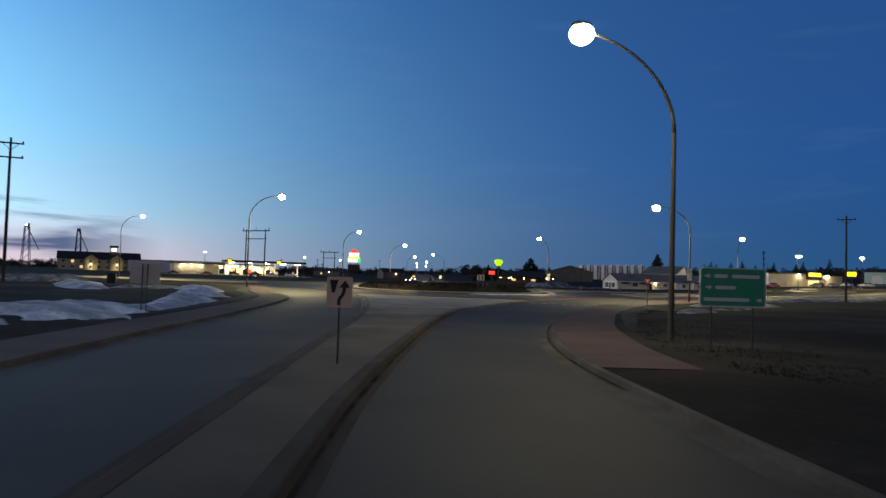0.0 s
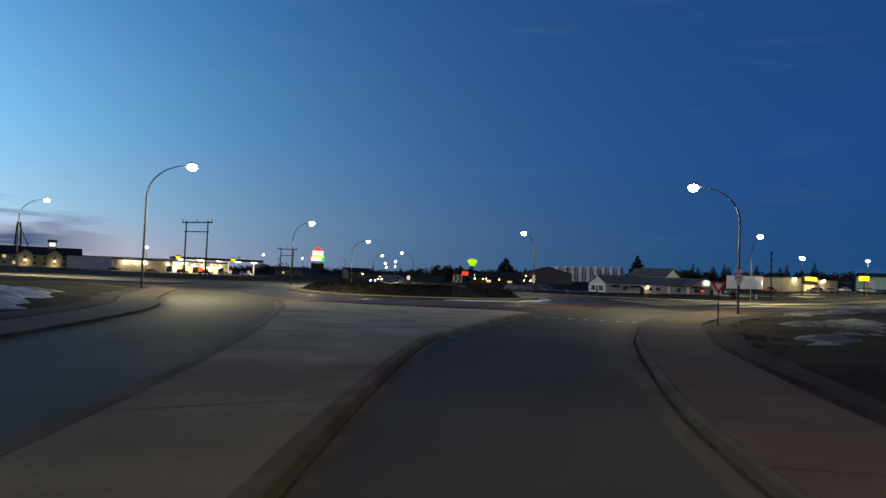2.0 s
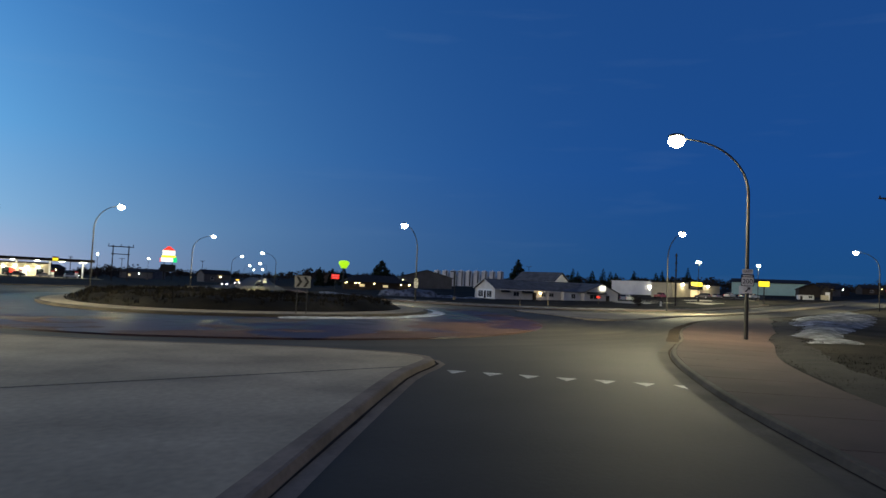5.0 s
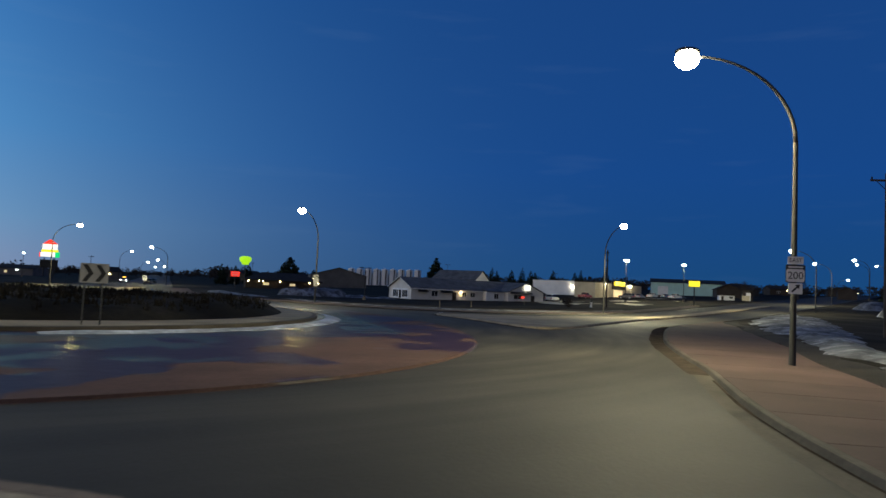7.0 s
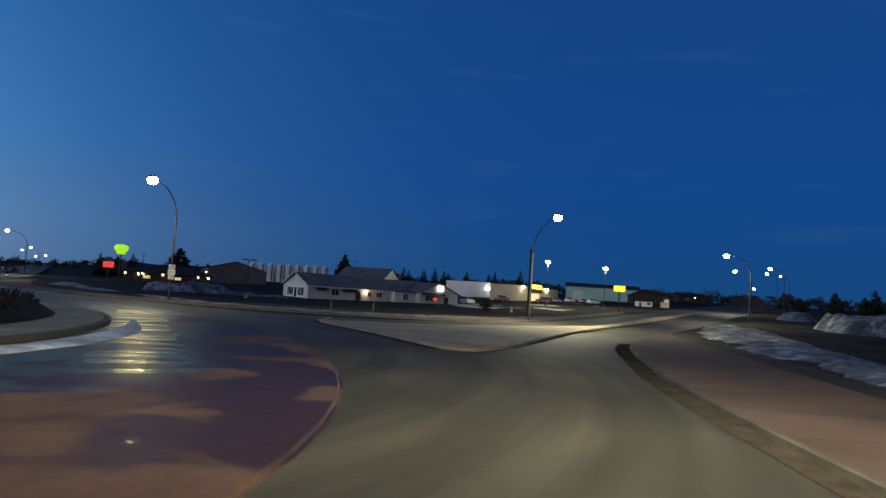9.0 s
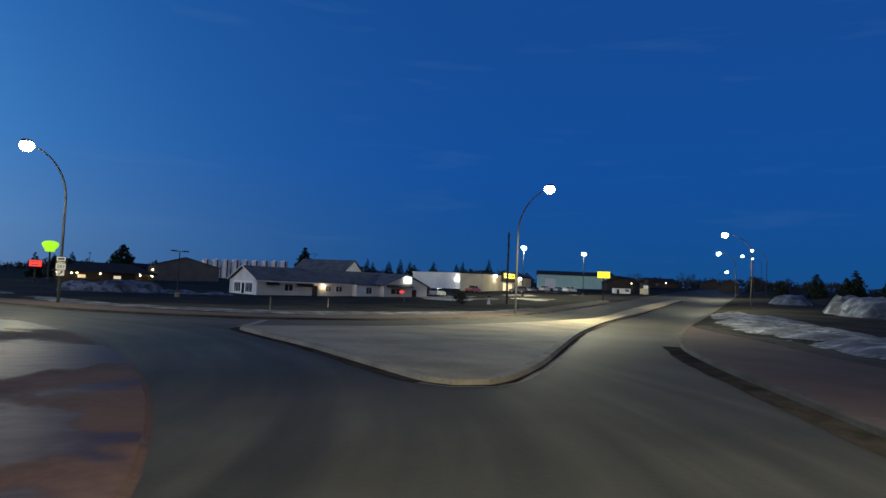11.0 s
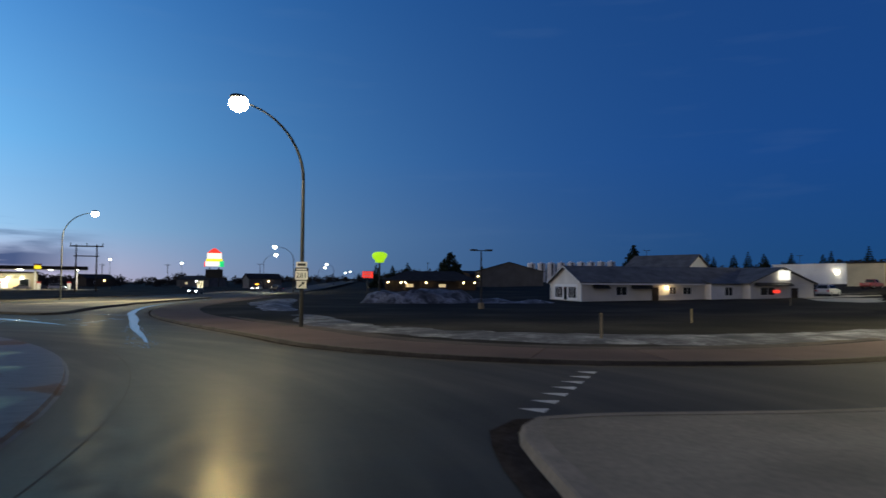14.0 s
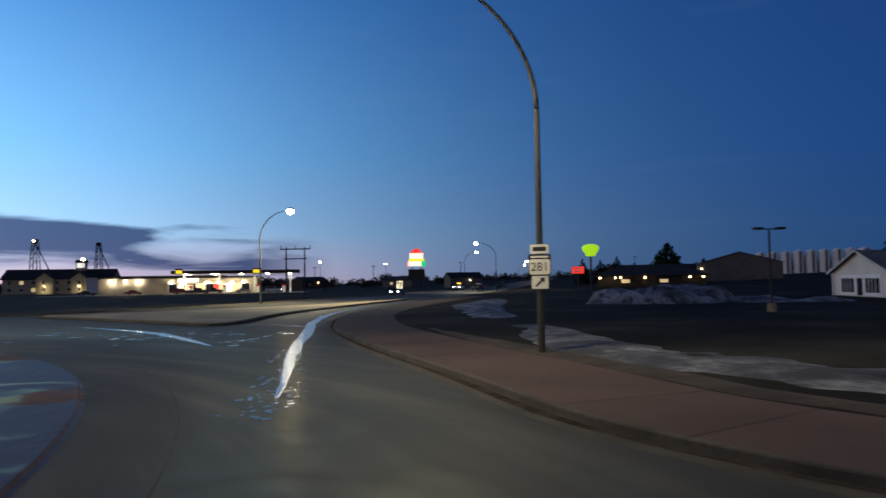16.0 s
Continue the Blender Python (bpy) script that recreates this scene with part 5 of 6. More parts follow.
def low_office():
    """The long pale building with a gable end and a front gable."""
    ob = thing("low_office_building", 67.3, 204.5, 0.0, 5.0, "long pale grey clapboard building with a grey shingle roof", "building")
    L, D = 33.5, 11.5
    wall_shell(ob, 0, L, 0, D, 2.7, 4.9, SIDING)
    gable_roof(ob, 0, L, 0, D, 2.7, 4.9, SHINGLES)
    wall_shell(ob, 23.0, L - 0.6, -3.2, 5, 2.7, 4.75, SIDING, "y")
    gable_roof(ob, 23.0, L - 0.6, -3.2, 5.4, 2.75, 4.8, SHINGLES, "y")
    part("porch_wall", boxed(18.2, 23.0, -1.5, -0.02, 0, 2.5), TRIM, ob, "paler projecting wall")
    part("porch_roof", profile_prism(bmesh.new(), [(-1.9, 2.5), (0.4, 3.05), (0.4, 3.15), (-1.9, 2.62)], 18.0, 23.0), SHINGLES, ob)
    lap_siding(ob, 0.05, 18.1, 0.0, 0.0, 2.6, SIDING)
    lap_siding(ob, 23.05, L - 0.65, -3.2, 0.0, 2.6, SIDING)
    part("fascia", boxed(-0.5, 18.0, -0.62, -0.56, 2.36, 2.56), TRIM, ob)
    window(ob, 5.6, 1.55, 1.5, 1.1, -0.07)
    for x, w in ((2.6, 2.2), (8.6, 3.0)):
        part("awning", profile_prism(bmesh.new(), [(-0.06, 2.35), (-0.9, 1.95), (-0.9, 1.85), (-0.06, 1.9)], x - w / 2, x + w / 2), BLACK, ob, "dark canvas awning")
    door(ob, 10.6, 1.0, 2.05, -0.07, BROWN_WALL)
    window(ob, 13.2, 1.6, 1.0, 0.9, -0.07)
    window(ob, 15.4, 1.6, 1.2, 0.9, -0.07)
    window(ob, 20.8, 1.55, 1.1, 1.1, -1.57)
    part("awning", profile_prism(bmesh.new(), [(-3.26, 2.8), (-4.1, 2.45), (-4.1, 2.35), (-3.26, 2.35)], 23.6, 29.2), BLACK, ob, "dark canvas awning")
    window(ob, 25.6, 1.6, 2.2, 1.0, -3.27)
    door(ob, 29.8, 1.0, 2.05, -3.27, BROWN_WALL)
    part("neon_sign", boxed(26.4, 27.4, -3.40, -3.34, 1.4, 1.75), RED_LIT, ob, "small red lit window sign")
    part("lit_sign", boxed(27.2, 28.9, -3.65, -3.45, 3.15, 4.45, bevel=0.05), WHITE_LIT, ob, "square white lit sign under the gable")
    wall_light(ob, 12.2, -0.06, 2.0, WARM_BULB, 0.16)
    # gable end with a shop front
    end = part("shop_front", boxed(-0.07, 0.0, 1.6, 9.9, 0.25, 2.45), TRIM, ob)
    for y0, y1 in ((2.0, 4.6), (6.9, 9.5)):
        part("pane", boxed(-0.10, -0.06, y0, y1, 0.55, 2.05), GLASS, end)
        bm = bmesh.new()
        for k in range(1, 4):
            y = y0 + (y1 - y0) * k / 4
            box(bm, -0.13, -0.09, y - 0.04, y + 0.04, 0.55, 2.05)
        part("mullion", bm, TRIM, end)
    part("pane", boxed(-0.10, -0.06, 5.2, 6.3, 0.25, 2.05), GLASS, end)
    for y in (0.0, D - 0.18):
        part("corner_board", boxed(-0.16, -0.05, y, y + 0.18, 0, 2.7), TRIM, ob)
    bm = bmesh.new()
    for s in (0, 1):
        ya, yb = (-0.45, D / 2) if s == 0 else (D / 2, D + 0.45)
        za, zb = (2.52, 4.92) if s == 0 else (4.92, 2.52)
        vs = [bm.verts.new((-0.52, y, z)) for y, z in ((ya, za - 0.05), (yb, zb - 0.05), (yb, zb + 0.2), (ya, za + 0.2))]
        bm.faces.new(vs)
    bmesh.ops.solidify(bm, geom=bm.faces[:], thickness=0.05)
    part("barge_board", bm, TRIM, ob)
    m = ob.matrix_basis
    p = m @ Vector((12.2, -0.6, 1.9))
    glow(p.x, p.y, p.z, 60, (1.0, 0.72, 0.4))


low_office()


def house_behind():
    ob = thing("gabled_house", 92.7, 258.9, 0, -52, "white gabled house with a grey roof behind the office", "building")
    wall_shell(ob, 2, 16, 1, 11, 5.0, 7.6, TRIM)
    gable_roof(ob, 2, 16, 1, 11, 5.0, 7.65, SHINGLES)
    window(ob, 8.0, 3.4, 1.2, 1.3, 0.97)


house_behind()


def shop_row():
    turn = 31.0
    ob = thing("discount_store", 143.5, 243.0, 0, turn, "tan block store with a lit yellow sign and wall floodlights", "building")
    L = 42.0
    part("wall", boxed(0, L, 0, 7, 0, 4.9), TAN_WALL, ob)
    part("parapet", boxed(-0.15, L + 0.15, -0.15, 7.15, 4.9, 5.2), DARK_ROOF, ob)
    part("entrance_fascia", boxed(13.5, 24.5, -0.5, -0.02, 3.2, 5.9), DARK_ROOF, ob)
    part("lit_sign", boxed(14.5, 23.5, -0.75, -0.52, 4.4, 5.7, bevel=0.05), YELLOW_LIT, ob, "long yellow lit sign")
    for k in range(7):
        part("writing_bar", boxed(15.4 + k * 1.1, 16.1 + k * 1.1, -0.80, -0.76, 4.75, 5.35), BLACK, ob)
    front = part("shop_front", boxed(15.0, 23.0, -0.10, -0.02, 0.1, 3.0), TRIM, ob)
    for k in range(4):
        part("pane", boxed(15.2 + k * 1.95, 16.9 + k * 1.95, -0.14, -0.08, 0.3, 2.8), WARM_GLASS, front)
    for x in (8.0, 29.5):
        wall_light(ob, x, -0.1, 4.6, LENS, 0.25)
    m = ob.matrix_basis
    for x, w in ((8.0, 600), (19.0, 700), (29.5, 600)):
        p = m @ Vector((x, -2.5, 4.6))
        glow(p.x, p.y, p.z, w, (1.0, 0.85, 0.55))
    ob = thing("white_shed", 149.0, 280.0, 0, -66, "plain white metal shed with one wall light", "building")
    part("wall", boxed(-6, 20, 0, 18, 0, 5.0), WHITE_METAL, ob)
    part("roof", boxed(-6.2, 20.2, -0.2, 18.2, 5.0, 5.2), WHITE_METAL, ob)
    bm = bmesh.new()
    for k in range(52):
        box(bm, k * 0.5 - 6, k * 0.5 - 5.94, -0.04, 0.0, 0.1, 5.0)
    part("cladding_rib", bm, WHITE_METAL, ob)
    wall_light(ob, 11, -0.1, 3.1, LENS, 0.2)
    p = ob.matrix_basis @ Vector((11, -1.4, 3.1))
    glow(p.x, p.y, p.z, 35, (1.0, 0.95, 0.8))
    ob = thing("teal_warehouse", 214, 300, 0, -41, "pale teal metal warehouse with a dark end wall", "building")
    wall_shell(ob, 0, 30, 0, 26, 5.6, 7.4, TEAL_METAL)
    gable_roof(ob, 0, 30, 0, 26, 5.6, 7.4, DARK_ROOF)
    door(ob, 5.0, 4.2, 4.0, -0.02, WHITE_METAL)
    bm = bmesh.new()
    for k in range(40):
        box(bm, k * 0.75, k * 0.75 + 0.09, -0.06, 0.0, 0.1, 5.5)
    part("cladding_rib", bm, TEAL_METAL, ob)


shop_row()


def lot_lamp(x, y, z, lit=1, turn=0.0, wide=False):
    z -= land(x, y)
    ob = thing("lot_lamp", x, y, 0, turn, "tall steel parking lot lamp" + (", lit" if lit else " with two unlit heads"), "lamp post", "lot lamps")
    part("foot", tubed([(0, 0, 0), (0, 0, 0.7)], 0.28, 12), CONCRETE, ob)
    part("pole", tubed([(0, 0, 0.7), (0, 0, z - 0.2)], [0.09, 0.07], 8), STEEL, ob)
    part("crossarm", boxed(-0.7, 0.7, -0.04, 0.04, z - 0.16, z - 0.08), STEEL, ob)
    for s in ((0,) if lit == 2 else (-1, 1)):
        h = part("lamp_head", boxed(s * 0.75 - 0.32, s * 0.75 + 0.32, -0.2, 0.2, z - 0.16, z), BLACK, ob)
        if lit:
            bm = bmesh.new()
            bmesh.ops.create_uvsphere(bm, u_segments=10, v_segments=6, radius=1.0, matrix=Matrix.Translation((s * 0.75, 0, z - 0.24)) @ Matrix.Diagonal((0.46, 0.40, 0.30, 1)))
            part("lens", bm, LENS, h, "glowing yellowish lens", smooth=True)
    if lit == 1:
        glow(x, y, z - 0.8, 1500 if wide else 13000, (0.92, 1.0, 0.88) if wide else LAMP_COLOUR, 0.4)


lot_lamp(123.9, 203.7, 12.2, 1, 35)
lot_lamp(151.2, 213.1, 12.8, 1, 35)
lot_lamp(49.3, 180.5, 5.8, 0, 10)
lot_lamp(118, 300, 12.2, 0, 10)
lot_lamp(185, 330, 12.6, 0, 10)


def pylon_sign():
    ob = thing("pylon_sign", 128.6, 185.5, 0, -46, "yellow lit box sign on a dark steel post", "sign")
    part("post", boxed(-0.13, 0.13, -0.1, 0.1, 0.25, 4.6), BLACK, ob)
    part("box", boxed(-1.25, 1.25, -0.24, 0.24, 4.5, 5.9, bevel=0.06), BLACK, ob)
    for s in (-1, 1):
        part("lit_face", boxed(-1.17, 1.17, min(s * 0.24, s * 0.27), max(s * 0.24, s * 0.27), 4.58, 5.82), YELLOW_LIT, ob, "yellow lit face")
    part("planter", tubed([(0, 0, 0), (0, 0, 0.3), (0, 0, 0.32)], [1.2, 1.1, 1.0], 20), CONCRETE, ob)


pylon_sign()


def totem_sign():
    ob = thing("totem_sign", -27.2, 434.6, 0, 5, "tall lit roadside sign with a red cap and coloured panels", "sign")
    ob.scale = (0.84, 1.0, 1.0)
    for s in (-2.4, 2.4):
        part("post", tubed([(s, 0, 0), (s, 0, 9)], 0.35, 10), STEEL, ob)
    part("message_board", boxed(-4.4, 4.4, -0.5, 0.5, 4.4, 8.2), BLACK, ob, "unlit dark message board")
    cap = bmesh.new()
    bmesh.ops.create_cone(cap, cap_ends=True, segments=4, radius1=5.2, radius2=0.8, depth=2.2, matrix=Matrix.Translation((0, 0, 16.6)) @ Matrix.Diagonal((1, 0.3, 1, 1)) @ Matrix.Rotation(radians(45), 4, "Z"))
    part("cap", cap, RED_LIT, ob, "lit red pitched cap")
    part("panel", boxed(-3.7, 3.7, -0.6, 0.6, 13.0, 15.5, bevel=0.1), WHITE_LIT, ob, "white lit panel")
    part("panel", boxed(-4.1, 4.1, -0.6, 0.6, 11.8, 12.9, bevel=0.1), YELLOW_LIT, ob, "yellow lit panel")
    part("panel", boxed(-4.4, 2.6, -0.6, 0.6, 9.6, 11.7, bevel=0.1), WHITE_LIT, ob, "white lit panel")
    part("panel", boxed(2.7, 4.9, -0.6, 0.6, 9.4, 12.0, bevel=0.1), GREEN_LIT, ob, "green lit panel")
    part("panel", boxed(-5.0, -4.5, -0.6, 0.6, 9.4, 11.6, bevel=0.1), RED_LIT, ob, "red lit panel")


totem_sign()


def lime_sign():
    ob = thing("lime_dome_sign", 42.7, 285.9, 0, 0, "bulging lime green lit sign on a pole", "sign")
    part("pole", tubed([(0, 0, 0), (0, 0, 7.6)], 0.22, 10), BLACK, ob)
    bm = bmesh.new()
    prof = [(0.3, 7.4), (1.05, 7.5), (1.15, 8.0), (1.6, 8.55), (1.85, 9.1), (1.8, 9.55), (1.4, 9.9), (0.7, 10.1), (0.1, 10.12)]
    rings = [[bm.verts.new((r * math.cos(2 * math.pi * k / 20), 0.7 * r * math.sin(2 * math.pi * k / 20), z)) for k in range(20)] for r, z in prof]
    for a, b in zip(rings, rings[1:]):
        for k in range(20):
            bm.faces.new((a[k], a[(k + 1) % 20], b[(k + 1) % 20], b[k]))
    bm.faces.new(rings[0][::-1])
    bm.faces.new(rings[-1])
    part("lit_skin", bm, LIME_LIT, ob, smooth=True)
    ob = thing("red_box_sign", 39.8, 285.0, 0, 0, "small red lit box sign on a post", "sign")
    part("post", tubed([(0, 0, 0), (0, 0, 3.7)], 0.15, 8), BLACK, ob)
    part("box", boxed(-1.35, 1.35, -0.25, 0.25, 3.6, 5.3, bevel=0.05), BLACK, ob)
    part("lit_face", boxed(-1.27, 1.27, -0.30, -0.25, 3.7, 5.2), RED_LIT, ob, "red lit face")
    for a, b, z in ((-1.0, -0.3, 4.8), (-0.1, 0.9, 4.8), (-0.9, 0.7, 4.15)):
        part("writing_bar", boxed(a, b, -0.33, -0.30, z - 0.15, z + 0.15), WHITE_SIGN, ob, "pale bar of small writing")


lime_sign()


def restaurant():
    ob = thing("diner", 44.5, 296, 0, -6, "low dark brown diner with a row of eave lamps", "building")
    part("wall", boxed(0, 24, 0, 14, 0, 3.0), BROWN_WALL, ob)
    hip_roof(ob, 0, 24, 0, 14, 3.0, 5.6, DARK_ROOF, 0.9)
    for x in (6.5, 15.0):
        window(ob, x, 1.7, 1.7, 0.7, -0.03, WARM_GLASS)
    door(ob, 10.8, 1.2, 2.1, -0.03, BROWN_WALL)
    for x in (0.8, 4.2, 5.4, 10.8, 20.5, 23.4):
        wall_light(ob, x, -0.95, 2.5, WARM_BULB, 0.16)
    ob = thing("brown_barn", 77, 346, 0, -10, "large dark gabled shed with a lamp at its corner", "building")
    wall_shell(ob, 0, 23, 0, 26, 5.2, 8.4, GREY_WALL, "y")
    gable_roof(ob, 0, 23, 0, 26, 5.2, 8.4, DARK_ROOF, "y")
    wall_light(ob, 1.0, -0.05, 3.6, WARM_BULB, 0.16)


restaurant()


def silo(x, y, h=9.4, r=2.0):
    ob = thing("silo", x, y, 0, 0, "tall white ribbed steel storage silo", "silo", "row of silos")
    bm = bmesh.new()
    prof = []
    z = 0.0
    while z < h - 0.9:
        prof += [(r, z), (r + 0.05, z + 0.12)]
        z += 0.7
    prof += [(r, h - 0.9), (r + 0.06, h - 0.88), (r * 0.7, h - 0.55), (0.3, h - 0.3)]
    rings = [[bm.verts.new((q * math.cos(2 * math.pi * k / 24), q * math.sin(2 * math.pi * k / 24), zz)) for k in range(24)] for q, zz in prof]
    for a, b in zip(rings, rings[1:]):
        for k in range(24):
            bm.faces.new((a[k], a[(k + 1) % 24], b[(k + 1) % 24], b[k]))
    bm.faces.new(rings[-1])
    part("shell", bm, SILO_WHITE, ob)
    part("vent_cap", tubed([(0, 0, h - 0.32), (0, 0, h)], 0.3, 10), SILO_WHITE, ob)
    part("ladder", boxed(-0.25, 0.25, -r - 0.15, -r - 0.03, 0.3, h - 0.8), STEEL, ob)
    return ob


first = silo(116.5, 424)
for k in range(1, 9):
    copy_thing(first, pose(116.5 + 4.35 * k, 424 - 1.1 * k, 0, 0, 0, 0))


def gas_station():
    ob = thing("filling_station_shop", -101, 318, 0, 24, "low pale filling station shop with wall lamps and a bright front", "building")
    part("wall", boxed(0, 46, 0, 16, 0, 4.8), TAN_WALL, ob)
    part("roof", boxed(-0.3, 46.3, -0.3, 16.3, 4.8, 5.3), DARK_ROOF, ob)
    for x in (3.5, 7.5, 11.5):
        wall_light(ob, x, -0.05, 3.9, LENS, 0.22)
    front = part("shop_front", boxed(19.5, 44, -0.10, -0.02, 0.2, 3.2), TRIM, ob)
    for k in range(9):
        part("pane", boxed(19.9 + k * 2.7, 22.2 + k * 2.7, -0.14, -0.08, 0.4, 3.0), WHITE_LIT if k in (1, 6) else (WARM_GLASS if k % 2 else GLASS), front)
    part("lit_sign", boxed(22.5, 28.5, -0.35, -0.12, 3.5, 4.7, bevel=0.05), WHITE_LIT, ob, "white lit shop sign")
    for x in (20.5, 24.0, 31.0, 34.5, 38.5, 42.0):
        wall_light(ob, x, -0.12, 3.35, LENS, 0.2)
    part("door_panel", boxed(24.5, 27.0, -0.2, -0.14, 0.3, 2.7), WARM_GLASS, ob, "warm lit entrance doors")
    part("wall_panel", boxed(33.0, 34.8, -0.25, -0.14, 1.0, 2.9), RED_LIT, ob, "red lit display panel")
    m = ob.matrix_basis
    for x in (4, 11):
        p = m @ Vector((x, -1.2, 3.7))
        glow(p.x, p.y, p.z, 300, (1.0, 0.93, 0.75))
    can = thing("fuel_canopy", -80, 323, 0, 21, "long dark edged fuel canopy with bright lights underneath", "canopy")
    part("roof", boxed(0, 38, -2, 9, 6.0, 7.0), BROWN_WALL, can)
    part("soffit", boxed(0.3, 37.7, -1.7, 8.7, 5.93, 5.99), WHITE_METAL, can)
    for x in (3, 13.5, 24, 35):
        part("column", boxed(x - 0.25, x + 0.25, 3.2, 3.7, 0, 5.93), WHITE_METAL, can)
    for x in (4, 12, 20, 28, 35):
        for y in (0.5, 6.5):
            part("downlight", boxed(x - 0.4, x + 0.4, y - 0.4, y + 0.4, 5.84, 5.92), LENS, can)
    for x in (1.5, 24.0):
        part("lit_badge", boxed(x, x + 1.7, -2.25, -2.05, 6.1, 7.1, bevel=0.05), YELLOW_LIT, can, "yellow lit badge with a red roof")
        part("badge_roof", profile_prism(bmesh.new(), [(-2.3, 7.1), (-2.0, 7.1), (-2.15, 7.6)], x - 0.15, x + 1.85), RED_SIGN, can)
    p = can.matrix_basis @ Vector((19, 2, 5.4))
    light = bpy.data.lights.new("canopy_glow", "AREA")
    light.shape, light.size, light.size_y, light.energy, light.color = "RECTANGLE", 34, 8, 1300, (0.95, 1.0, 0.85)
    lo = new("canopy_glow", light)
    lo.matrix_basis = pose(p.x, p.y, p.z, 0, 0, 21)
    for k, x in enumerate((5, 15, 25, 33)):
        q = can.matrix_basis @ Vector((x, 3.4, 0))
        pump = thing("fuel_pump", q.x, q.y, 0, 21, "white and red fuel pump under the canopy", "fuel pump", "fuel pumps")
        part("body", boxed(-0.5, 0.5, -0.35, 0.35, 0, 1.9, bevel=0.05), WHITE_METAL, pump)
        part("header", boxed(-0.55, 0.55, -0.4, 0.4, 1.9, 2.4, bevel=0.05), RED_SIGN, pump)
    fixture("forecourt", flat_patch([(-112, 306), (-104, 296), (-60, 312), (-38, 322), (-44, 345), (-60, 352), (-112, 332)], -0.02), CONCRETE, "pale concrete forecourt of the filling station", "pavement")


gas_station()


def inn():
    ob = thing("roadside_inn", -172, 360, 0, 24, "two storey cream inn with a dark hipped roof and lit cupola", "building")
    wall_shell(ob, 0, 38, 0, 14, 6.0, 9.6, TAN_WALL)
    gable_roof(ob, 0, 38, 0, 14, 6.0, 9.6, DARK_ROOF, over=0.8)
    for x in (12, 24):
        wall_shell(ob, x, x + 6, -2.2, 3, 6.0, 8.2, TAN_WALL, "y")
        gable_roof(ob, x, x + 6, -2.2, 4, 6.0, 8.2, DARK_ROOF, "y")
    for k in range(9):
        for z in (1.7, 4.5):
            x = 2.4 + k * 4.1
            y = -2.23 if (12 <= x <= 18 or 24 <= x <= 30) else -0.03
            window(ob, x, z, 1.3, 1.3, y, WARM_GLASS if (k * 3 + int(z)) % 7 == 0 else None)
    cup = part("cupola", boxed(24, 27.4, 5.2, 8.8, 9.0, 12.2), TAN_WALL, ob, "square lit cupola")
    part("lit_clock", boxed(24.4, 27.0, 5.08, 5.18, 10.2, 12.0), WHITE_LIT, cup)
    part("cupola_roof", profile_prism(bmesh.new(), [(4.8, 12.2), (9.2, 12.2), (7, 13.4)], 23.6, 27.8), DARK_ROOF, cup)
    for x in (15, 27):
        wall_light(ob, x, -2.3, 3.0, WARM_BULB, 0.2)
    m = ob.matrix_basis
    for x in (15, 27):
        p = m @ Vector((x, -4.2, 1.2))
        glow(p.x, p.y, p.z, 200, (1.0, 0.86, 0.45))
    ob = thing("long_warehouse", -138, 362, 0, 20, "long low white metal warehouse", "building")
    part("wall", boxed(0, 48, 0, 18, 0, 6.0), WHITE_METAL, ob)
    part("roof", boxed(-0.3, 48.3, -0.3, 18.3, 6.0, 6.35), DARK_ROOF, ob)
    for x in (30, 38, 44):
        door(ob, x, 4.0, 4.2, -0.02, BROWN_WALL)
    bm = bmesh.new()
    for k in range(48):
        box(bm, k * 1.0, k * 1.0 + 0.1, -0.06, 0.0, 0.1, 5.9)
    part("cladding_rib", bm, WHITE_METAL, ob)


inn()


def grain_tower(x, y, h, w, lamp):
    ob = thing("grain_tower", x, y, 0, 15, "distant dark steel grain elevator leg tower", "tower", "grain towers")
    for sx in (-1, 1):
        for sy in (-1, 1):
            part("leg", tubed([(sx * w, sy * w, 0), (sx * w * 0.5, sy * w * 0.5, h)], 0.28, 6), WOOD, ob)
    n = int(h / 4)
    for k in range(n):
        z = (k + 0.5) * h / n
        s = w * (1 - 0.5 * z / h)
        part("brace", tubed([(-s, -s, z - h / n / 2), (s, -s, z + h / n / 2)], 0.18, 6), WOOD, ob)
    part("head_house", boxed(-w * 0.5, w * 0.5, -w * 0.5, w * 0.5, h, h + w * 0.9), DARK_ROOF, ob)
    part("spout", tubed([(0, 0, h), (w * 3.0, 0, h * 0.45)], 0.3, 6), WOOD, ob)
    if lamp:
        wall_light(ob, 0, -w * 0.5, h + w * 0.5, WARM_BULB, 0.5)


grain_tower(-236, 452, 26, 2.4, 1)
grain_tower(-212, 470, 25, 2.0, 0)
grain_tower(-268, 430, 22, 2.6, 1)


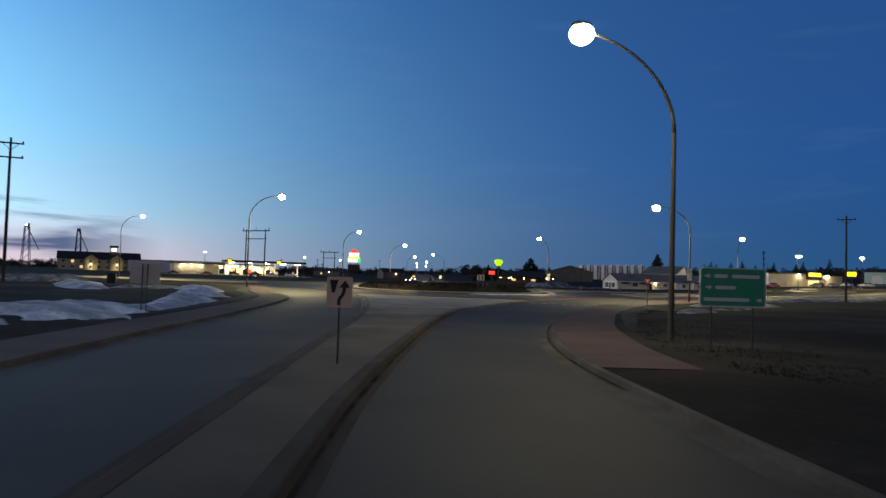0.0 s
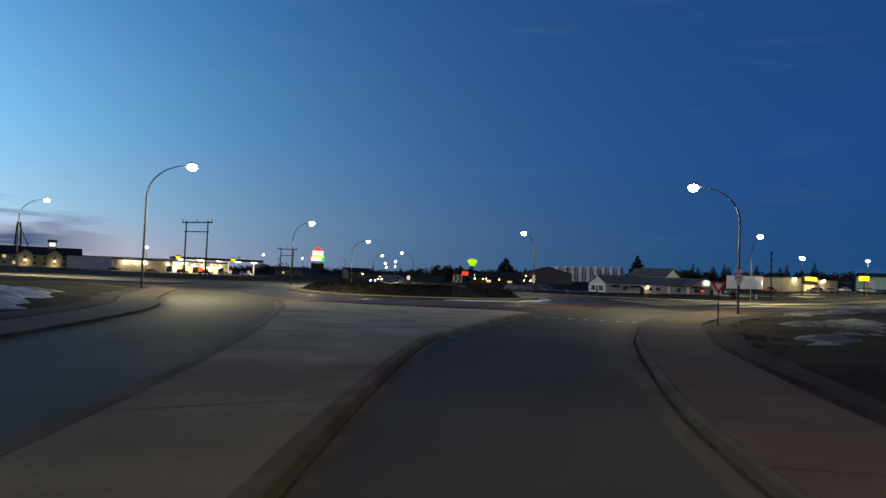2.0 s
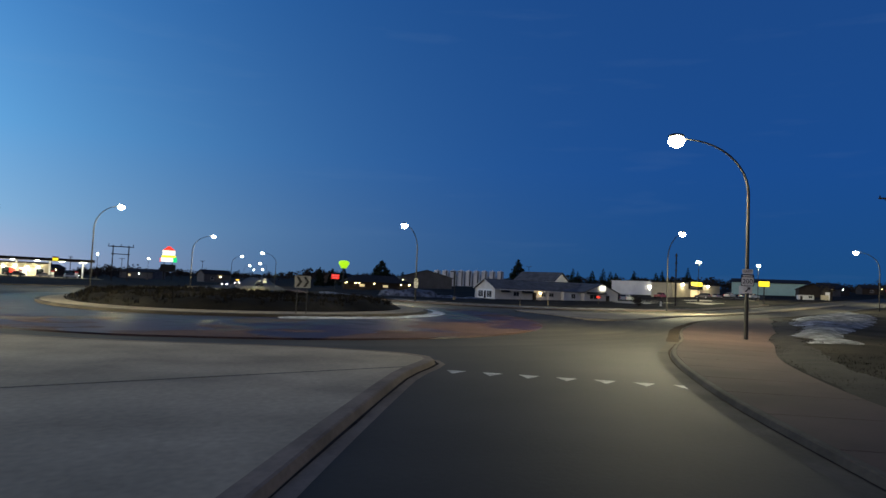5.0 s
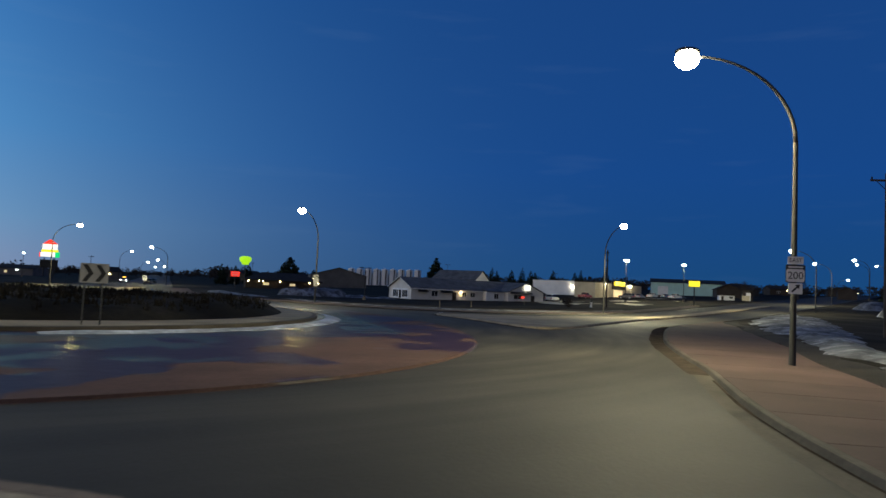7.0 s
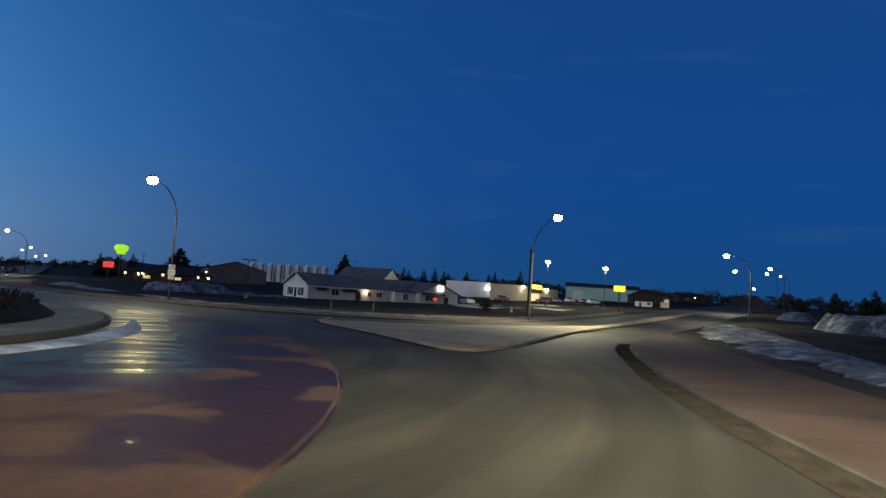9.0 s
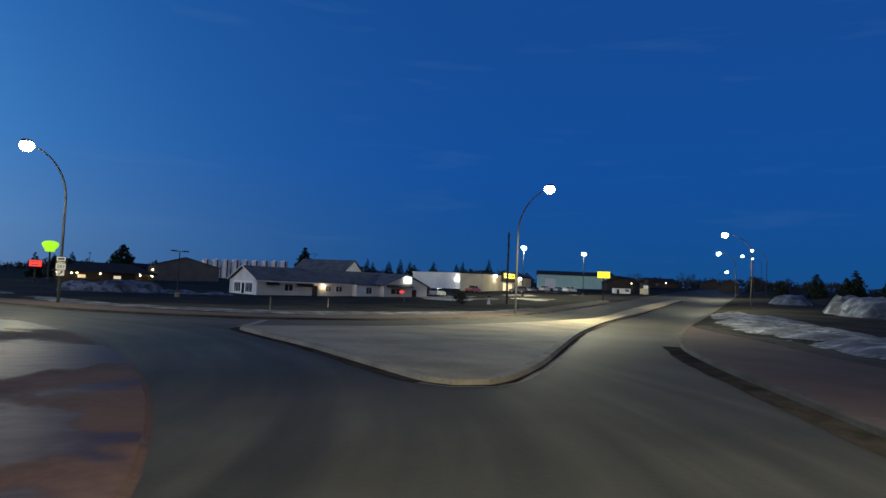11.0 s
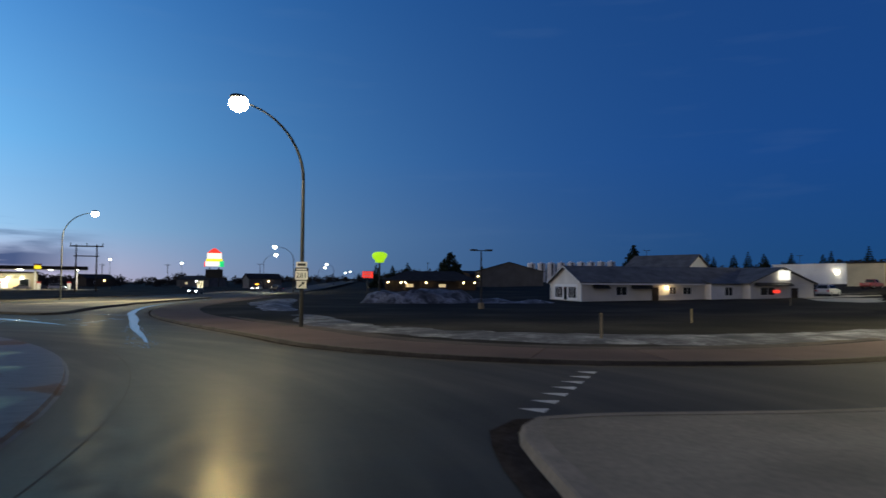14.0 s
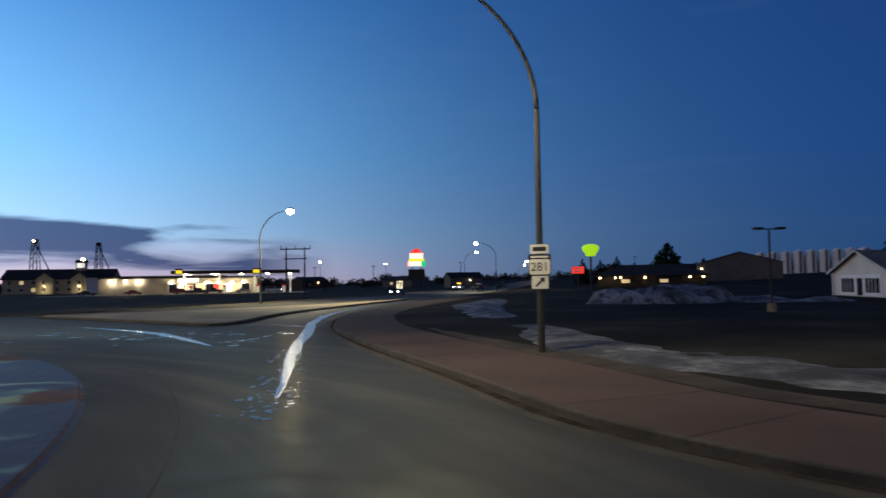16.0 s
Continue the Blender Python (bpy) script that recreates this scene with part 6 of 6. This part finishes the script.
# ---------------------------------------------------------------- vehicles
def vehicle(kind, x, y, turn, paint, label, lights=""):
    ob = thing("pickup_truck" if kind == "pickup" else "car", x, y, 0.0, turn, label, "pickup" if kind == "pickup" else "car", "parked vehicles")
    w = 0.92 if kind != "pickup" else 1.0
    if kind == "sedan":
        low = [(-2.25, 0.35), (2.2, 0.35), (2.3, 0.6), (2.2, 0.85), (1.1, 0.95), (-1.5, 0.98), (-2.3, 0.92), (-2.35, 0.6)]
        top = [(-1.6, 0.96), (1.0, 0.94), (0.35, 1.42), (-0.95, 1.45)]
        ax = (1.4, -1.4)
    elif kind == "suv":
        low = [(-2.3, 0.4), (2.25, 0.4), (2.35, 0.7), (2.25, 1.0), (1.2, 1.1), (-2.3, 1.12), (-2.4, 0.7)]
        top = [(-2.25, 1.1), (1.1, 1.08), (0.5, 1.72), (-2.0, 1.76)]
        ax = (1.45, -1.4)
    else:
        low = [(-2.8, 0.5), (2.7, 0.5), (2.8, 0.8), (2.7, 1.12), (1.3, 1.2), (-2.8, 1.2), (-2.85, 0.8)]
        top = [(-0.9, 1.18), (1.2, 1.18), (0.7, 1.82), (-0.75, 1.86)]
        ax = (1.75, -1.75)

    def hull(outline, half, pinch=1.0):
        bm = bmesh.new()
        lo = min(z for _, z in outline)
        hi = max(z for _, z in outline)
        sides = []
        for s in (-1, 1):
            sides.append([bm.verts.new((px, s * half * (1 - (1 - pinch) * (pz - lo) / (hi - lo)), pz)) for px, pz in outline])
        n = len(outline)
        for i in range(n):
            bm.faces.new((sides[0][i], sides[0][(i + 1) % n], sides[1][(i + 1) % n], sides[1][i]))
        bm.faces.new(sides[0][::-1])
        bm.faces.new(sides[1])
        bmesh.ops.recalc_face_normals(bm, faces=bm.faces)
        bmesh.ops.bevel(bm, geom=bm.edges[:], offset=0.05, segments=2, affect="EDGES")
        return bm

    body = part("body", hull(low, w, 0.96), paint, ob)
    cabin = part("cabin", hull(top, w - 0.06, 0.80), paint, ob)
    lo, hi = top[0][1], max(z for _, z in top)
    for s in (-1, 1):
        bm = bmesh.new()
        h0, h1 = lo + 0.10, hi - 0.10
        y0, y1 = s * (w - 0.06) * 0.985, s * (w - 0.06) * 0.845
        vs = [bm.verts.new(p) for p in ((top[0][0] + 0.25, y0, h0), (top[1][0] - 0.25, y0, h0), (top[2][0] - 0.05, y1, h1), (top[3][0] + 0.1, y1, h1))]
        bm.faces.new(vs if s < 0 else vs[::-1])
        bmesh.ops.solidify(bm, geom=bm.faces[:], thickness=-0.02)
        part("side_window", bm, GLASS, cabin)
    for (a, b) in ((top[1], top[2]), (top[0], top[3])):
        bm = bmesh.new()
        o = 0.03 if a is top[1] else -0.03
        vs = [bm.verts.new(p) for p in ((a[0] + o - (a[0] - b[0]) * 0.12, -w + 0.2, a[1] + (b[1] - a[1]) * 0.12), (a[0] + o - (a[0] - b[0]) * 0.12, w - 0.2, a[1] + (b[1] - a[1]) * 0.12), (b[0] + o + (a[0] - b[0]) * 0.12, w - 0.26, b[1] - (b[1] - a[1]) * 0.12), (b[0] + o + (a[0] - b[0]) * 0.12, -w + 0.26, b[1] - (b[1] - a[1]) * 0.12))]
        bm.faces.new(vs)
        bmesh.ops.solidify(bm, geom=bm.faces[:], thickness=0.02)
        part("windscreen", bm, GLASS, cabin)
    r = 0.36 if kind == "pickup" else 0.33
    for px in ax:
        for s in (-1, 1):
            wheel = part("wheel", tubed([(px, s * (w - 0.2), r), (px, s * (w + 0.02), r)], r, 18), RUBBER, ob)
            part("rim", tubed([(px, s * (w + 0.02), r), (px, s * (w + 0.035), r)], r * 0.6, 14), ALU, wheel)
    front, rear = low[2][0], low[-1][0]
    for s in (-1, 1):
        part("headlight", boxed(front - 0.12, front + 0.03, s * (w - 0.2) - 0.17, s * (w - 0.2) + 0.17, low[2][1] + 0.02, low[2][1] + 0.2), COOL_BULB if "f" in lights else ALU, ob)
        part("tail_light", boxed(rear - 0.03, rear + 0.1, s * (w - 0.16) - 0.12, s * (w - 0.16) + 0.12, low[-1][1] + 0.05, low[-1][1] + 0.28), TAIL_LIT if "r" in lights else RED_SIGN, ob)
    if "a" in lights:
        part("beacon_bar", boxed(top[3][0] + 0.4, top[3][0] + 0.7, -0.5, 0.5, hi, hi + 0.14), AMBER_LIT, ob, "glowing amber beacon bar")
    return ob


CAR_WHITE = plain("white_car_paint", (0.62, 0.63, 0.64), 0.3, 0.0, 0.6)
CAR_SILVER = plain("silver_car_paint", (0.35, 0.36, 0.37), 0.35, 0.5, 0.6)
CAR_RED = plain("dark_red_car_paint", (0.20, 0.02, 0.025), 0.3, 0.0, 0.6)
CAR_BLACK = plain("black_car_paint", (0.015, 0.015, 0.018), 0.3, 0.0, 0.6)
CAR_BLUE = plain("pale_blue_car_paint", (0.22, 0.30, 0.36), 0.35, 0.3, 0.6)
vehicle("suv", 105.0, 207.5, 35, CAR_WHITE, "white sport utility car parked beside the office")
vehicle("pickup", 133.0, 233.5, 30, CAR_RED, "dark red pickup parked before the white shed")
vehicle("suv", 152.0, 238.5, 120, CAR_BLACK, "black sport utility car parked at the store entrance")
vehicle("sedan", 161.0, 243.0, 30, CAR_SILVER, "silver car parked before the store")
vehicle("pickup", 169.0, 246.5, 30, CAR_WHITE, "white pickup parked before the store")
vehicle("pickup", 171.0, 238.0, 20, CAR_WHITE, "white pickup parked before the teal warehouse")
vehicle("sedan", 178.0, 250.0, 20, CAR_BLUE, "pale blue car parked before the teal warehouse")
vehicle("sedan", -98.0, 309.0, 24, CAR_BLACK, "black car parked beside the filling station shop")
vehicle("pickup", -66.0, 322.0, 21, CAR_BLACK, "black pickup standing at the fuel pumps")
vehicle("suv", -74.0, 318.0, 21, CAR_RED, "red sport utility car standing at the fuel pumps")
vehicle("sedan", -58.0, 325.5, 21, CAR_SILVER, "silver car standing at the fuel pumps")
vehicle("suv", -50.5, 330.0, 21, CAR_WHITE, "white sport utility car standing at the fuel pumps", "f")
vehicle("pickup", -62.0, 306.0, 25, CAR_BLACK, "black pickup parked before the fuel canopy")
vehicle("sedan", -84.0, 310.0, 24, CAR_RED, "dark red car parked at the station shop")
vehicle("pickup", 15.5, 305.0, -100, CAR_BLACK, "black pickup on the far road with tail lights on", "r")
vehicle("suv", 17.5, 352.0, -98, CAR_BLACK, "dark car on the far road with tail lights on", "r")
vehicle("pickup", 8.0, 322.0, -95, CAR_SILVER, "silver service truck on the far road with amber beacons", "fa")
vehicle("sedan", 4.5, 262.0, -95, CAR_BLACK, "dark car on the far road with headlights on", "f")


# ---------------------------------------------------------------- small things by the road
def hydrant(x, y):
    ob = thing("fire_hydrant", x, y, 0.1, 20, "white and dark fire hydrant on the verge", "fire hydrant")
    part("barrel", tubed([(0, 0, 0), (0, 0, 0.08), (0, 0, 0.1), (0, 0, 1.0)], [0.3, 0.3, 0.2, 0.18], 14), WHITE_SIGN, ob)
    part("bonnet", tubed([(0, 0, 1.0), (0, 0, 1.06), (0, 0, 1.3), (0, 0, 1.45)], [0.3, 0.3, 0.24, 0.06], 14), BLACK, ob)
    for s in (-1, 1):
        part("outlet", tubed([(s * 0.15, 0, 0.7), (s * 0.34, 0, 0.7)], 0.09, 10), BLACK, ob)


hydrant(94.0, 176.5)


def marker_post(x, y, h):
    ob = thing("marker_post", x, y, 0.1, 0, "slim pale marker post on the verge", "post", "marker posts")
    part("post", boxed(-0.05, 0.05, -0.03, 0.03, 0, h, bevel=0.01), CONCRETE, ob)


marker_post(48.1, 144.6, 1.2)
marker_post(59.0, 158.0, 0.9)
marker_post(84.0, 185.0, 0.9)


def leaf_cloud(bm, centre, radius, count, size, rng, squash=1.0):
    for _ in range(count):
        d = Vector((rng.gauss(0, 1), rng.gauss(0, 1), rng.gauss(0, 1))).normalized() * radius * rng.random() ** 0.45
        d.z *= squash
        c = Vector(centre) + d
        a = Vector((rng.uniform(-1, 1), rng.uniform(-1, 1), rng.uniform(-1, 1))) * size
        b = Vector((rng.uniform(-1, 1), rng.uniform(-1, 1), rng.uniform(-1, 1))) * size
        bm.faces.new([bm.verts.new(c + a), bm.verts.new(c + b), bm.verts.new(c - a * 0.6 - b * 0.4)])


def bush(x, y, r, seed, z=0.1, label="dark leafless round shrub"):
    rng = random.Random(seed)
    ob = thing("shrub", x, y, z, 0, label, "shrub", "shrubs")
    bm = bmesh.new()
    for k in range(7):
        a = 2 * math.pi * k / 7
        tube(bm, [(0, 0, 0), (math.cos(a) * r * 0.4, math.sin(a) * r * 0.4, r * 0.9)], [0.03, 0.012], 5)
    part("stem", bm, BARK, ob)
    bm = bmesh.new()
    for k in range(6):
        leaf_cloud(bm, (rng.uniform(-0.5, 0.5) * r, rng.uniform(-0.5, 0.5) * r, r * rng.uniform(0.45, 0.95)), r * 0.55, 70, r * 0.13, rng)
    part("crown", bm, TWIGS, ob)


bush(86.4, 173.2, 1.5, 1)
rng = random.Random(8)
for k in range(46):
    a = rng.uniform(-2.2, 1.2)
    q = rng.uniform(0.25, 0.85)
    bush(6 + 17 * q * math.cos(a), 121 + 19 * q * math.sin(a), rng.uniform(0.3, 0.6), 50 + k, 0.45, "dark leafless shrub on the island mound")


def conifer(x, y, h, r, seed, label="dark evergreen tree"):
    rng = random.Random(seed)
    ob = thing("conifer_tree", x, y, 0, 0, label, "tree", "evergreen trees")
    part("trunk", tubed([(0, 0, 0), (0, 0, h * 0.5), (0, 0, h * 0.95)], [0.02 * h, 0.013 * h, 0.003 * h], 8), BARK, ob)
    bm = bmesh.new()
    tiers = 13
    for t in range(tiers):
        f = t / (tiers - 1)
        z = h * (0.10 + 0.88 * f)
        rr = r * (1 - f) ** 0.62 + 0.12
        for k in range(max(6, int(18 * (1 - f)) + 5)):
            a = rng.uniform(0, 2 * math.pi)
            q = rr * rng.uniform(0.45, 1.05)
            leaf_cloud(bm, (q * math.cos(a), q * math.sin(a), z - q * 0.18), 0.34 * r * (1 - 0.55 * f), 16, 0.17 * r * (1 - 0.5 * f), rng, 0.7)
    part("crown", bm, NEEDLES, ob)
    return ob


conifer(68.5, 348, 11.5, 6.0, 1, "big dark evergreen tree, broad at its foot")
conifer(154, 396, 15.0, 5.6, 2, "tall pointed dark evergreen tree")
for k, (x, y, h, r) in enumerate(((183, 388, 11, 2.3), (188, 392, 9.5, 2.2), (196, 390, 10, 2.6), (205, 394, 11.5, 2.3), (212, 392, 9, 2.4), (221, 388, 10.5, 2.6), (230, 380, 9.5, 2.6), (236, 383, 11, 2.4), (246, 374, 12.5, 2.6), (50, 372, 8, 2.2), (56, 376, 9, 2.3), (44, 368, 8.5, 2.4), (84, 372, 7, 2.6), (172, 330, 9, 2.2), (246, 206, 7.5, 2.8), (252, 200, 6.5, 2.6), (262, 202, 9, 3.0), (268, 194, 8, 2.9), (276, 196, 9.5, 3.2), (284, 186, 9, 3.0), (236, 212, 5, 2.4))):
    conifer(x, y, h, r, 10 + k, "dark evergreen tree in a row behind the roofs")


def far_woods():
    """The low leafless belt of trees along the horizon."""
    rng = random.Random(77)
    bm = bmesh.new()
    for k in range(1150):
        bearing = radians(rng.uniform(-52, 86))
        d = rng.uniform(450, 820)
        if -8 < math.degrees(bearing) < 7 and d < 560:
            d += 260
        x, y = 20 + d * math.sin(bearing), 80 + d * math.cos(bearing)
        h = rng.uniform(3.5, 8.0) * (0.8 + d / 2200) * (1.0 + 0.5 * noise.noise((math.degrees(bearing) * 0.25, 0.0, 4.0)))
        tube(bm, [(x, y, 0), (x, y, h * 0.6)], [0.3, 0.12], 5)
        for j in range(3):
            leaf_cloud(bm, (x + rng.uniform(-3, 3), y + rng.uniform(-3, 3), h * rng.uniform(0.18, 0.72)), h * 0.5, 26, h * 0.15, rng, 0.75)
    fixture("far_woods", bm, TWIGS, "low dark belt of leafless trees along the horizon", "trees", "stuff")


far_woods()


def distant_houses():
    rng = random.Random(5)
    spots = [(-8, 410, 14), (66, 470, 18), (100, 500, 16), (-60, 500, 22), (-95, 470, 16), (225, 262, 14), (262, 300, 16), (300, 330, 20), (345, 352, 16), (250, 330, 12), (292, 262, 12), (380, 330, 16)]
    for k, (x, y, w) in enumerate(spots):
        ob = thing("distant_building", x, y, 0, rng.uniform(-30, 60), "small distant building with a pitched dark roof", "building", "distant buildings")
        h = rng.uniform(3.2, 4.4)
        wall_shell(ob, 0, w, 0, w * 0.6, h, h + 2.0, (GREY_WALL, BROWN_WALL, BROWN_WALL)[k % 3])
        gable_roof(ob, 0, w, 0, w * 0.6, h, h + 2.0, DARK_ROOF)
        window(ob, w * 0.3, 1.8, 1.4, 1.2, -0.03, WARM_GLASS if k % 2 else None)
        wall_light(ob, w * 0.6, -0.05, 2.9, COOL_BULB if k % 2 else WARM_BULB, 0.22)


distant_houses()
fixture("parking_lot", flat_patch([(88, 190), (112, 184), (136, 204), (190, 247), (205, 275), (176, 262), (130, 224), (108, 216)], 0.105), TAN_WALL, "pale gravel parking lot before the stores", "parking lot")


def bare_tree(x, y, h, r, seed, label):
    rng = random.Random(seed)
    ob = thing("leafless_tree", x, y, 0, 0, label, "tree", "leafless trees")
    part("trunk", tubed([(0, 0, 0), (0, 0, h * 0.4), (0.1, 0, h * 0.8)], [0.3, 0.2, 0.06], 8), BARK, ob)
    bm = bmesh.new()
    for k in range(9):
        a = 2 * math.pi * k / 9 + rng.uniform(-0.3, 0.3)
        z = h * rng.uniform(0.3, 0.55)
        tube(bm, [(0, 0, z), (math.cos(a) * r * 0.5, math.sin(a) * r * 0.5, z + h * 0.15), (math.cos(a) * r * 0.9, math.sin(a) * r * 0.9, z + h * 0.32)], [0.11, 0.07, 0.02], 6)
    part("limb", bm, BARK, ob)
    bm = bmesh.new()
    for k in range(26):
        a, q = rng.uniform(0, 2 * math.pi), r * rng.random() ** 0.5
        leaf_cloud(bm, (q * math.cos(a), q * math.sin(a), h * rng.uniform(0.42, 0.92)), r * 0.32, 34, r * 0.05, rng)
    part("twig_crown", bm, TWIGS, ob)


bare_tree(208, 246, 6.6, 3.0, 1, "round leafless tree behind the teal warehouse")
bare_tree(244, 252, 7.6, 3.4, 2, "round leafless tree beside the far road")
bare_tree(228, 262, 5.6, 2.8, 3, "low leafless tree beside the far road")


def roadside_yard():
    ob = thing("stair_tower", 191.3, 227.6, 0, 10, "narrow dark timber tower with an open top deck", "tower")
    ob.scale = (0.66, 0.66, 0.66)
    part("shaft", boxed(-1.6, 1.6, -1.6, 1.6, 0, 5.2), BROWN_WALL, ob)
    part("deck", boxed(-2.2, 2.2, -2.2, 2.2, 5.2, 5.5), DARK_ROOF, ob)
    for x in (-1.9, 1.9):
        for y in (-1.9, 1.9):
            part("post", boxed(x - 0.1, x + 0.1, y - 0.1, y + 0.1, 5.5, 7.2), BROWN_WALL, ob)
    part("roof", boxed(-2.4, 2.4, -2.4, 2.4, 7.2, 7.5), DARK_ROOF, ob)
    ob = thing("white_pillar_sign", 189.2, 225.5, 0, -40, "tall plain white pillar sign at the roadside", "sign")
    ob.scale = (0.66, 0.66, 0.66)
    part("panel", boxed(-1.0, 1.0, -0.3, 0.3, 0.4, 4.2, bevel=0.05), WHITE_METAL, ob)
    part("plinth", boxed(-1.2, 1.2, -0.45, 0.45, 0, 0.4), CONCRETE, ob)
    ob = thing("notice_board", 186.5, 224.0, 0, -40, "small pale orange board on two short posts", "sign")
    part("panel", boxed(-1.1, 1.1, -0.05, 0.05, 0.4, 1.9), TAN_WALL, ob)
    for x in (-0.8, 0.8):
        part("post", boxed(x - 0.06, x + 0.06, 0.05, 0.17, 0, 1.8), WOOD, ob)
    ob = thing("low_white_building", 189.0, 234.0, 0, -40, "low white building with a flat roof by the road", "building")
    ob.scale = (0.66, 0.66, 0.66)
    part("wall", boxed(-3.6, 3.6, 0, 8, 0, 2.5), WHITE_METAL, ob)
    part("roof", boxed(-3.8, 3.8, -0.2, 8.2, 2.5, 2.7), DARK_ROOF, ob)
    door(ob, -2.0, 1.1, 2.1, -0.03, BROWN_WALL)
    window(ob, 2.0, 1.6, 1.6, 1.0, -0.03)


roadside_yard()
for x, y, z in ((-76.7, 279, 9.4), (-49, 368, 10.4), (-33, 401, 10.2)):
    lot_lamp(x, y, z, 2, 15)


def deck_joints(outline, lines, count_label):
    """Narrow dark joints cut across the deck of a traffic island."""
    rim = curve(outline, 1.2, True)
    for n, (p, q) in enumerate(lines):
        p, q = Vector(p), Vector(q)
        hits = [p.lerp(q, k / 200) for k in range(201)]
        hits = [h for h in hits if inside((h.x, h.y), rim)]
        if len(hits) < 10:
            continue
        a, b = hits[3], hits[-4]
        side = Vector((-(b - a).y, (b - a).x)).normalized() * 0.05
        bm = bmesh.new()
        bm.faces.new([bm.verts.new((v.x, v.y, 0.1565)) for v in (a - side, b - side, b + side, a + side)])
        bm.normal_update()
        if bm.faces[:][0].normal.z < 0:
            bmesh.ops.reverse_faces(bm, faces=bm.faces)
        fixture("deck_joint", bm, KERB, count_label, "joint")


JOINTS = [((-6, y), (16, y + 9.5)) for y in (33, 50, 62)]
deck_joints(SOUTH_SPLITTER, JOINTS, "worn joint across the concrete island")
deck_joints(EAST_SPLITTER, [((x - 9, 140 - (x - 40) * 0.1), (x + 9, 104 + (x - 40) * 0.9)) for x in (52, 63)], "worn joint across the concrete island")


def tufts(name, spots, seed, size, label):
    """Short dry blades of grass in uneven tufts."""
    rng = random.Random(seed)
    bm = bmesh.new()
    for x, y, z in spots:
        for k in range(4):
            a = rng.uniform(0, 2 * math.pi)
            px, py = x + rng.gauss(0, 0.12), y + rng.gauss(0, 0.12)
            h, w = size * rng.uniform(0.5, 1.3), size * 0.16
            lean = rng.uniform(0.1, 0.6) * h
            bm.faces.new([bm.verts.new((px - w * math.sin(a), py + w * math.cos(a), z - 0.02)), bm.verts.new((px + w * math.sin(a), py - w * math.cos(a), z - 0.02)), bm.verts.new((px + lean * math.cos(a), py + lean * math.sin(a), z + h))])
    fixture(name, bm, GRASS, label, "grass", "stuff")


rng = random.Random(404)
spots = []
mound_line = MOUND
while len(spots) < 2600:
    a, q = rng.uniform(0, 2 * math.pi), rng.random() ** 0.5
    x, y = 6 + 17 * q * math.cos(a), 121 + 19.5 * q * math.sin(a)
    if inside((x, y), mound_line):
        spots.append((x, y, rise(Vector((x, y)), mound_line, 0.258, 0.75, 11, 0.35, 0.0)))
tufts("island_grass", spots, 405, 0.32, "dry dark grass and weeds on the island mound")
spots = []
edge = beside(near(right_kerb, 0, 70, 14, 122), 4.0)
for k in range(3800):
    i = rng.randrange(len(edge) - 1)
    p, q = Vector(edge[i]), Vector(edge[i + 1])
    d = (q - p).normalized()
    out = abs(rng.gauss(0, 2.6)) * (0.4 + rng.random())
    c = p.lerp(q, rng.random()) + Vector((d.y, -d.x)) * out
    spots.append((c.x, c.y, verge_height(c.x, c.y)))
tufts("verge_grass", spots, 406, 0.08, "short dry grass along the edge of the walk")


def settle():
    """Lay everything on the climbing land."""
    for ob in list(bpy.data.objects):
        if ob.type == "CAMERA":
            continue
        top = ob.parent is None
        where = ob.matrix_basis.translation
        if ob.type == "MESH" and where.length < 1e-6 and (top or (ob.parent.parent is None and ob.parent.matrix_basis.translation.length < 1e-6)):
            for v in ob.data.vertices:
                v.co.z += land(v.co.x, v.co.y)
        elif top and where.length > 1e-6:
            where = where.copy()
            where.z += land(where.x, where.y)
            ob.matrix_basis = Matrix.Translation((0, 0, where.z - ob.matrix_basis.translation.z)) @ ob.matrix_basis


settle()
